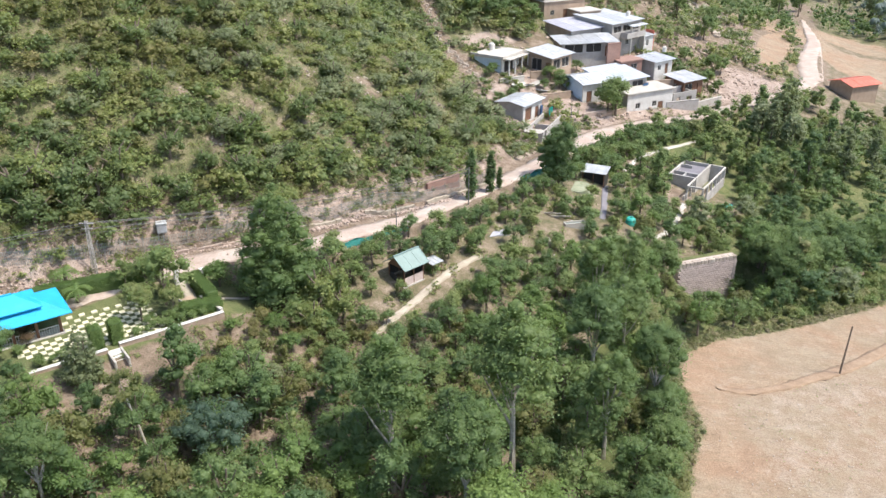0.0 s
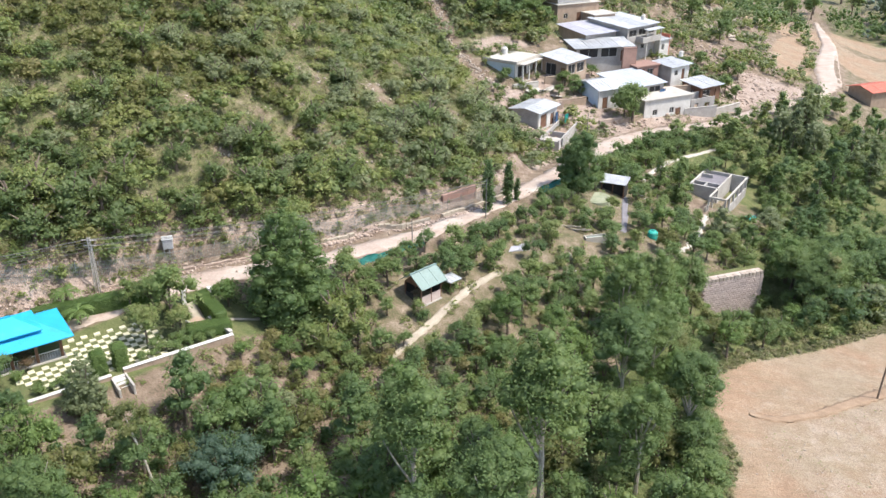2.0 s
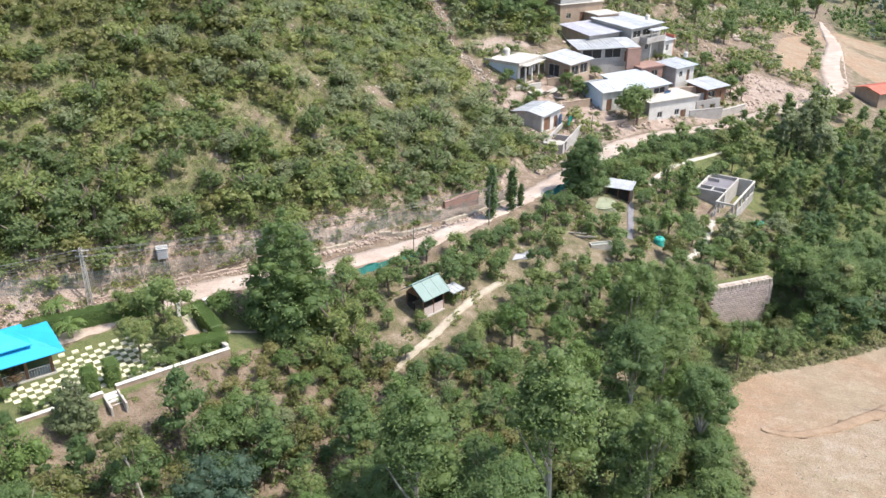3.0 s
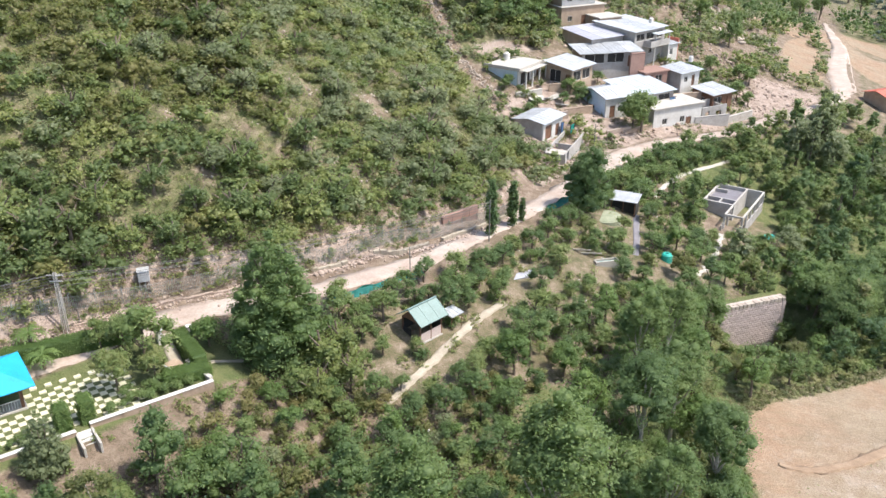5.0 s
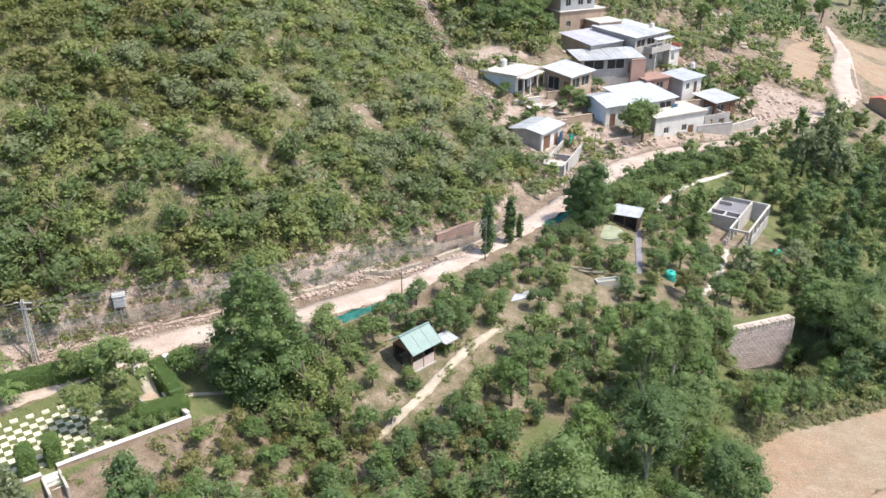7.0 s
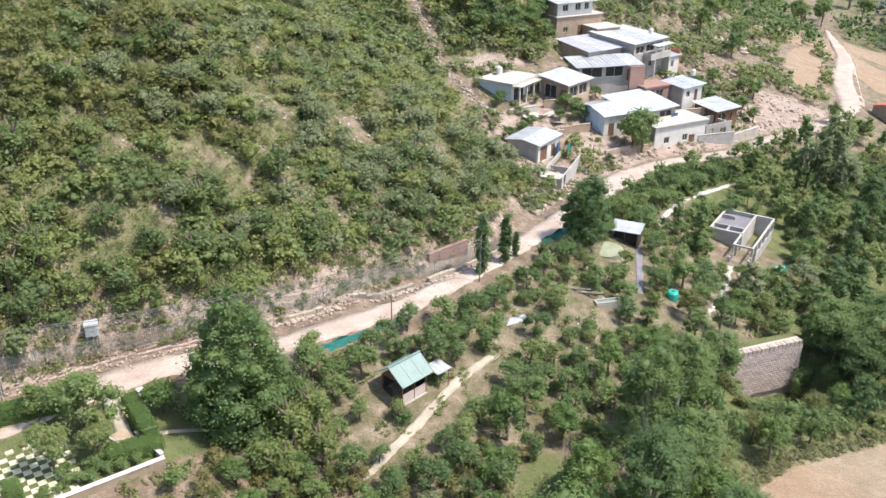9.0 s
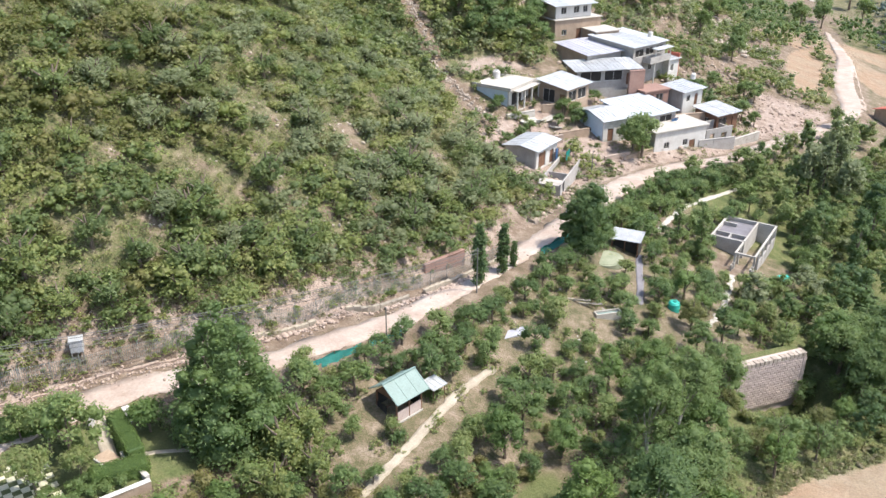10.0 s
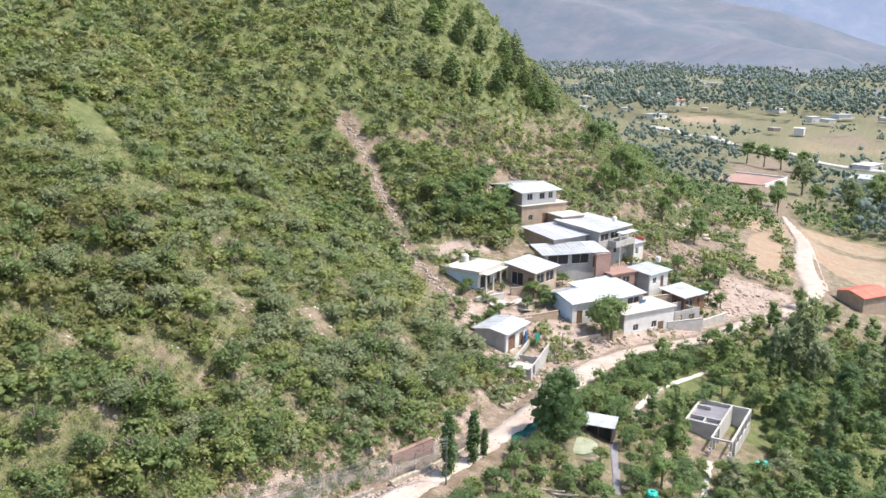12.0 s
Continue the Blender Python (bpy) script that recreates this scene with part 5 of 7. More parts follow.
house("lilac_roofed_house", (26.4, 179.8), (33.2, 184.2), 8.6, 5.2, 3.3, PLASTER, TIN_LILAC, "house with a lilac grey sheet-metal roof on the slope", rise=(0.0, 0.7), front=(win(2.0), win(4.4)), side=MUD)
house("two_storey_house", (35.2, 182.6), (42.6, 189.2), 10.0, 3.4, 5.9, PLASTER, TIN, "two-storey grey house with a white stepped sheet-metal roof", rise=(0.0, 0.7), front=((0.6, 3.2, 3.9, 5.3), (3.8, 6.4, 3.9, 5.3), (7.0, 9.2, 3.9, 5.3), dr(2.4, 1.2), win(5.0)), side=PLASTER)
house("porch_house", (43.0, 174.8), (47.4, 178.5), 4.4, 0.3, 2.9, WHITEWASH, TIN, "small white house with a pale sheet-metal roof", rise=(0.0, 0.4), front=(win(1.0), dr(3.4)), side=PLASTER)
house("upper_house", (22.0, 192.2), (29.3, 196.2), 11.0, 12.5, 2.45, WHITEWASH, TIN, "upper house with a low white sheet-metal roof among trees", ridge=0.75, over=0.95, front=(win(1.2, 0.8, 1.3, 1.3), win(4.2, 0.8, 1.3, 1.3), win(6.4, 0.8, 1.1, 1.3)), side=MUD)
house("lower_storey", (21.9, 191.6), (31.4, 196.6), 11.6, 8.4, 3.9, MUD, CONCRETE, "mud-brick lower storey with a pale terrace on top", slab=0.15, over=0.3, front=(dr(5.0, 1.2), win(1.6)))
house("annex", (29.6, 190.6), (34.4, 193.0), 4.5, 7.4, 3.0, MUD, CONCRETE, "low mud-brick annex with a flat roof", slab=0.2, over=0.3, front=(dr(1.2),))
house("red_roofed_house", (91.2, 189.8), (98.5, 193.0), 6.5, -9.2, 3.4, MUD, RED_ROOF, "low house with a faded red sheet roof by the road", ridge=0.9)


# ---- small helpers for the things ----
def stones(name, mat, xy, lo, hi, label, category, sink=0.3, lift=0.0):
    """Loose stones as one object."""
    n = len(xy)
    s = rng.uniform(lo, hi, n) ** 1.0
    sc = s[:, None] * rng.uniform(0.6, 1.3, (n, 3)) * np.array([1, 1, 0.7])
    a = rng.uniform(0, math.tau, n)
    v = ICO_V[None] * (1 + rng.normal(0, 0.16, (n, len(ICO_V), 1))) * sc[:, None, :]
    x = v[..., 0] * np.cos(a)[:, None] - v[..., 1] * np.sin(a)[:, None] + xy[:, 0:1]
    y = v[..., 0] * np.sin(a)[:, None] + v[..., 1] * np.cos(a)[:, None] + xy[:, 1:2]
    z = v[..., 2] + (ground(xy[:, 0], xy[:, 1]) + sc[:, 2] * (1 - 2 * sink) + lift)[:, None]
    f = (ICO_F[None] + (np.arange(n) * len(ICO_V))[:, None, None]).reshape(-1, 3)
    return tagged(new(name, mesh_of(name, np.stack([x, y, z], -1).reshape(-1, 3), f, mat)), label, category, kind="stuff")


def along(pts, step):
    pts = np.array(pts, float)
    s = np.concatenate([[0], np.cumsum(np.hypot(*np.diff(pts[:, :2], axis=0).T))])
    t = np.arange(0, s[-1], step)
    return np.stack([np.interp(t, s, pts[:, k]) for k in range(pts.shape[1])], 1)


def yaw_of(a, b):
    return math.degrees(math.atan2(b[1] - a[1], b[0] - a[0]))


def hedge(name, a, b, width, height, label, mat=None, tint=0.45, base=None):
    """A clipped hedge: a dark woody core wrapped in short leaves."""
    L = math.dist(a, b)
    z = min(gz(*a), gz(*b)) if base is None else base
    h = thing(name, pose(a[0], a[1], z, 0, 0, yaw_of(a, b)), label, "hedge")
    part("core", box(0.12, L - 0.12, -width / 2 + 0.12, width / 2 - 0.12, -0.4, height - 0.10, 0.1), mat or FRESH_LEAF, h)
    area = 2 * (L + width) * height + L * width
    n = int(area * 170)
    p = rng.uniform((0, -width / 2, 0), (L, width / 2, height), (n, 3))
    w = np.array([width * height, width * height, L * height, L * height, L * width])
    side = rng.choice(5, n, p=w / w.sum())
    nor = np.array([(-1, 0, 0), (1, 0, 0), (0, -1, 0), (0, 1, 0), (0, 0, 1)])[side].astype(float)
    p[side == 0, 0], p[side == 1, 0] = 0, L
    p[side == 2, 1], p[side == 3, 1], p[side == 4, 2] = -width / 2, width / 2, height
    c = np.array([L / 2, 0, height * 0.4])
    p += rng.normal(0, 0.05, p.shape) + 0.05 * np.sin(p[:, :1] * 4 + p[:, 2:] * 5) * nor
    q = np.abs((p - c) / np.array([L / 2, width / 2, height * 0.6]))
    p = c + (p - c) * (1 - 0.10 * np.clip(q.min(1, keepdims=True) * 0 + (np.sort(q, 1)[:, 1:2] - 0.75) * 4, 0, 1))
    nor = nor + np.array([0, 0, 0.35]) + rng.normal(0, 0.4, p.shape)
    nor /= np.linalg.norm(nor, axis=1, keepdims=True)
    v, f = leaf_sprays(p, nor, 0.07)
    part("leaves", mesh_of("leaves", v, f, mat or FRESH_LEAF, np.repeat(np.full(n, tint) + rng.normal(0, 0.08, n), 3)), None, h)
    return h


def wall_run(name, a, b, width, top, depth, mat, label, category="wall", cap=None):
    L = math.dist(a, b)
    w = thing(name, pose(a[0], a[1], top, 0, 0, yaw_of(a, b)), label, category, kind="structure")
    bm = bmesh.new()
    n = max(1, int(L / 1.2))
    for i in range(n):
        j = random.uniform(-0.03, 0.03)
        add_box(bm, L * i / n, L * (i + 1) / n - 0.004, -width / 2 + j, width / 2 + j, -depth, -0.06 + random.uniform(-0.02, 0.02))
    part("wall_body", bm, mat, w)
    part("coping", box(0, L, -width / 2 - 0.05, width / 2 + 0.05, -0.035, 0.045, 0.02), cap or mat, w)
    return w


# ---- the garden: p runs along its front wall, n towards the road ----
G0, GP, GN = (-30.9, 69.9), (0.81, 0.587), (-0.587, 0.81)
GYAW = math.degrees(math.atan2(GP[1], GP[0]))


def gxy(p, n):
    return G0[0] + GP[0] * p + GN[0] * n, G0[1] + GP[1] * p + GN[1] * n


wall_run("garden_wall", gxy(0.45, 0), gxy(10.9, 0), 0.34, 0.5, 2.6, MUD, "low whitewashed garden wall above the slope", cap=WHITEWASH)
wall_run("garden_wall", gxy(-7.6, -0.3), gxy(-0.7, -0.3), 0.34, 0.42, 2.6, MUD, "low whitewashed garden wall above the slope", cap=WHITEWASH)
wall_run("garden_side_wall", gxy(10.8, 0.25), gxy(10.2, 4.2), 0.3, 0.72, 2.0, CONCRETE, "low concrete wall at the end of the garden")
steps = thing("garden_steps", pose(*gxy(-0.1, -0.2), 0.3, 0, 0, GYAW), "pale concrete steps going down from the garden", "steps", kind="structure")
for i in range(7):
    part("step", box(-0.5, 0.5, -0.34 * (i + 1), -0.34 * i - 0.004, -0.17 * (i + 1) - 1.2, -0.17 * (i + 1), 0.02), WHITEWASH, steps)
for s in (-0.62, 0.62):
    part("side_wall", box(s - 0.1, s + 0.1, -2.5, 0.0, -2.6, -0.1, 0.02), CONCRETE, steps)

paving = thing("garden_paving", pose(*gxy(0, 0), 0.0, 0, 0, GYAW), "cream slabs laid like a chequerboard in the lawn", "paving", kind="structure")
bm = box(-0.29, 0.29, -0.29, 0.29, -0.3, 0.0, 0.015)
slab_me = bpy.data.meshes.new("slab")
bm.to_mesh(slab_me)
bm.free()
slab_me.materials.append(SLAB)
for i in range(-13, 9):
    for j in range(1, 13):
        p, n = i * 0.6 + 0.3, j * 0.6 + 0.35
        if (i + j) % 2 or (p < -3.2 and n > 4.6) or n > 8.3 - abs(p - 1) * 0.16 or (p < -6.2 and n < 2.5):
            continue
        x, y = gxy(p, n)
        part("slab", slab_me, None, paving, m=pose(p, n, gz(x, y) + 0.05 + random.uniform(-0.01, 0.02), random.uniform(-1, 1), random.uniform(-1, 1), random.uniform(-2, 2)))

# pavilion with a two-tier hipped roof
def hip(x0, x1, y0, y1, z0, z1, inset, th=0.08):
    bm = bmesh.new()
    ym = (y0 + y1) / 2
    lo = [(x0, y0), (x1, y0), (x1, y1), (x0, y1)]
    top = [(x0 + inset, ym), (x1 - inset, ym)]
    for dz in (0.0, -th):
        v = [bm.verts.new((x, y, z0 + dz)) for x, y in lo] + [bm.verts.new((x, y, z1 + dz)) for x, y in top]
        for f in ((0, 1, 5, 4), (1, 2, 5), (2, 3, 4, 5), (3, 0, 4)):
            bm.faces.new([v[k] for k in (f if dz == 0 else f[::-1])])
        if dz == 0:
            rim = v[:4]
        else:
            for k in range(4):
                bm.faces.new((rim[k], v[k], v[(k + 1) % 4], rim[(k + 1) % 4]))
    return bm


px, py = gxy(0, 0)
pav = thing("garden_pavilion", pose(px, py, 0.3, 0, 0, GYAW), "open pavilion with a bright sky-blue two-tier roof and brown posts", "pavilion")
part("plinth", box(-9.9, -3.0, 5.3, 10.0, -0.6, 0.12, 0.03), CONCRETE, pav)
for x in (-9.6, -7.5, -5.4, -3.3):
    for y in (5.6, 9.7):
        part("post", box(x - 0.13, x + 0.13, y - 0.13, y + 0.13, 0.12, 2.42, 0.02), WOOD, pav)
for x in (-8.55, -6.45, -4.35):
    part("railing", join(box(x - 0.9, x + 0.9, 5.57, 5.63, 0.85, 0.92), *[box(x + k * 0.22 - 0.02, x + k * 0.22 + 0.02, 5.58, 5.62, 0.12, 0.85) for k in range(-4, 5)]), WHITEWASH, pav)
part("back_wall", box(-9.5, -3.4, 9.72, 9.85, 0.12, 2.3), WOOD, pav)
part("lower_roof", hip(-10.6, -2.2, 4.5, 10.8, 2.4, 3.75, 3.1), BLUE_ROOF, pav)
part("upper_roof", hip(-11.4, -4.5, 5.5, 9.8, 3.35, 4.35, 2.1), BLUE_ROOF, pav)
part("ridge_cap", box(-9.2, -6.6, 7.55, 7.75, 4.33, 4.42), BLUE_ROOF, pav)

for p_, n_ in ((-1.35, 0.85), (0.55, 0.95)):
    x, y = gxy(p_, n_)
    hedge("topiary_box", (x - 0.6 * GP[0], y - 0.6 * GP[1]), (x + 0.6 * GP[0], y + 0.6 * GP[1]), 1.5, 2.3, "clipped upright box shrub beside the garden steps", FRESH_LEAF, 0.7)
hedge("road_hedge", (-41.5, 76.9), (-30.2, 82.6), 1.3, 1.7, "long clipped green hedge between garden and road", FRESH_LEAF, 0.35)
hedge("entrance_hedge", (-27.0, 83.4), (-23.6, 78.4), 1.35, 1.5, "thick clipped green hedge beside the garden entrance", FRESH_LEAF, 0.5)
hedge("corner_hedge", (-26.5, 76.2), (-22.6, 77.9), 1.7, 1.15, "broad clipped green hedge at the garden corner", FRESH_LEAF, 0.45)
hedge("entrance_hedge", (-29.6, 81.8), (-28.4, 79.2), 0.8, 1.2, "clipped green hedge beside the garden entrance", ORCHARD_LEAF, 0.4)
ribbon("garden_path", [(-28.2, 83.3), (-27.0, 81.0), (-25.6, 78.4)], [1.1, 1.1, 1.0], SANDY, 0.05, "pale concrete path into the garden", "path", 0.6, 0.03)
ribbon("garden_path", [(-24.2, 79.4), (-22.2, 80.6), (-20.6, 81.4)], [0.5, 0.5, 0.5], SANDY, 0.05, "pale narrow path beside the hedge", "path", 0.6, 0.05)
mat_ = thing("door_mat", pose(-26.0, 78.9, gz(-26.0, 78.9) + 0.08, 0, 0, GYAW - 75), "brown bed of bare earth edged with kerbs", "flower bed")
part("bed", box(-1.1, 1.1, -0.65, 0.65, -0.2, 0.05, 0.02), MUD, mat_)
part("kerb", box(-1.2, 1.2, -0.8, -0.66, -0.2, 0.12, 0.02), WHITEWASH, mat_)
for q in ((-28.35, 82.2), (-25.95, 83.45)):
    g = thing("gate_pillar", pose(*q, gz(*q), 0, 0, GYAW), "short whitewashed gate pillar at the garden entrance", "pillar", "gate pillars")
    part("shaft", box(-0.22, 0.22, -0.22, 0.22, -0.3, 1.35, 0.02), WHITEWASH, g)
    part("cap", box(-0.29, 0.29, -0.29, 0.29, 1.353, 1.45, 0.02), WHITEWASH, g)

BALL = [(trunk_mesh(1.0, 0.09, 0.05, 3, BARK, 0.4), crown_mesh("crown", FRESH_LEAF, 0.10, 0.42, rx=1.15, rz=0.85, clumps=30, leaves=1300, clump_r=0.4), 0.55)]
plant("round_bush", -24.0, 82.7, BALL, 1.3, "clipped round green bush beside the garden entrance", "bush")
GARDEN_TREES = [proto(ORCHARD_LEAF, 0.10, 3.6, 0.1, 1.0, rx=1.9, rz=1.8, clumps=30, leaves=2200, clump_r=0.6, tint=t, limbs=5) for t in (0.45, 0.6)]
for x, y, s in ((-29.9, 75.0, 0.95), (-28.4, 78.2, 1.45), (-30.6, 79.6, 1.05), (-33.0, 80.2, 0.75), (-27.2, 76.6, 0.7)):
    plant("garden_tree", x, y, GARDEN_TREES, s, "leafy light green tree shading the garden paving", "tree", "garden trees")
RED_SHRUB = [(trunk_mesh(0.6, 0.05, 0.05, 3, BARK, 0.3), crown_mesh("crown", RED_LEAF, 0.09, 0.5, rx=0.9, rz=0.8, clumps=14, leaves=620, clump_r=0.36), 0.05)]
low_bush = [(trunk_mesh(0.4, 0.05, 0.05, 3, BARK, 0.3), crown_mesh("crown", DARK_LEAF, 0.10, 0.75, rx=0.7, rz=0.45, clumps=10, leaves=360, clump_r=0.32), 0.05)]
for p_, n_ in ((2.4, 0.9), (3.6, 1.0), (4.7, 1.2), (5.8, 1.0), (6.9, 1.3), (8.0, 1.0), (9.1, 1.1), (6.2, 2.4), (7.4, 2.6), (4.2, 2.6), (-4.2, 0.7), (-5.2, 0.8), (-6.4, 0.7), (-3.3, 0.6), (-7.6, 3.8)):
    x, y = gxy(p_, n_)
    plant("garden_shrub", x, y, low_bush, random.uniform(0.7, 1.1), "low grey-green shrub in the garden bed", "shrub", "garden shrubs")


for x, y, s in ((-40.2, 66.4, 0.95), (-37.0, 63.0, 0.7), (-42.0, 68.2, 0.9)):
    plant("garden_edge_tree", x, y, BUSHY[2:4], s, "dark green bushy tree at the garden edge", "tree", "garden edge trees", 0.85)
for x, y in ((-39.6, 71.2), (-39.0, 70.2)):
    plant("reddish_shrub", x, y, RED_SHRUB, 0.9, "dry reddish-brown shrub beside the pavilion", "shrub", "reddish shrubs")


plant("reddish_shrub", 25.0, 82.4, RED_SHRUB, 1.1, "dry reddish shrub at the field corner", "shrub", "reddish shrubs")


def palm(x, y, h):
    p = thing("palm", pose(x, y, gz(x, y)), "small palm with arching fronds beside the pavilion", "palm", "palms")
    part("trunk", tube([(0, 0, -0.3), (0.05, 0, h * 0.6), (0.08, 0.03, h)], (0.2, 0.16, 0.14), 8), BARK, p)
    for i in range(14):
        a = i * math.tau / 14 + random.uniform(-0.15, 0.15)
        up = random.uniform(0.3, 0.9)
        pts, L = [], random.uniform(1.3, 1.7)
        for k in range(7):
            t = k / 6
            pts.append(np.array([math.cos(a) * L * t, math.sin(a) * L * t, h + up * math.sin(t * 2.2) * 0.8 - 0.5 * t * t]))
        vs, fs = [], []
        side = np.array([-math.sin(a), math.cos(a), 0])
        for k in range(6):
            for s_ in (-1, 1):
                w = 0.36 * math.sin((k + 1) / 7 * math.pi) + 0.05
                b = len(vs)
                vs += [pts[k], pts[k + 1], pts[k + 1] + side * s_ * w + np.array([0, 0, -0.12]) + (pts[k + 1] - pts[k]) * 0.6]
                fs.append((b, b + 1, b + 2))
        part("frond", mesh_of("frond", np.array(vs), np.array(fs), FRESH_LEAF, np.full(len(vs), 0.5)), None, p)
    return p


palm(-39.0, 79.6, 2.2)
palm(-36.9, 77.1, 1.5)
CEDAR = [(trunk_mesh(4.6, 0.12, 0.05, 5, BARK, 0.8), layered_crown(5.6, 1.75, 0.10, 3600, PALE_LEAF, 0.1, 9), 0.1)]
plant("young_cedar", -32.1, 65.4, CEDAR, 1.0, "pale grey-green young cedar below the garden wall", "conifer")

# ---- poles and wires ----
def lattice_pole(x, y, h):
    p = thing("power_pole", pose(x, y, gz(x, y)), "tall grey steel lattice power pole beside the road", "power pole")
    for sx in (-1, 1):
        for sy in (-1, 1):
            part("leg", tube([(sx * 0.2, sy * 0.2, -0.5), (sx * 0.1, sy * 0.1, h)], (0.055, 0.045), 5), CONCRETE, p)
    for i in range(9):
        z0, z1 = h * i / 9, h * (i + 1) / 9
        w0, w1 = 0.2 - 0.1 * i / 9, 0.2 - 0.1 * (i + 1) / 9
        part("brace", join(tube([(-w0, -w0, z0), (w1, -w1, z1)], (0.028, 0.028), 4), tube([(w0, w0, z0), (-w1, w1, z1)], (0.028, 0.028), 4)), IRON, p)
    part("crossarm", box(-0.75, 0.75, -0.05, 0.05, h - 0.35, h - 0.25), CONCRETE, p)
    part("crossarm", box(-0.6, 0.6, -0.05, 0.05, h - 0.95, h - 0.85), CONCRETE, p)
    return p


def thin_pole(name, x, y, h, r, label, lean=(0, 0), mat=None):
    p = thing(name, pose(x, y, gz(x, y)), label, "pole")
    part("shaft", tube([(0, 0, -0.5), (lean[0] * 0.5, lean[1] * 0.5, h / 2), (lean[0], lean[1], h)], (r * 1.2, r, r * 0.85), 7), mat or IRON, p)
    part("cap", tube([(lean[0], lean[1], h), (lean[0], lean[1], h + 0.06)], (r, r * 0.6), 7), mat or IRON, p)
    return p


lattice_pole(-37.2, 82.9, 6.3)
thin_pole("street_pole", -5.6, 95.6, 4.2, 0.06, "thin grey pole at the edge of the road")
thin_pole("street_pole", 3.4, 106.9, 5.2, 0.07, "thin grey pole at the edge of the road")
thin_pole("street_pole", -36.4, 84.2, 1.9, 0.05, "short grey post with a small white box")
thin_pole("field_pole", 44.2, 81.6, 6.2, 0.10, "weathered wooden pole standing in the field", (0.2, -0.1), BARK)
thin_pole("street_pole", 22.5, 147.5, 4.5, 0.07, "thin grey pole below the houses")


def wire(a, b, sag):
    pts = [(a[0] + (b[0] - a[0]) * t, a[1] + (b[1] - a[1]) * t, a[2] + (b[2] - a[2]) * t - sag * 4 * t * (1 - t)) for t in (i / 14 for i in range(15))]
    return tagged(part("power_line", tube(pts, [0.021] * 15, 4), WIRE), "thin dark power line strung between poles", "power line", "power lines")


z1 = gz(-37.2, 82.9) + 6.0
for k, dz in ((-0.7, 0), (0.0, 0.1), (0.7, 0), (-0.5, -0.6), (0.5, -0.6), (0.0, -1.1)):
    wire((-37.2 + k, 82.9, z1 + dz), (3.4 + k * 0.3, 106.9, gz(3.4, 106.9) + 5.0 + dz * 0.6), 0.9)
    wire((-37.2 + k, 82.9, z1 + dz), (-72 + k, 66, 8.2 + dz), 0.8)

# ---- fence, stone edging and netting along the road ----
fence_line = [(-45, 78.9), (-37.4, 84.3), (-30.2, 89.3), (-25.2, 91.7), (-13.9, 97.9), (-8.6, 102.8), (-2.8, 107.2), (7.3, 116.6)]
posts = along(fence_line, 2.4)
fence = thing("roadside_fence", pose(0, 0, 0), "grey wire fence on posts along the foot of the hill", "fence", kind="structure")
post_me = bpy.data.meshes.new("post")
bm = tube([(0, 0, -0.5), (0, 0, 1.75), (0.1, -0.12, 2.0)], (0.05, 0.045, 0.035), 6)
bm.to_mesh(post_me)
bm.free()
post_me.materials.append(FENCE)
for x, y in posts:
    part("post", post_me, None, fence, m=pose(x, y, gz(x, y), random.uniform(-3, 3), random.uniform(-3, 3), 40))
bars = along(fence_line, 0.17)
vs, fs = [], []
for i, (x, y) in enumerate(bars[:-1]):
    z = gz(x, y)
    x2, y2 = bars[i + 1]
    zb = gz(x2, y2)
    b = len(vs)
    w = 0.024
    vs += [(x - w, y, z), (x + w, y, z), (x + w, y, z + 1.6 + random.uniform(-0.05, 0.1)), (x - w, y, z + 1.62)]
    fs.append((b, b + 1, b + 2, b + 3))
    for hgt in (0.25, 0.7, 1.15, 1.55):
        b = len(vs)
        vs += [(x, y, z + hgt), (x2, y2, zb + hgt), (x2, y2, zb + hgt + 0.03), (x, y, z + hgt + 0.03)]
        fs.append((b, b + 1, b + 2, b + 3))
tagged(part("wire_mesh", mesh_of("wire_mesh", np.array(vs), np.array(fs), FENCE), None, fence), kind="stuff")
edge_line = np.array([(-45, 77.0), (-37.3, 82.9), (-33.7, 85.4), (-29.9, 88.3), (-25.5, 90.4), (-20, 92.9), (-15.1, 96.0), (-11.1, 99.0), (-9.6, 100.9), (-6.9, 101.6), (-2.6, 105.2), (3.0, 110.7), (9, 117.5)])
e = along(edge_line, 0.16)
kerb = along(edge_line[4:12], 0.3)
kerb = kerb[ripple(kerb[:, 0] * 2.5, kerb[:, 1] * 2.5) > -0.5]
stones("broken_kerb", RUBBLE, kerb + rng.normal(0, 0.06, kerb.shape), 0.2, 0.36, "broken low stone kerb along the road", "stones", 0.3)
stones("road_edging", RUBBLE, np.concatenate([e + rng.normal(0, 0.2, e.shape), e + rng.normal(0, 0.7, e.shape)]), 0.05, 0.2, "row of rough broken stones along the road edge", "stones", 0.2)
b_ = along(edge_line, 0.16)
stones("bank_rubble", RUBBLE, b_ + np.stack([rng.uniform(-3.2, 0.6, len(b_)), rng.uniform(-0.4, 3.4, len(b_))], 1), 0.04, 0.15, "loose reddish stones scattered over the cut bank", "stones", 0.35)


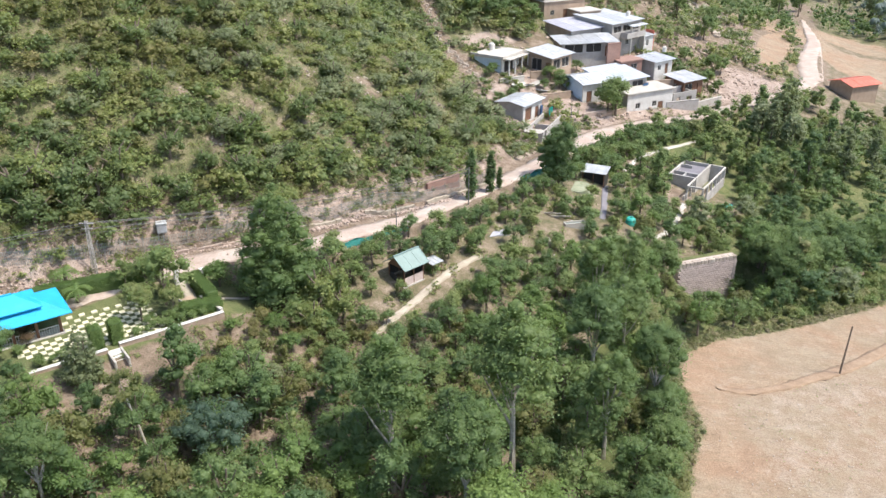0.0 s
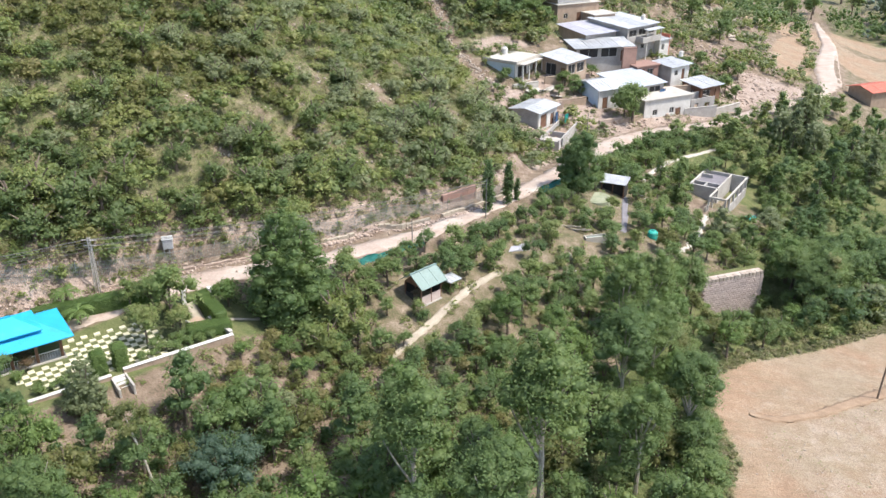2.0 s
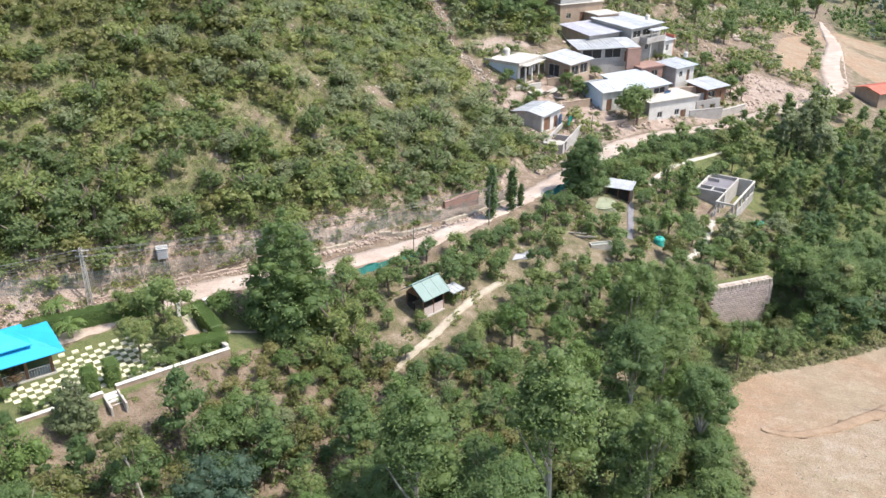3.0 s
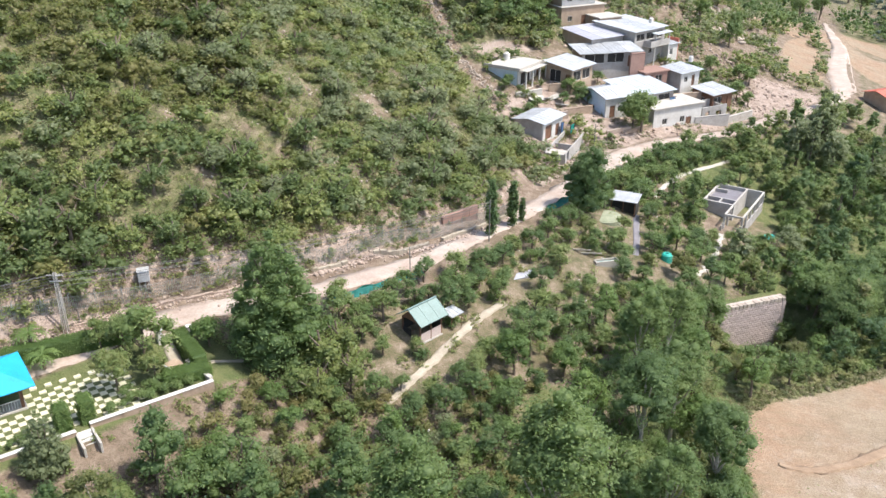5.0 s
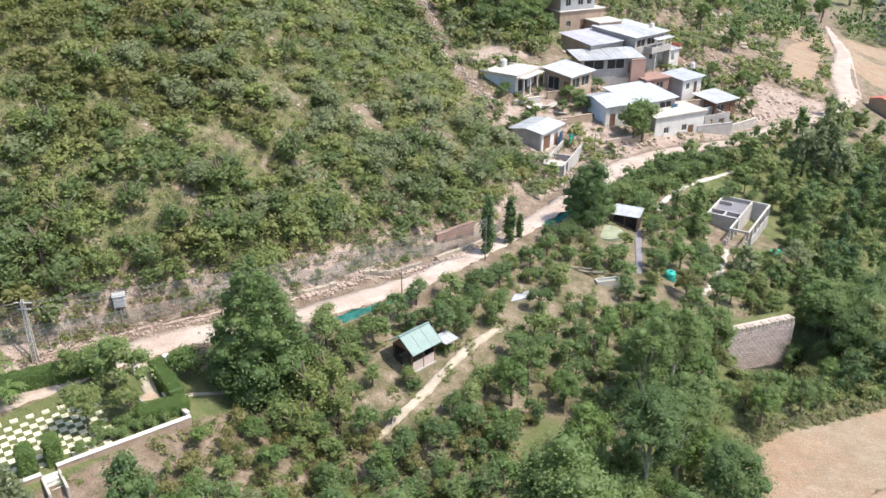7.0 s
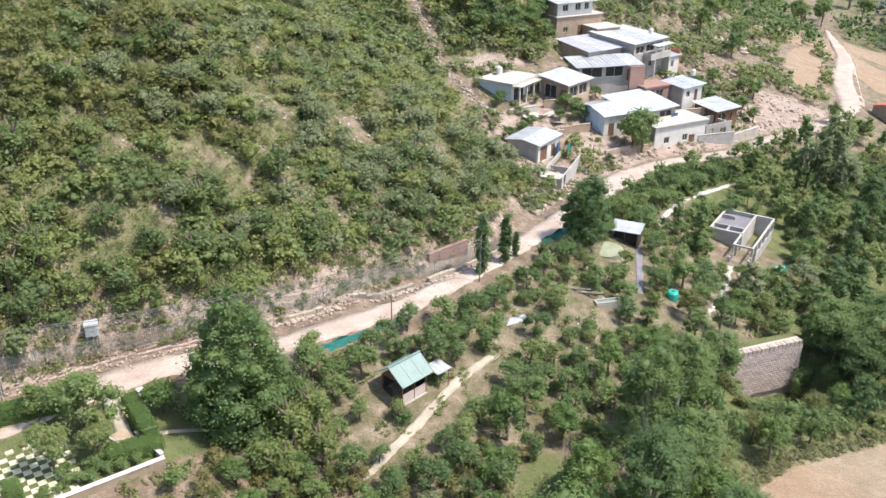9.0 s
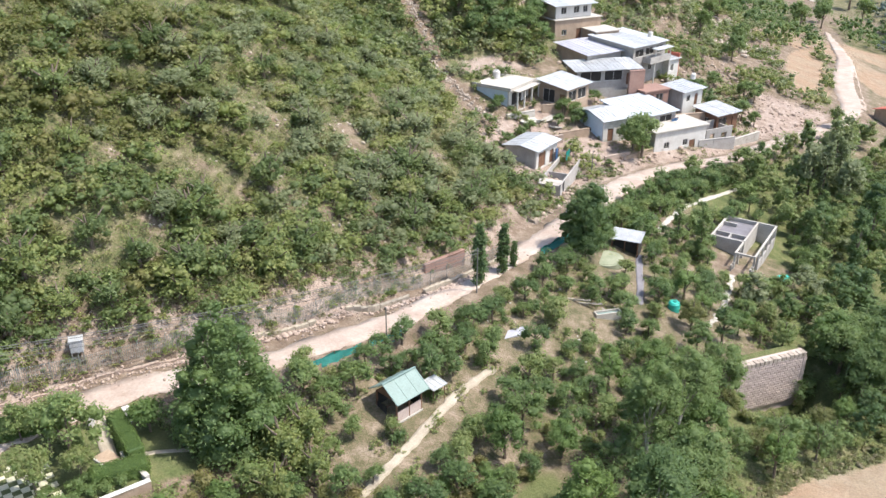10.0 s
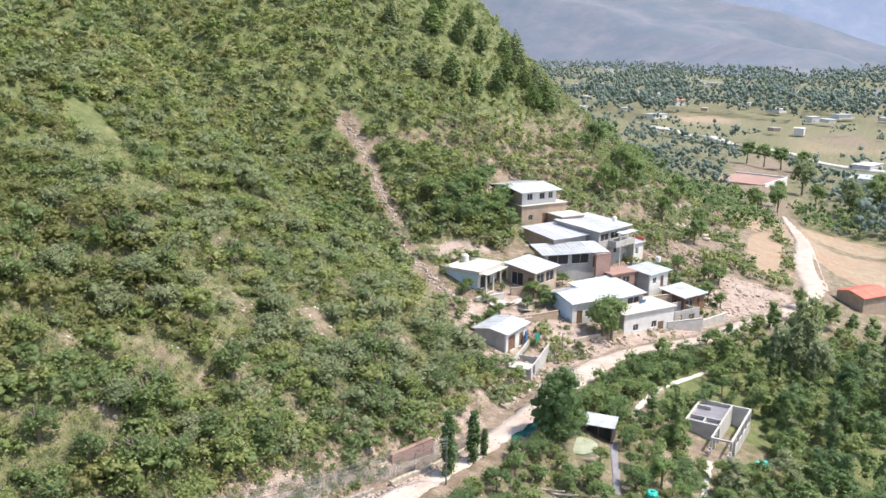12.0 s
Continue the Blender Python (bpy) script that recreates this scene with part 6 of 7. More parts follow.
ledge = thing("road_ledge", Matrix.Identity(4), "low broken pale stone wall at the foot of the bank", "wall", kind="structure")
ledge_line = along(edge_line, 0.75)
for (ax_, ay_), (bx_, by_) in zip(ledge_line[6:-6], ledge_line[7:-5]):
    u_ = float(off_road(ax_, ay_)[0])
    if ripple(ax_ * 1.9, ay_ * 1.9) < -1.6 or 64 < u_ < 68:
        continue
    h_ = 0.32 + 0.12 * random.random() + (0.15 if u_ > 58 else 0.0)
    bm = box(-0.02, math.dist((ax_, ay_), (bx_, by_)) + 0.02, 0.25, 0.62, -0.5, h_, 0.05)
    for v in bm.verts:
        v.co += Vector((random.uniform(-0.03, 0.03), random.uniform(-0.06, 0.06), random.uniform(-0.05, 0.05)))
    part("block", bm, SANDY if u_ > 56 else RUBBLE, ledge, m=pose(ax_, ay_, gz(ax_, ay_), random.uniform(-4, 4), random.uniform(-3, 3), yaw_of((ax_, ay_), (bx_, by_))))


def netting(a, b, top, label):
    n = max(4, int(math.dist(a, b) / 0.4))
    bm = bmesh.new()
    rows = []
    for i in range(n + 1):
        t = i / n
        x, y = a[0] + (b[0] - a[0]) * t, a[1] + (b[1] - a[1]) * t
        z = gz(x, y)
        o = 0.12 * math.sin(i * 1.7)
        sgn = math.sin(i * 0.8) * 0.15
        rows.append([bm.verts.new((x + 0.5 + o, y - 0.6 + o, gz(x + 0.5, y - 0.6) - 0.05)), bm.verts.new((x + o * 0.4, y, z + top * 0.6)), bm.verts.new((x, y + 0.05, z + top + sgn))])
    for r0, r1 in zip(rows, rows[1:]):
        for k in range(2):
            bm.faces.new((r0[k], r1[k], r1[k + 1], r0[k + 1]))
    bmesh.ops.solidify(bm, geom=bm.faces[:], thickness=0.02)
    t = thing("netting_screen", Matrix.Identity(4), label, "netting")
    part("net", bm, NETTING, t)
    for i in range(0, n + 1, 5):
        x, y = a[0] + (b[0] - a[0]) * i / n, a[1] + (b[1] - a[1]) * i / n
        part("stake", tube([(x, y, gz(x, y) - 0.3), (x, y, gz(x, y) + top + 0.2)], (0.03, 0.025), 5), WOOD, t)


netting((-13.5, 90.5), (-7.9, 94.9), 0.2, "torn teal netting screen along the road edge")
netting((-7.3, 95.4), (-4.3, 98.1), 0.16, "torn teal netting screen along the road edge")
netting((11.5, 118.2), (18.2, 127.6), 0.45, "teal netting screen below the road bend")

# ---- the hut in the orchard ----
hx, hy = -4.35, 86.5
hut = thing("orchard_hut", pose(hx, hy, gz(hx, hy) + 0.05, 0, 0, 45), "small open wooden hut with a sea-green sheet-metal roof", "hut")
part("plinth", box(-0.05, 3.15, -0.05, 2.75, -0.8, 0.12, 0.03), CONCRETE, hut)
for x in (0.1, 1.55, 3.0):
    for y in (0.1, 2.6):
        part("post", box(x - 0.07, x + 0.07, y - 0.07, y + 0.07, 0.12, 2.3, 0.01), WOOD, hut)
part("half_wall", box(0.2, 2.95, 0.04, 0.12, 0.12, 1.15), STONE, hut)
# this wall, back and end wall carry the hut's inner shade as colour
part("half_wall", box(0.04, 0.12, 1.4, 2.5, 0.12, 1.15), INSIDE_SHADE, hut)
part("back_wall", box(0.2, 2.95, 2.58, 2.66, 0.12, 2.2), INSIDE_SHADE, hut)
part("end_wall", box(2.96, 3.04, 0.2, 2.5, 0.12, 2.2), INSIDE_SHADE, hut)
part("bench", box(0.4, 2.8, 1.9, 2.4, 0.12, 0.55, 0.02), WOOD, hut)
zr_ = lambda x, y: 2.35 + 1.25 * (1 - abs(y - 1.35) / 1.85)
part("roof", sheet(-0.35, 3.5, -0.5, 1.35, zr_, pitch=1.25), GREEN_ROOF, hut)
part("roof", sheet(-0.35, 3.5, 1.355, 3.2, zr_, pitch=1.25), GREEN_ROOF, hut)
part("ridge_cap", box(-0.38, 3.53, 1.25, 1.46, 3.6, 3.68), GREEN_ROOF, hut)
for x in (-0.05, 3.05):
    bm = bmesh.new()
    v = [bm.verts.new(p) for p in ((x, 0.1, 2.32), (x, 2.6, 2.32), (x, 1.35, 3.45), (x + 0.06, 0.1, 2.32), (x + 0.06, 2.6, 2.32), (x + 0.06, 1.35, 3.45))]
    for f in ((0, 2, 1), (3, 4, 5), (0, 1, 4, 3), (1, 2, 5, 4), (2, 0, 3, 5)):
        bm.faces.new([v[k] for k in f])
    part("gable", bm, WOOD, hut)
sd = thing("awning", pose(-1.2, 89.6, gz(-1.2, 89.6), 0, 0, 45), "pale sheet awning on poles behind the hut", "awning")
part("sheet", sheet(-0.2, 1.6, -0.2, 1.5, lambda x, y: 1.6 + 0.1 * y, pitch=0.5), TIN_GREY, sd)
for x, y in ((0, 0), (1.4, 0), (0, 1.3), (1.4, 1.3)):
    part("pole", tube([(x, y, -0.4), (x, y, 1.6)], (0.04, 0.04), 6), WOOD, sd)
ribbon("orchard_path", [(-8.2, 77.6), (-6.4, 79.8), (-4.7, 82.1), (-2.5, 85.4), (0.5, 90.6), (2.4, 93.0), (4.6, 95.6)], [0.5, 0.6, 0.7, 0.75, 0.75, 0.7, 0.5], SANDY, 0.22, "pale concrete path on a low wall through the orchard", "path", 0.6, 0.06)

# ---- shed, pads and small paths ----
shed = thing("garden_shed", pose(23.0, 124.4, gz(23.2, 124.2), 0, 0, -24) @ Matrix.Diagonal((0.86, 0.86, 1, 1)), "low shed with a pale sheet-metal roof, its open front coloured dark as shade", "shed")
# solid body coloured near-black for the shade of the open front
part("body", join(box(-2.0, 2.0, 0.6, 2.6, -0.5, 1.75), box(-2.0, -1.85, -0.2, 0.6, -0.5, 1.7), box(1.85, 2.0, -0.2, 0.6, -0.5, 1.7)), INSIDE_SHADE, shed)
part("roof", sheet(-2.3, 2.3, -0.5, 2.8, lambda x, y: 1.85 + 0.12 * y, pitch=0.5), TIN, shed)
for x in (-1.9, 0.0, 1.9):
    part("post", box(x - 0.06, x + 0.06, -0.4, -0.28, -0.4, 1.8), WOOD, shed)
pad = thing("round_pad", pose(19.9, 121.2, gz(19.9, 121.2) - 0.15), "round pale concrete pad beside the shed", "pad")
part("disc", tube([(0, 0, -0.9), (0, 0, 0.24)], (2.35, 2.3), 28), MOSSY, pad)
part("rim", tube([(0, 0, 0.243), (0, 0, 0.29)], (1.95, 1.92), 28), MOSSY, pad)
ribbon("grey_path", [(25.0, 124.6), (24.2, 121.0), (23.6, 117.5), (22.5, 112.6)], [0.9, 0.9, 0.9, 0.8], SLATE, 0.06, "smooth grey concrete path below the shed", "path", 0.6, 0.04)
ribbon("white_path", [(37.6, 125.6), (35.6, 120.5), (33.8, 116.6), (32.2, 114.0), (29.6, 110.9)], [0.8, 0.8, 0.7, 0.7, 0.6], CONCRETE, 0.08, "broken whitewashed path among the trees", "path", 0.6, 0.14)
ribbon("white_path", [(29.2, 132.4), (31.0, 135.8), (32.8, 138.6), (35.4, 142.4), (38.2, 145.2), (44.7, 150.3), (50.4, 154.2)], [0.8, 0.8, 0.7, 0.6, 0.6, 0.6, 0.5], CONCRETE, 0.12, "narrow whitewashed path along the upper orchard", "path", 0.6, 0.1)

tank = thing("water_tank", pose(26.7, 113.3, gz(26.7, 113.3)), "round teal plastic water tank among the trees", "water tank")
part("drum", tube([(0, 0, -0.3), (0, 0, 0.25), (0, 0, 0.8), (0, 0, 1.0)], (0.68, 0.72, 0.68, 0.5), 22), TEAL, tank)
part("lid", tube([(0, 0, 1.003), (0, 0, 1.1)], (0.24, 0.2), 14), NETTING, tank)
tp = thing("tarpaulin", pose(44.9, 126.0, gz(44.9, 126.0) + 1.4, 4, 6, 20), "teal tarpaulin stretched on poles among the trees", "tarpaulin")
part("sheet", sheet(-0.9, 0.9, -0.7, 0.7, lambda x, y: 0.15 * math.cos(x * 1.6), th=0.03, pitch=3), TEAL, tp)
for x, y in ((-0.85, -0.65), (0.85, -0.65), (-0.85, 0.65), (0.85, 0.65)):
    part("pole", tube([(x, y, -1.9), (x, y, 0.0)], (0.03, 0.03), 5), WOOD, tp)
pl = thing("pond_liner", pose(7.0, 101.8, gz(7.0, 101.8) + 0.1, 5, 0, 28), "slate-blue plastic sheet spread over the ground", "plastic sheet")
part("sheet", box(-1.7, 1.7, -0.55, 0.55, -0.5, 0.04, 0.02), TIN_LILAC, pl)
bw = thing("trough", pose(18.0, 108.7, gz(18.0, 108.7), 0, 0, 14), "long pale green concrete water trough", "trough")
part("body", join(box(-1.5, 1.5, -0.45, -0.3, -0.5, 0.7), box(-1.5, 1.5, 0.3, 0.45, -0.5, 0.7), box(-1.5, -1.35, -0.3, 0.3, -0.5, 0.7), box(1.35, 1.5, -0.3, 0.3, -0.5, 0.7)), CONCRETE, bw)
part("water", box(-1.35, 1.35, -0.3, 0.3, 0.3, 0.5), GREEN_ROOF, bw)
for i in range(4):
    lg = thing("log", pose(14.2 + i * 0.65, 110.2 - i * 0.15, gz(14.2 + i * 0.65, 110.2) + 0.2 + 0.12 * (i % 2), 0, 80, -20 + random.uniform(-12, 12)), "pale stripped log lying in the orchard", "log", "logs")
    part("stem", tube([(0, 0, -1.4), (0.05, 0.03, 0), (0, 0, 1.4)], (0.13, 0.12, 0.1), 8), PALE_BARK, lg)
lw = thing("hillside_tank", pose(-31.7, 89.4, gz(-31.7, 89.4) + 0.1, 0, 0, 20), "square pale metal water tank on a stand on the bank", "water tank")
part("tank", box(-0.55, 0.55, -0.5, 0.5, 0.4, 1.5, 0.08), TIN, lw)
part("lid", box(-0.6, 0.6, -0.55, 0.55, 1.505, 1.6, 0.03), TIN_GREY, lw)
for x, y in ((-0.45, -0.45), (0.45, -0.45), (-0.45, 0.45), (0.45, 0.45)):
    part("leg", box(x - 0.06, x + 0.06, y - 0.06, y + 0.06, -1.4, 0.4), IRON, lw)

# ---- the roofless building ----
RB = 57.3
rb = thing("roofless_building", pose(37.0, 133.9, -8.2, 0, 0, RB), "unfinished roofless building with bare concrete walls", "building")


def rb_wall(a0, a1, b0, b1, mat=CONCRETE, top=2.5, label=""):
    part("wall", box(a0, a1, -b1, -b0, -1.8, top, 0.02), mat, rb, label)


rb_wall(0, 8.0, 0.0, 0.25)
rb_wall(0, 0.25, 0.25, 4.35, PLASTER)
rb_wall(7.75, 8.0, 0.25, 7.1)
rb_wall(0.25, 7.75, 4.35, 4.6)
for b in (4.35, 6.85):
    part("beam", box(-4.0, 7.75 if b > 5 else 0.0, -b - 0.25, -b, 2.22, 2.5, 0.02), CONCRETE, rb)
    for a in (-4.0, -1.7, 0.6, 2.9, 5.2) if b > 5 else (-4.0, -2.0):
        part("column", box(a, a + 0.28, -b - 0.26, -b + 0.01, -1.8, 2.215, 0.02), CONCRETE, rb)
part("beam", box(-4.0, -3.75, -6.85, -4.6, 2.22, 2.5, 0.02), CONCRETE, rb)
part("low_wall", box(-1.5, 7.7, -7.08, -6.9, -1.8, 0.7, 0.02), PLASTER, rb)
rb_wall(1.9, 2.12, 0.25, 4.35, PLASTER)
rb_wall(0.25, 1.9, 2.2, 2.42, PLASTER)
rb_wall(5.6, 5.82, 0.25, 2.1, PLASTER)
part("floor", box(0.25, 7.75, -4.35, -0.25, -0.3, 1.95), SLATE, rb, "dark grey cement floor")
for b in (4.45, 6.95):
    for a in (-4.3, -5.2):
        part("pier", box(a - 0.15, a + 0.15, -b - 0.15, -b + 0.15, -1.8, 1.2, 0.02), CONCRETE, rb)

# ---- the tall retaining wall ----
rw = thing("retaining_wall", pose(31.6, 104.1, -7.75, 0, 0, math.degrees(math.atan2(3.2, 8.7))), "tall pinkish stone retaining wall below the orchard", "wall", kind="structure")
part("core", box(0.0, 9.2, 0.12, 1.0, -7.5, -0.3), STONE, rw)
part("string_course", box(-0.02, 9.22, -0.10, 0.5, -1.62, -1.50, 0.02), STONE, rw)
bricks = []
for i in range(5):
    bm = box(0.015, 0.555, 0.0, 0.3, 0.012, 0.30, 0.025)
    for v in bm.verts:
        v.co += Vector((random.uniform(-0.012, 0.012), random.uniform(-0.03, 0.0), random.uniform(-0.012, 0.012)))
    me = bpy.data.meshes.new("block")
    bm.to_mesh(me)
    bm.free()
    me.materials.append(STONE)
    bricks.append(me)
for row in range(18):
    z = -0.62 - 0.31 * (row + 1)
    for col in range(17):
        x = col * 0.57 - (0.28 if row % 2 else 0.0)
        if -0.1 < x < 8.9:
            part("block", random.choice(bricks), None, rw, m=pose(x, random.uniform(-0.012, 0.008) - 0.1, z))
for k in range(16):
    part("coping_stone", box(k * 0.58, k * 0.58 + 0.5, -0.14, 0.55, -0.62, -0.1 - 0.04 * (k % 2), 0.03), ROCK, rw)
part("pier", box(8.86, 9.3, -0.14, 1.0, -7.5, -0.62, 0.03), STONE, rw)
part("backfill", box(0.0, 9.2, 1.0, 2.1, -5.0, -0.36), GROUND, rw)
part("coping_bed", box(0.0, 9.2, 0.02, 0.95, -0.62, -0.2), STONE, rw)


# ---- round the houses ----
store = thing("roadside_store", pose(16.6, 138.6, -2.2, 0, 0, yaw_of((16.6, 138.4), (21.5, 150.2))), "half-built grey block room open to the sky beside the road", "building")
part("wall", wall_panel(11.5, 1.9 + 1.2, 0.2, ((1.0, 2.2, 1.2, 3.0),)), PLASTER, store, m=pose(0, 0, -1.2))
part("wall", box(0, 0.2, 0.2, 3.2, -1.2, 1.7, 0.02), PLASTER, store)
part("wall", box(5.4, 5.6, 0.2, 3.2, -1.2, 1.6, 0.02), PLASTER, store)
part("wall", box(0, 11.5, 3.2, 3.4, -1.2, 1.9, 0.02), PLASTER, store)
part("floor", box(0.2, 5.4, 0.2, 3.2, -1.2, 0.4), CONCRETE, store)
part("slab_roof", box(0.3, 3.2, 0.4, 3.1, 1.2, 1.35), CONCRETE, store)
wall_run("yard_wall", (43.4, 164.4), (50.2, 166.6), 0.3, -2.2, 3.6, PLASTER, "grey plastered yard wall along the road")
wall_run("yard_wall", (28.5, 155.2), (34.6, 159.9), 0.35, -2.0, 3.2, MUD, "low mud-brick retaining wall above the road")
wall_run("yard_wall", (19.0, 158.6), (24.2, 161.2), 0.3, 0.9, 2.6, MUD, "low mud-brick yard wall between the houses")
wall_run("yard_wall", (16.8, 165.0), (20.6, 166.2), 0.3, 3.6, 2.6, MUD, "low mud-brick yard wall between the houses")
wall_run("yard_wall", (10.6, 160.4), (15.4, 163.2), 0.4, 3.3, 3.4, CONCRETE, "pale stone terrace wall below the plastered house")
wall_run("yard_wall", (40.8, 171.2), (47.8, 173.2), 0.3, 0.2, 3.0, MUD, "low mud-brick yard wall between the houses")
wall_run("yard_wall", (33.0, 174.6), (35.8, 175.5), 0.5, 7.0, 4.0, BRICK, "brown brick end wall beside the long terrace house")
wall_run("yard_wall", (25.6, 154.0), (30.2, 156.6), 0.4, -1.5, 2.4, RUBBLE, "rough pinkish stone wall above the road")
wall_run("yard_wall", (14.6, 155.4), (19.4, 157.6), 0.35, 0.9, 2.8, RUBBLE, "rough pinkish stone wall between the yards")
for x, y, z_, rx_, ry_, rz_ in ((14.9, 161.8, 1.6, 18, 6, 30), (16.2, 162.4, 1.3, -14, 10, 60), (17.6, 163.2, 1.7, 10, -16, 15), (13.6, 160.6, 1.4, 24, 4, 80), (18.8, 161.6, 0.6, -8, 14, 40)):
    sl = thing("broken_slab", pose(x, y, gz(x, y) + 0.25, rx_, ry_, rz_), "tilted broken concrete slab in the yard", "slab", "broken slabs")
    part("slab", box(-1.0, 1.0, -0.7, 0.7, -0.09, 0.09, 0.02), CONCRETE, sl)
    part("rib", box(-1.0, 1.0, -0.12, 0.12, -0.24, -0.093, 0.02), CONCRETE, sl)
wall_run("yard_wall", (50.6, 168.2), (56.5, 172.6), 0.4, -3.2, 3.0, CONCRETE, "rough stone terrace wall beside the road")

# mud-roofed room, roofless room and hangings among the houses
house("mud_room", (35.8, 173.4), (40.6, 176.0), 3.6, 0.9, 2.5, BRICK, BRICK, "low brick room with a flat brown mud roof", slab=0.3, over=0.25, front=(dr(0.8, 1.1), (2.6, 4.2, 0.7, 2.0)))
ruin = thing("roofless_room", pose(44.9, 165.4, -4.2, 0, 0, yaw_of((44.9, 165.4), (50.4, 168.6))), "roofless grey block room with open doorways beside the road", "building")
part("wall", wall_panel(6.2, 3.4, 0.22, ((0.9, 1.9, 0.4, 2.6), (3.6, 4.9, 1.2, 2.4))), PLASTER, ruin)
part("wall", wall_panel(3.6, 3.0, 0.22, ((1.2, 2.2, 0.4, 2.4),)), CONCRETE, ruin, m=pose(6.2, 0.22, 0, 0, 0, 90))
part("wall", box(0.0, 6.0, 3.4, 3.62, 0, 3.6, 0.02), PLASTER, ruin)
part("floor", box(0.05, 5.95, 0.25, 3.4, -1.0, 0.35), EARTH, ruin)
for x, y, z, w_, h_, yaw_, mat__, what in ((18.4, 149.6, -0.6, 1.7, 1.5, 60, TEAL, "teal sheet hung beside the lower house"), (16.9, 150.0, -0.7, 0.9, 1.9, 56, BLUE_CLOTH, "blue cloth hung in a doorway"), (26.2, 161.2, -1.0, 1.3, 2.3, 112, BLUE_CLOTH, "blue sheet leaning on the gable wall"), (38.6, 166.2, -0.9, 1.4, 2.0, 31, BLUE_CLOTH, "blue doors cloth under the eaves")):
    hg = thing("hanging_sheet", pose(x, y, z, 0, 0, yaw_), what, "sheet")
    bm = bmesh.new()
    cols = [[bm.verts.new((w_ * i / 8, -0.45 + 0.07 * math.sin(i * 1.9), h_ * j / 3)) for j in range(4)] for i in range(9)]
    for c0, c1 in zip(cols, cols[1:]):
        for j in range(3):
            bm.faces.new((c0[j], c1[j], c1[j + 1], c0[j + 1]))
    bmesh.ops.solidify(bm, geom=bm.faces[:], thickness=0.02)
    part("cloth", bm, mat__, hg)
    part("rail", tube([(-0.1, -0.45, h_ + 0.03), (w_ + 0.1, -0.45, h_ + 0.03)], (0.03, 0.03), 6), WOOD, hg)
    for q in (-0.08, w_ + 0.08):
        part("post", tube([(q, -0.45, -2.0), (q, -0.45, h_ + 0.03)], (0.04, 0.035), 6), WOOD, hg)
wall_run("bank_wall", (-2.2, 109.9), (2.2, 113.9), 0.4, 1.5, 2.4, BRICK, "pinkish brick wall set into the bank behind the fence")

# porch, water tanks and balconies on the houses
porch = thing("porch", pose(11.2, 164.2, 3.0, 0, 0, yaw_of((11.2, 164.2), (15.9, 170.8))), "concrete porch deck with thin columns in front of the plastered house", "porch")
part("deck", box(0.4, 8.0, -1.5, -0.02, -0.25, 0.0, 0.02), CONCRETE, porch)
for x in (0.6, 2.9, 5.3, 7.7):
    part("column", box(x - 0.11, x + 0.11, -1.4, -1.18, -3.2, 3.1), WHITEWASH, porch)
part("canopy", box(0.2, 8.2, -1.75, -0.62, 3.1, 3.25, 0.02), CONCRETE, porch)
for x, y, z, s in ((9.6, 171.6, 6.52, 0.8), (46.2, 181.2, 4.1, 0.6), (40.0, 191.0, 9.6, 0.6)):
    w = thing("roof_tank", pose(x, y, z), "white plastic water tank standing on a roof", "water tank", "roof tanks")
    part("drum", tube([(0, 0, -0.1), (0, 0, s * 1.3), (0, 0, s * 1.6)], (s * 0.75, s * 0.75, s * 0.4), 14), WHITEWASH, w)
    part("lid", tube([(0, 0, s * 1.6 + 0.003), (0, 0, s * 1.7)], (s * 0.3, s * 0.28), 10), TIN_GREY, w)
bal = thing("balcony", pose(35.2, 182.6, 6.3, 0, 0, yaw_of((35.2, 182.6), (42.6, 189.2))), "upper balcony with a grey parapet and pale canopy", "balcony")
part("deck", box(3.0, 9.3, -1.8, -0.02, -0.2, 0.0), CONCRETE, bal)
part("parapet", join(box(3.0, 9.3, -1.8, -1.65, 0.003, 0.95), box(3.0, 3.15, -1.65, -0.02, 0.003, 0.95)), PLASTER, bal)
part("canopy", sheet(4.4, 9.6, -2.2, -0.7, lambda x, y: 2.45 + 0.08 * y, pitch=0.6), TIN, bal)
for x in (4.6, 9.2):
    part("column", box(x - 0.08, x + 0.08, -1.75, -1.59, -5.0, 2.2), WHITEWASH, bal)
lean = thing("lean_to", pose(42.9, 188.6, 3.4, 0, 0, yaw_of((35.2, 182.6), (42.6, 189.2))), "small white lean-to with a brick-red end wall", "lean-to")
part("room", wall_panel(3.4, 5.4, 2.6, ((0.8, 1.8, 3.2, 4.4),)), WHITEWASH, lean, m=pose(0, -0.6, -3))
part("roof", sheet(-0.4, 3.8, -1.0, 2.3, lambda x, y: 2.5 + 0.1 * y, pitch=0.6), TIN, lean)
part("end_wall", box(3.41, 3.6, -0.6, 2.0, -3, 3.2), RED_ROOF, lean)

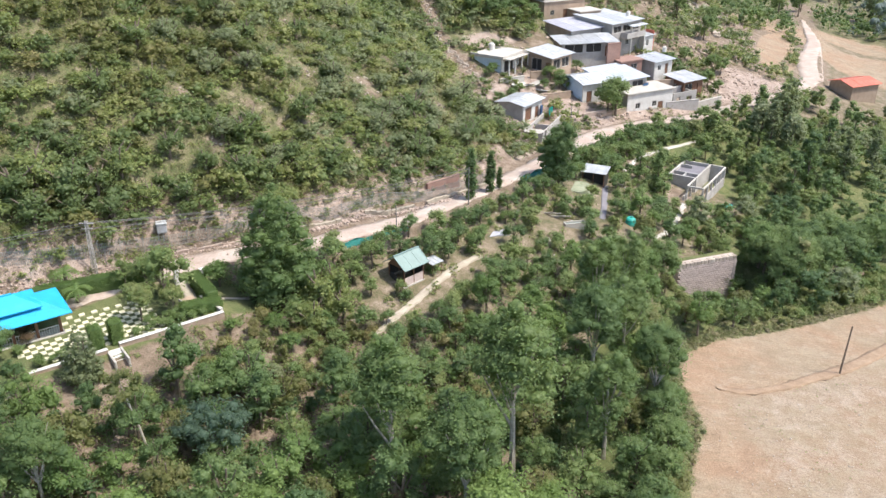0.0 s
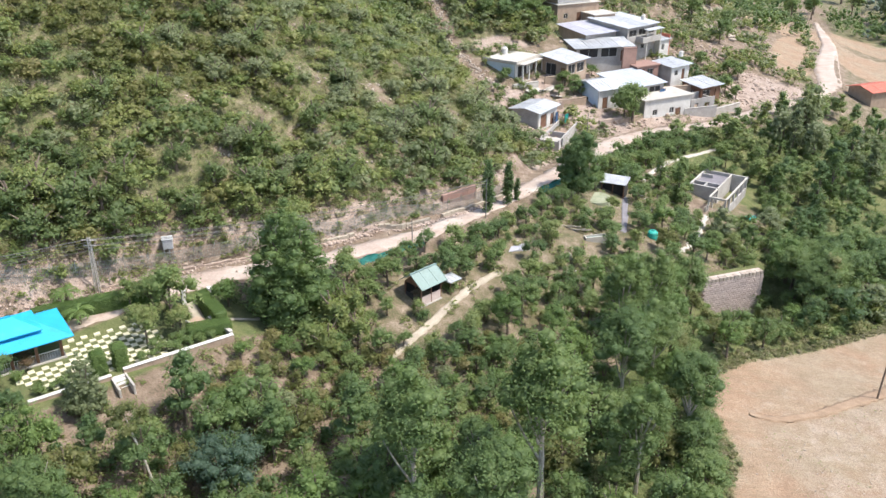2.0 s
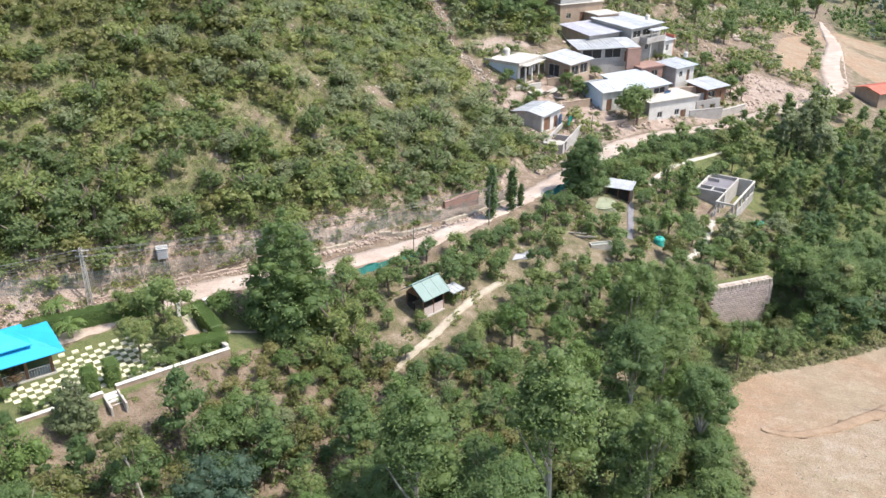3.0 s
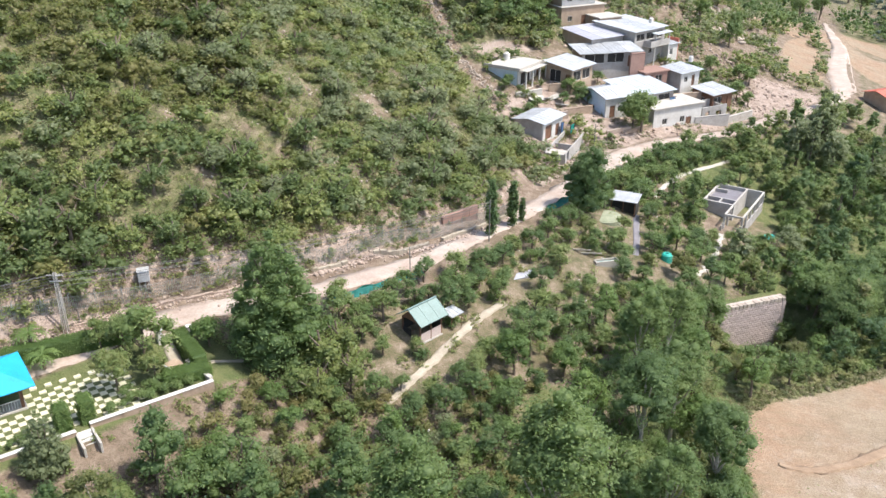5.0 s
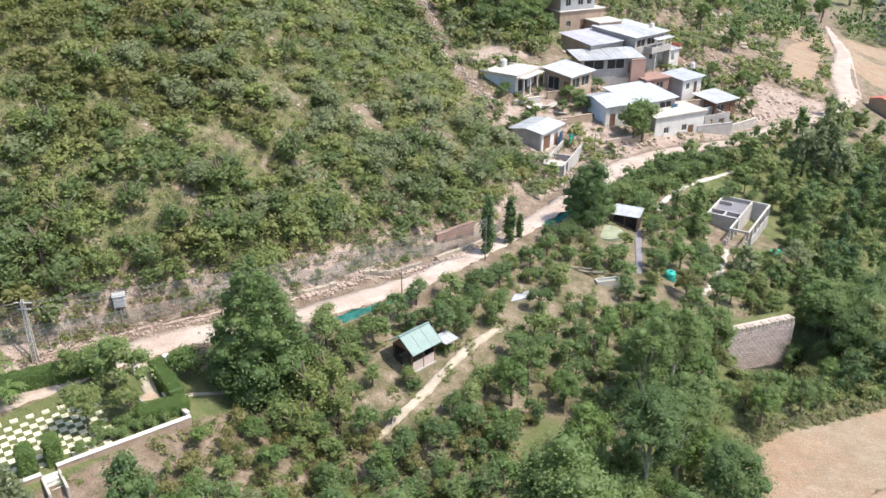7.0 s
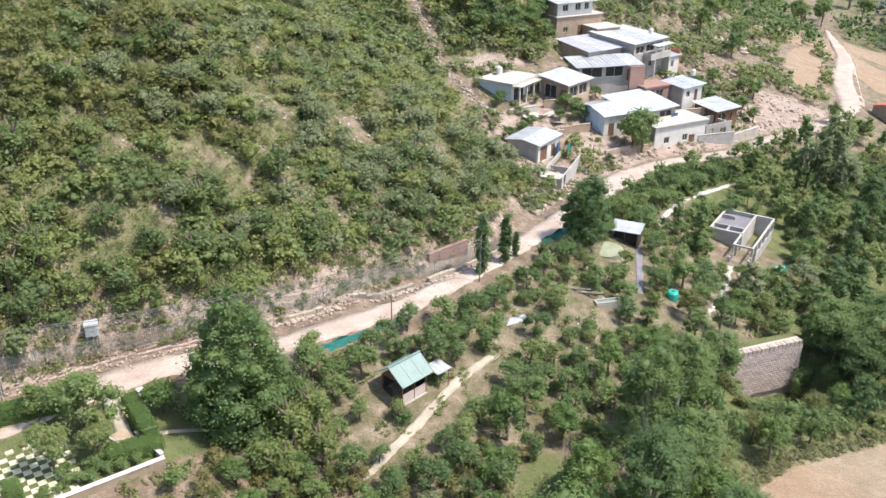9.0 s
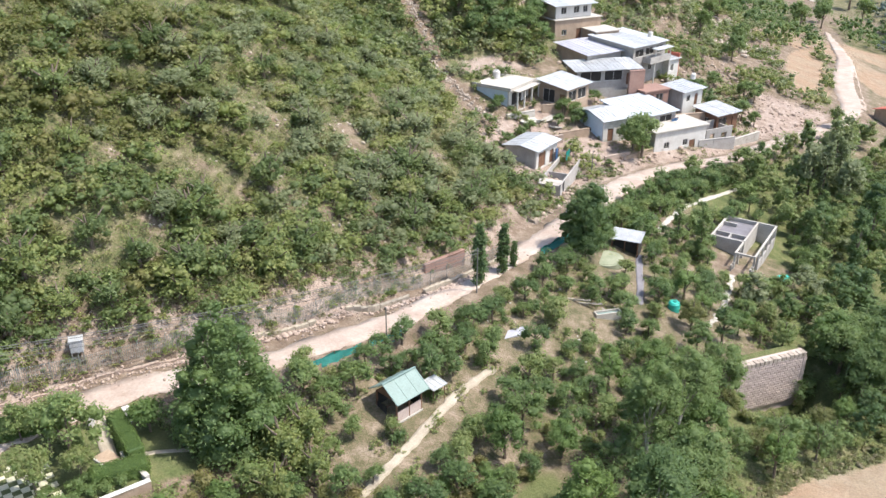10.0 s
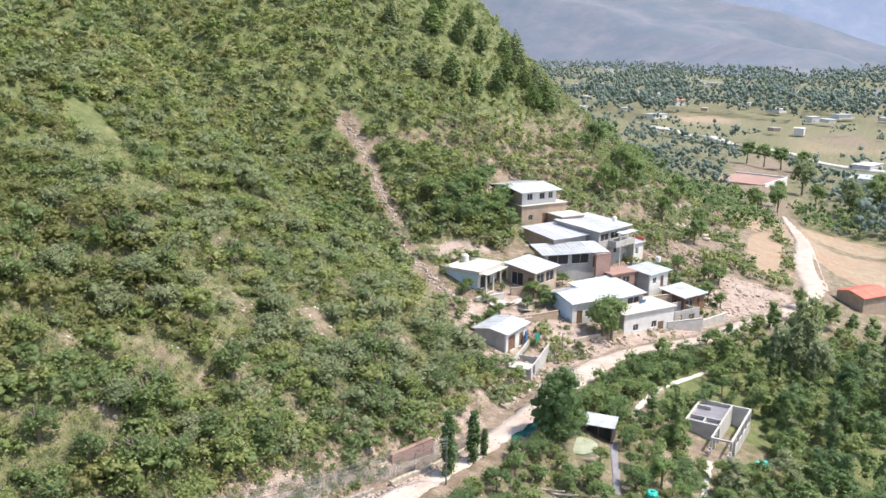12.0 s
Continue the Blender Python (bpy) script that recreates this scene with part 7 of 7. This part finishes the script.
VT = [proto(DARK_LEAF, 0.13, 3.2, 0.14, 0.4, rx=2.1, rz=1.9, clumps=30, leaves=1900, clump_r=0.66, tint=t) for t in (0.5, 0.75)]
for x, y, s in ((20.3, 164.9, 0.8), (22.5, 166.3, 0.65), (9.6, 163.4, 0.55), (47.8, 184.6, 1.0), (58.8, 188.5, 1.1), (61.4, 190.2, 0.9), (14.2, 157.6, 0.6), (32.2, 157.2, 1.75), (31.0, 158.8, 1.2), (46.6, 176.0, 0.7), (22.3, 163.8, 0.7), (19.2, 162.0, 0.55), (23.8, 164.6, 0.6), (55.6, 179.6, 0.95), (57.5, 178.0, 0.7), (26.8, 172.2, 0.6), (8.6, 162.0, 0.5), (74.7, 183.4, 0.9), (53.6, 192.0, 0.8), (49.8, 186.4, 0.7), (12.4, 156.0, 0.5), (26.2, 152.4, 0.35), (10.2, 152.0, 0.6), (17.4, 193.6, 1.2), (13.6, 195.6, 1.2), (19.4, 196.4, 1.0), (15.6, 199.4, 1.2), (10.2, 191.4, 1.1), (16.4, 187.4, 1.0), (12.8, 187.0, 1.0), (19.0, 190.2, 0.8)):
    plant("village_tree", x, y, VT, s, "rounded dark green tree between the houses", "tree", "village trees")
thin = [(trunk_mesh(3.2, 0.08, 0.05, 2, BARK, 0.3), crown_mesh("crown", DARK_LEAF, 0.16, 0.3, rx=0.6, rz=2.2, clumps=34, leaves=700, clump_r=0.36, shape="column"), 0.25)]
plant("cypress", 49.4, 180.2, thin, 1.0, "slim dark cypress beside the houses", "cypress", "cypresses")


def village_rock(n, u0, u1, d0, d1):
    u, d = rng.uniform(u0, u1, n), rng.uniform(d0, d1, n)
    x, y = xy_of(u, d + np.interp(u, RU, RV))
    return np.stack([x, y], 1)


stones("village_rubble", RUBBLE, np.concatenate([village_rock(1300, 106, 200, 2.5, 30), village_rock(200, 158, 190, 3, 16)]), 0.04, 0.3, "broken stones and rubble over the bare village slope", "stones", 0.35)
gd = rng.uniform(16, 70, 700)
gu = np.interp(gd, (16, 38.8, 45.6, 56, 65, 75), (121, 128.6, 132.9, 137.3, 141, 144)) + rng.normal(0, 0.6, 700)
gx_, gy_ = xy_of(gu, gd + np.interp(gu, RU, RV))
stones("gully_stones", ROCK, np.stack([gx_, gy_], 1), 0.08, 0.32, "pale boulders filling the dry gully", "stones", 0.3)
hs = village_rock(2600, 15, 118, 6, 42)
hu, hd_ = off_road(hs[:, 0], hs[:, 1])
hs = hs[np.max([np.exp(-((hu - a) ** 2 + (hd_ - b) ** 2) / c ** 2) for a, b, c in BARE], axis=0) > 0.25]
oc = np.concatenate([np.stack([rng.normal(66.0, 2.6, 110), rng.normal(241.5, 3.6, 110)], 1), np.stack([rng.normal(74.5, 3.0, 60), rng.normal(238.0, 5.0, 60)], 1), np.stack([rng.normal(66.5, 3.5, 50), rng.normal(226.0, 4.0, 50)], 1)])
stones("rock_outcrop", ROCK, oc, 0.2, 0.85, "pale rock outcrop on the slope beyond the houses", "rocks", 0.3)
stones("hillside_stones", ROCK, hs, 0.06, 0.28, "pale rocks showing between the hillside shrubs", "stones", 0.35)
def village_keep(x, y, u, d):
    if patch(x, y, 9.0, 176.8, 7.5, 3.0, 0.3) > 0 or gully_gap(x, y) or abs(u - 130) + d < 6 or not (ripple(x * 1.4, y * 1.4) > 0.9 or (d > 30 and (u < 172 or ripple(x * 1.15 + 2, y * 1.15) > 0.0)) or (u > 163 and d > 9 and ripple(x * 1.15 + 2, y * 1.15) > 0.8) or (u > 190 and ripple(x * 1.15 + 2, y * 1.15) > 0.7)):
        return False
    return all(patch(x, y, *q) < 0 for q in ((66.5, 184.5, 8, 15, -0.12), (86, 229, 5.5, 27, -0.38), (30, 170, 22, 16, 0.6), (22, 198, 9, 9), (30, 188, 12, 10, 0.6)))


xy = graded(9000, 108, 250, 3.5, 62, lambda n: 0.5 + 1.9 * rng.beta(1.1, 2.8, n), village_keep, 0.64)
grey_ = rng.uniform(size=len(xy)) < 0.4
plant_stuff("village_scrub", HILL_LEAF, big_scrub, plant_rows(xy[~grey_], (0.6, 1.1), TINTS, (0.3, 0.3, 0.2, 0.1, 0.07, 0.03)), "green and dry scrub over the stony slope round the houses", "shrubs")
plant_stuff("grey_village_scrub", PALE_LEAF, big_scrub, rows_for(xy[grey_], 0.0, 0.0, (0.6, 1.1), 0.3) + np.concatenate([np.zeros((grey_.sum(), 3)), xy[grey_][:, 2:3], np.zeros((grey_.sum(), 2))], 1), "grey-green scrub over the stony slope round the houses", "shrubs")
vw = village_rock(1700, 106, 196, 2.6, 26)
vw = vw[[ripple(a * 1.9 + 1, b * 1.9) > -0.3 and patch(a, b, 66.5, 184.5, 6.5, 13, -0.12) < 0 for a, b in vw]]
plant_stuff("yard_weeds", STRAW, low, rows_for(vw, 0.35, 0.95, (0.6, 1.5), 0.3, 0.25, 0.05), "dry weeds and tufts over the bare earth round the houses", "weeds")
vs_ = village_rock(130, 106, 176, 4, 24)
vs_ = vs_[[ripple(a * 1.2 + 4, b * 1.2) > 0.5 for a, b in vs_]]
plant_stuff("yard_shrubs", HILL_LEAF, scrub, rows_for(vs_, 0.5, 1.25, (0.7, 1.3), 0.2, 0.2, 0.1), "green shrubs growing between the yards", "shrubs")
stones("cliff_boulders", RUBBLE, np.concatenate([village_rock(260, 106, 119, 3.2, 13), village_rock(70, 120, 150, 3.0, 6), village_rock(70, 164, 186, 3, 17)]), 0.1, 0.5, "pinkish boulders along the broken bank above the road", "rocks", 0.3)
slope_ = village_rock(4500, 150, 255, 8, 62)
slope_ = slope_[patch(slope_[:, 0], slope_[:, 1], 87, 226, 7, 32, -0.36) < 0]
stones("slope_boulders", RUBBLE, slope_[ripple(slope_[:, 0] * 1.3 + 9, slope_[:, 1] * 1.3) > 0.4], 0.12, 0.6, "pale boulders lying on the dry slope beyond the houses", "stones", 0.35)
for x, y, s in ((60.7, 256.0, 1.5), (50.1, 226.7, 1.9), (54.0, 230.5, 1.5), (65.5, 238.0, 1.2), (67.1, 218.6, 1.3), (46.0, 240.0, 1.6), (58.0, 219.0, 1.2), (70.0, 246.0, 1.3), (62.0, 208.0, 1.1), (44.0, 216.0, 1.5)):
    plant("slope_tree", x, y, VT, s, "dark green tree standing on the dry slope", "tree", "slope trees beyond the houses", 1.25)
for x, y, s in ((12.4, 186.5, 1.3), (16.6, 190.5, 1.2), (14.6, 187.6, 1.0), (9.5, 183.5, 1.1), (19.2, 186.4, 0.9), (8.0, 188.0, 1.3), (12.0, 192.5, 1.2), (6.4, 184.2, 1.0), (3.6, 187.0, 1.2), (15.0, 184.4, 0.8)):
    plant("slope_tree", x, y, VT, s, "dark green tree on the slope beside the upper house", "tree", "slope trees beyond the houses", 1.0)
SILVER = [proto(PALE_LEAF, 0.2, 4.0, 0.2, 0.4, rx=2.4, rz=2.9, clumps=36, leaves=1500, clump_r=0.8, tint=0.5)]
for x, y, s in ((65.5, 160.7, 1.5), (63.0, 150.6, 1.2), (58.4, 153.6, 1.2)):
    plant("silver_tree", x, y, SILVER, s, "tall soft grey-green tree beside the road", "tree", "silver trees", 1.2)
for x, y, s, pr in ((149, 306, 1.9, SILVER), (124, 307, 1.5, VT), (119, 296, 1.6, VT), (144, 322, 1.8, VT), (136, 336, 1.3, VT), (147, 298, 1.7, VT), (158, 305, 1.8, SILVER), (166, 421, 2.0, VT), (172, 416, 2.2, VT), (163, 434, 2.0, VT), (178, 408, 2.1, VT), (152, 350, 2.0, SILVER), (176, 338, 2.2, VT), (168, 330, 2.0, VT), (184, 346, 2.2, VT), (114, 304, 1.4, VT), (110, 290, 1.5, VT), (164, 296, 1.9, VT), (170, 312, 2.0, SILVER), (178, 300, 2.0, VT), (187, 318, 2.2, VT)):
    plant("field_tree", x, y, pr, s, "full-grown tree standing between the far fields", "tree", "field trees", 1.15)
xy = village_rock(420, 48, 130, -27, -4)
xy = xy[[clear(a, b) for a, b in xy]]
stones("orchard_stones", WHITEWASH, xy, 0.06, 0.17, "small pale stones scattered through the orchard grass", "stones", 0.3)
fs_ = np.stack([rng.uniform(26, 60, 1100), rng.uniform(40, 100, 1100)], 1)
fs_ = fs_[(in_field(fs_[:, 0], fs_[:, 1]) > 0.5) & ((fs_[:, 1] < 72 + (fs_[:, 0] - 30) * 0.55))]
stones("field_stones", ROCK, fs_, 0.03, 0.12, "small pale stones on the ploughed field", "stones", 0.35)
eg = along([(22.2, 62), (25.0, 68.5), (25.1, 76), (25.4, 82.9), (31.4, 87.9), (42.2, 92.6), (58, 100.8)], 0.3)
tuft = [(*crown(0.45, 0.3, 5, 40, 0.22, core=0), 0.12) for _ in range(3)]
ex = np.concatenate([eg + rng.normal(0, 1.3, eg.shape) for _ in range(9)])
ex = ex[in_field(ex[:, 0], ex[:, 1]) < 0.25]
plant_stuff("field_edge_grass", STRAW, tuft, rows_for(ex, 0.3, 0.9, (0.4, 1.0), 0.5, 0.28, 0.05), "rough dry grass and weeds along the field edge", "grass")
bs = np.stack([rng.uniform(-46, 8, 7000), rng.uniform(76, 120, 7000)], 1)
bu_, bd_ = off_road(bs[:, 0], bs[:, 1])
bs = bs[(bd_ > 3.6) & (bd_ < 9.5) & (bu_ > 25) & (bu_ < 108)]
plant_stuff("bank_shrubs", HILL_LEAF, [(*crown(0.7, 0.3, 6, 46, 0.3, core=0), 0.14) for _ in range(4)], rows_for(bs[::2], 0.3, 1.1, (0.6, 1.2), 0.35, 0.3, 0.05), "dry low shrubs on the cut bank behind the fence", "shrubs")
plant_stuff("bank_grass", STRAW, low, rows_for(bs[1::2], 0.25, 0.8, (0.6, 1.4), 0.55, 0.3, 0.05), "dry straw grass over the reddish cut bank", "grass")
ws = np.stack([rng.uniform(29, 46, 150), rng.uniform(92, 104, 150)], 1)
wx_ = rng.uniform(44, 72, 260)
ws = np.concatenate([ws, np.stack([wx_, np.interp(wx_, (42.6, 58, 80), (92.3, 100.5, 110)) + 1.0 + rng.uniform(0, 7, 260)], 1)])
ws = np.concatenate([ws, (lambda q: q + rng.normal(0, 0.25, q.shape))(along([(32.4, 103.3), (36.4, 104.7), (40.9, 106.3)], 0.7))])
ws = ws[in_field(ws[:, 0], ws[:, 1]) < -0.6]
plant_stuff("ditch_shrubs", ORCHARD_LEAF, scrub, rows_for(ws, 0.4, 1.1, (0.7, 1.2), 0.6, 0.25, 0.1), "green shrubs in the ditch below the retaining wall", "shrubs")
ribbon("field_bank", [(60, 93.5), (46, 83.2), (41, 80.4), (36, 77.6), (31.5, 76.2), (29.0, 77.0)], [1.4, 1.4, 1.3, 1.1, 0.9, 0.4], EARTH, 0.16, "low brown earth bank crossing the field", "bank", 0.5, 0.12)
fw = np.stack([rng.uniform(24, 70, 3000), rng.uniform(40, 100, 3000)], 1)
fw = fw[(in_field(fw[:, 0], fw[:, 1]) > 0.4) & (fw[:, 1] < 74 + (fw[:, 0] - 30) * 0.5) & (ripple(fw[:, 0] * 1.5, fw[:, 1] * 1.5) > 0.2)]
plant_stuff("field_weeds", STRAW, tuft, rows_for(fw, 0.1, 0.3, (0.2, 0.5), 0.7, 0.3, 0.03), "sparse dry weeds on the lower field", "grass")
og = np.concatenate([village_rock(2600, 46, 135, -30, -3.5), village_rock(900, 15, 50, -30, -12)])
og = og[in_field(og[:, 0], og[:, 1]) < -1]
og = og[[clear(a, b, -0.6) for a, b in og]]
plant_stuff("orchard_weeds", ORCHARD_LEAF, [(*crown(0.55, 0.25, 4, 26, 0.26, core=0), 0.13) for _ in range(3)], rows_for(og, 0.5, 1.5, (0.6, 1.4), 0.8, 0.22, 0.05), "tall dry weeds and grass under the orchard trees", "grass")

# ---- the far valley ----
fb = thing("brick_terrace", pose(139.7, 355.7, -10.9, 0, 0, yaw_of((131.5, 347.0), (156.0, 373.0))), "flat brick-red terrace with a whitewashed edge wall", "terrace")
part("platform", box(0, 24, 0.5, 22, -3, 0.9, 0.1), BRICK, fb)
part("wall", box(-0.3, 24.3, 0, 0.45, -3, 1.6, 0.05), WHITEWASH, fb)
part("end_wall", box(24.05, 24.5, 0.5, 22, -3, 1.6, 0.05), WHITEWASH, fb)
ribbon("far_road", FAR_ROAD, [5] * 8, CONCRETE, 0.9, "pale embankment road crossing the valley floor", "road", 8.0, 0.2)
far_defs = []
for w, l, h, rf in ((9, 13, 3.4, TIN), (8, 10, 6.2, WHITEWASH), (12, 20, 4.5, TIN), (7, 9, 3.2, TIN_GREY), (14, 16, 6.5, RED_ROOF)):
    walls = join(wall_panel(l, h, 0.3, [(1 + k * 2.6, 2.2 + k * 2.6, 1.0, 2.4) for k in range(int(l / 2.6) - 1)]), box(0, l, w - 0.3, w, 0, h), box(0, 0.3, 0.3, w - 0.3, 0, h), box(l - 0.3, l, 0.3, w - 0.3, 0, h))
    wm = bpy.data.meshes.new("wall")
    walls.to_mesh(wm)
    walls.free()
    wm.materials.append(WHITEWASH if rf is not TIN_GREY else MUD)
    r = hip(-0.6, l + 0.6, -0.6, w + 0.6, h + 0.05, h + (2.6 if rf is RED_ROOF else 0.35), w * 0.4, 0.15)
    rm = bpy.data.meshes.new("roof")
    r.to_mesh(rm)
    r.free()
    rm.materials.append(rf)
    far_defs.append((wm, rm))
for x, y, i in VALLEY_HOUSES:
    t = thing("valley_house", pose(x, y, gz(x, y) - 0.5, 0, 0, random.choice((20, 35, 110, 60)) + random.uniform(-8, 8)), "pale house far off on the valley floor" if i != 4 else "large house with an orange-red hipped roof on the valley floor", "house", "valley houses")
    part("wall", far_defs[i][0], None, t, m=Matrix.Scale(0.72, 4))
    part("roof", far_defs[i][1], None, t, m=Matrix.Scale(0.72, 4))


def mountain(name, dist, profile, depth, base, haze_glow, rough_, label, seed):
    """A far range: a crest at some distance with folded slopes. profile: rows of compass degrees and crest height."""
    m, nt, b = material(name, 0.95)
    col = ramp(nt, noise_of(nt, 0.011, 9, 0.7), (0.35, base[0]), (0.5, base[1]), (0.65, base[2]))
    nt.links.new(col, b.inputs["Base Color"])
    # even bluish emission stands in for haze over the slopes
    b.inputs["Emission Color"].default_value = (*haze_glow, 1)
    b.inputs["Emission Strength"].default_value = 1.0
    az = np.radians(np.linspace(profile[0][0], profile[-1][0], 260))
    crest = np.interp(np.degrees(az), [p[0] for p in profile], [p[1] for p in profile])
    rows_ = np.linspace(0, 1, 46)
    T, A = np.meshgrid(rows_, az)
    C = np.repeat(crest[:, None], len(rows_), 1)
    deep = np.interp(np.degrees(A), [p[0] for p in depth], [p[1] for p in depth])
    R = dist - deep + deep * T
    fx_, fy_ = R * np.sin(A) * 0.011 + seed, R * np.cos(A) * 0.011
    fold = ripple(fx_, fy_) * 0.8 + ripple(fx_ * 2.7, fy_ * 2.3 + 4) * 0.35 - np.abs(ripple(fx_ * 1.3 + 2, fy_ * 0.5)) * 0.5
    Z = -14 + (C + 14) * T ** 1.25 + fold * rough_ * np.sin(np.clip(T, 0, 1) * math.pi * 0.85)
    v = np.stack([R * np.sin(A), R * np.cos(A), Z], -1).reshape(-1, 3)
    i = np.arange(T.size).reshape(T.shape)
    f = np.stack([i[:-1, :-1], i[1:, :-1], i[1:, 1:], i[:-1, 1:]], -1).reshape(-1, 4)
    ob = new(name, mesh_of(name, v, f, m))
    ob.data.polygons.foreach_set("use_smooth", np.ones(len(f), bool))
    return tagged(ob, label, "mountain", kind="structure")


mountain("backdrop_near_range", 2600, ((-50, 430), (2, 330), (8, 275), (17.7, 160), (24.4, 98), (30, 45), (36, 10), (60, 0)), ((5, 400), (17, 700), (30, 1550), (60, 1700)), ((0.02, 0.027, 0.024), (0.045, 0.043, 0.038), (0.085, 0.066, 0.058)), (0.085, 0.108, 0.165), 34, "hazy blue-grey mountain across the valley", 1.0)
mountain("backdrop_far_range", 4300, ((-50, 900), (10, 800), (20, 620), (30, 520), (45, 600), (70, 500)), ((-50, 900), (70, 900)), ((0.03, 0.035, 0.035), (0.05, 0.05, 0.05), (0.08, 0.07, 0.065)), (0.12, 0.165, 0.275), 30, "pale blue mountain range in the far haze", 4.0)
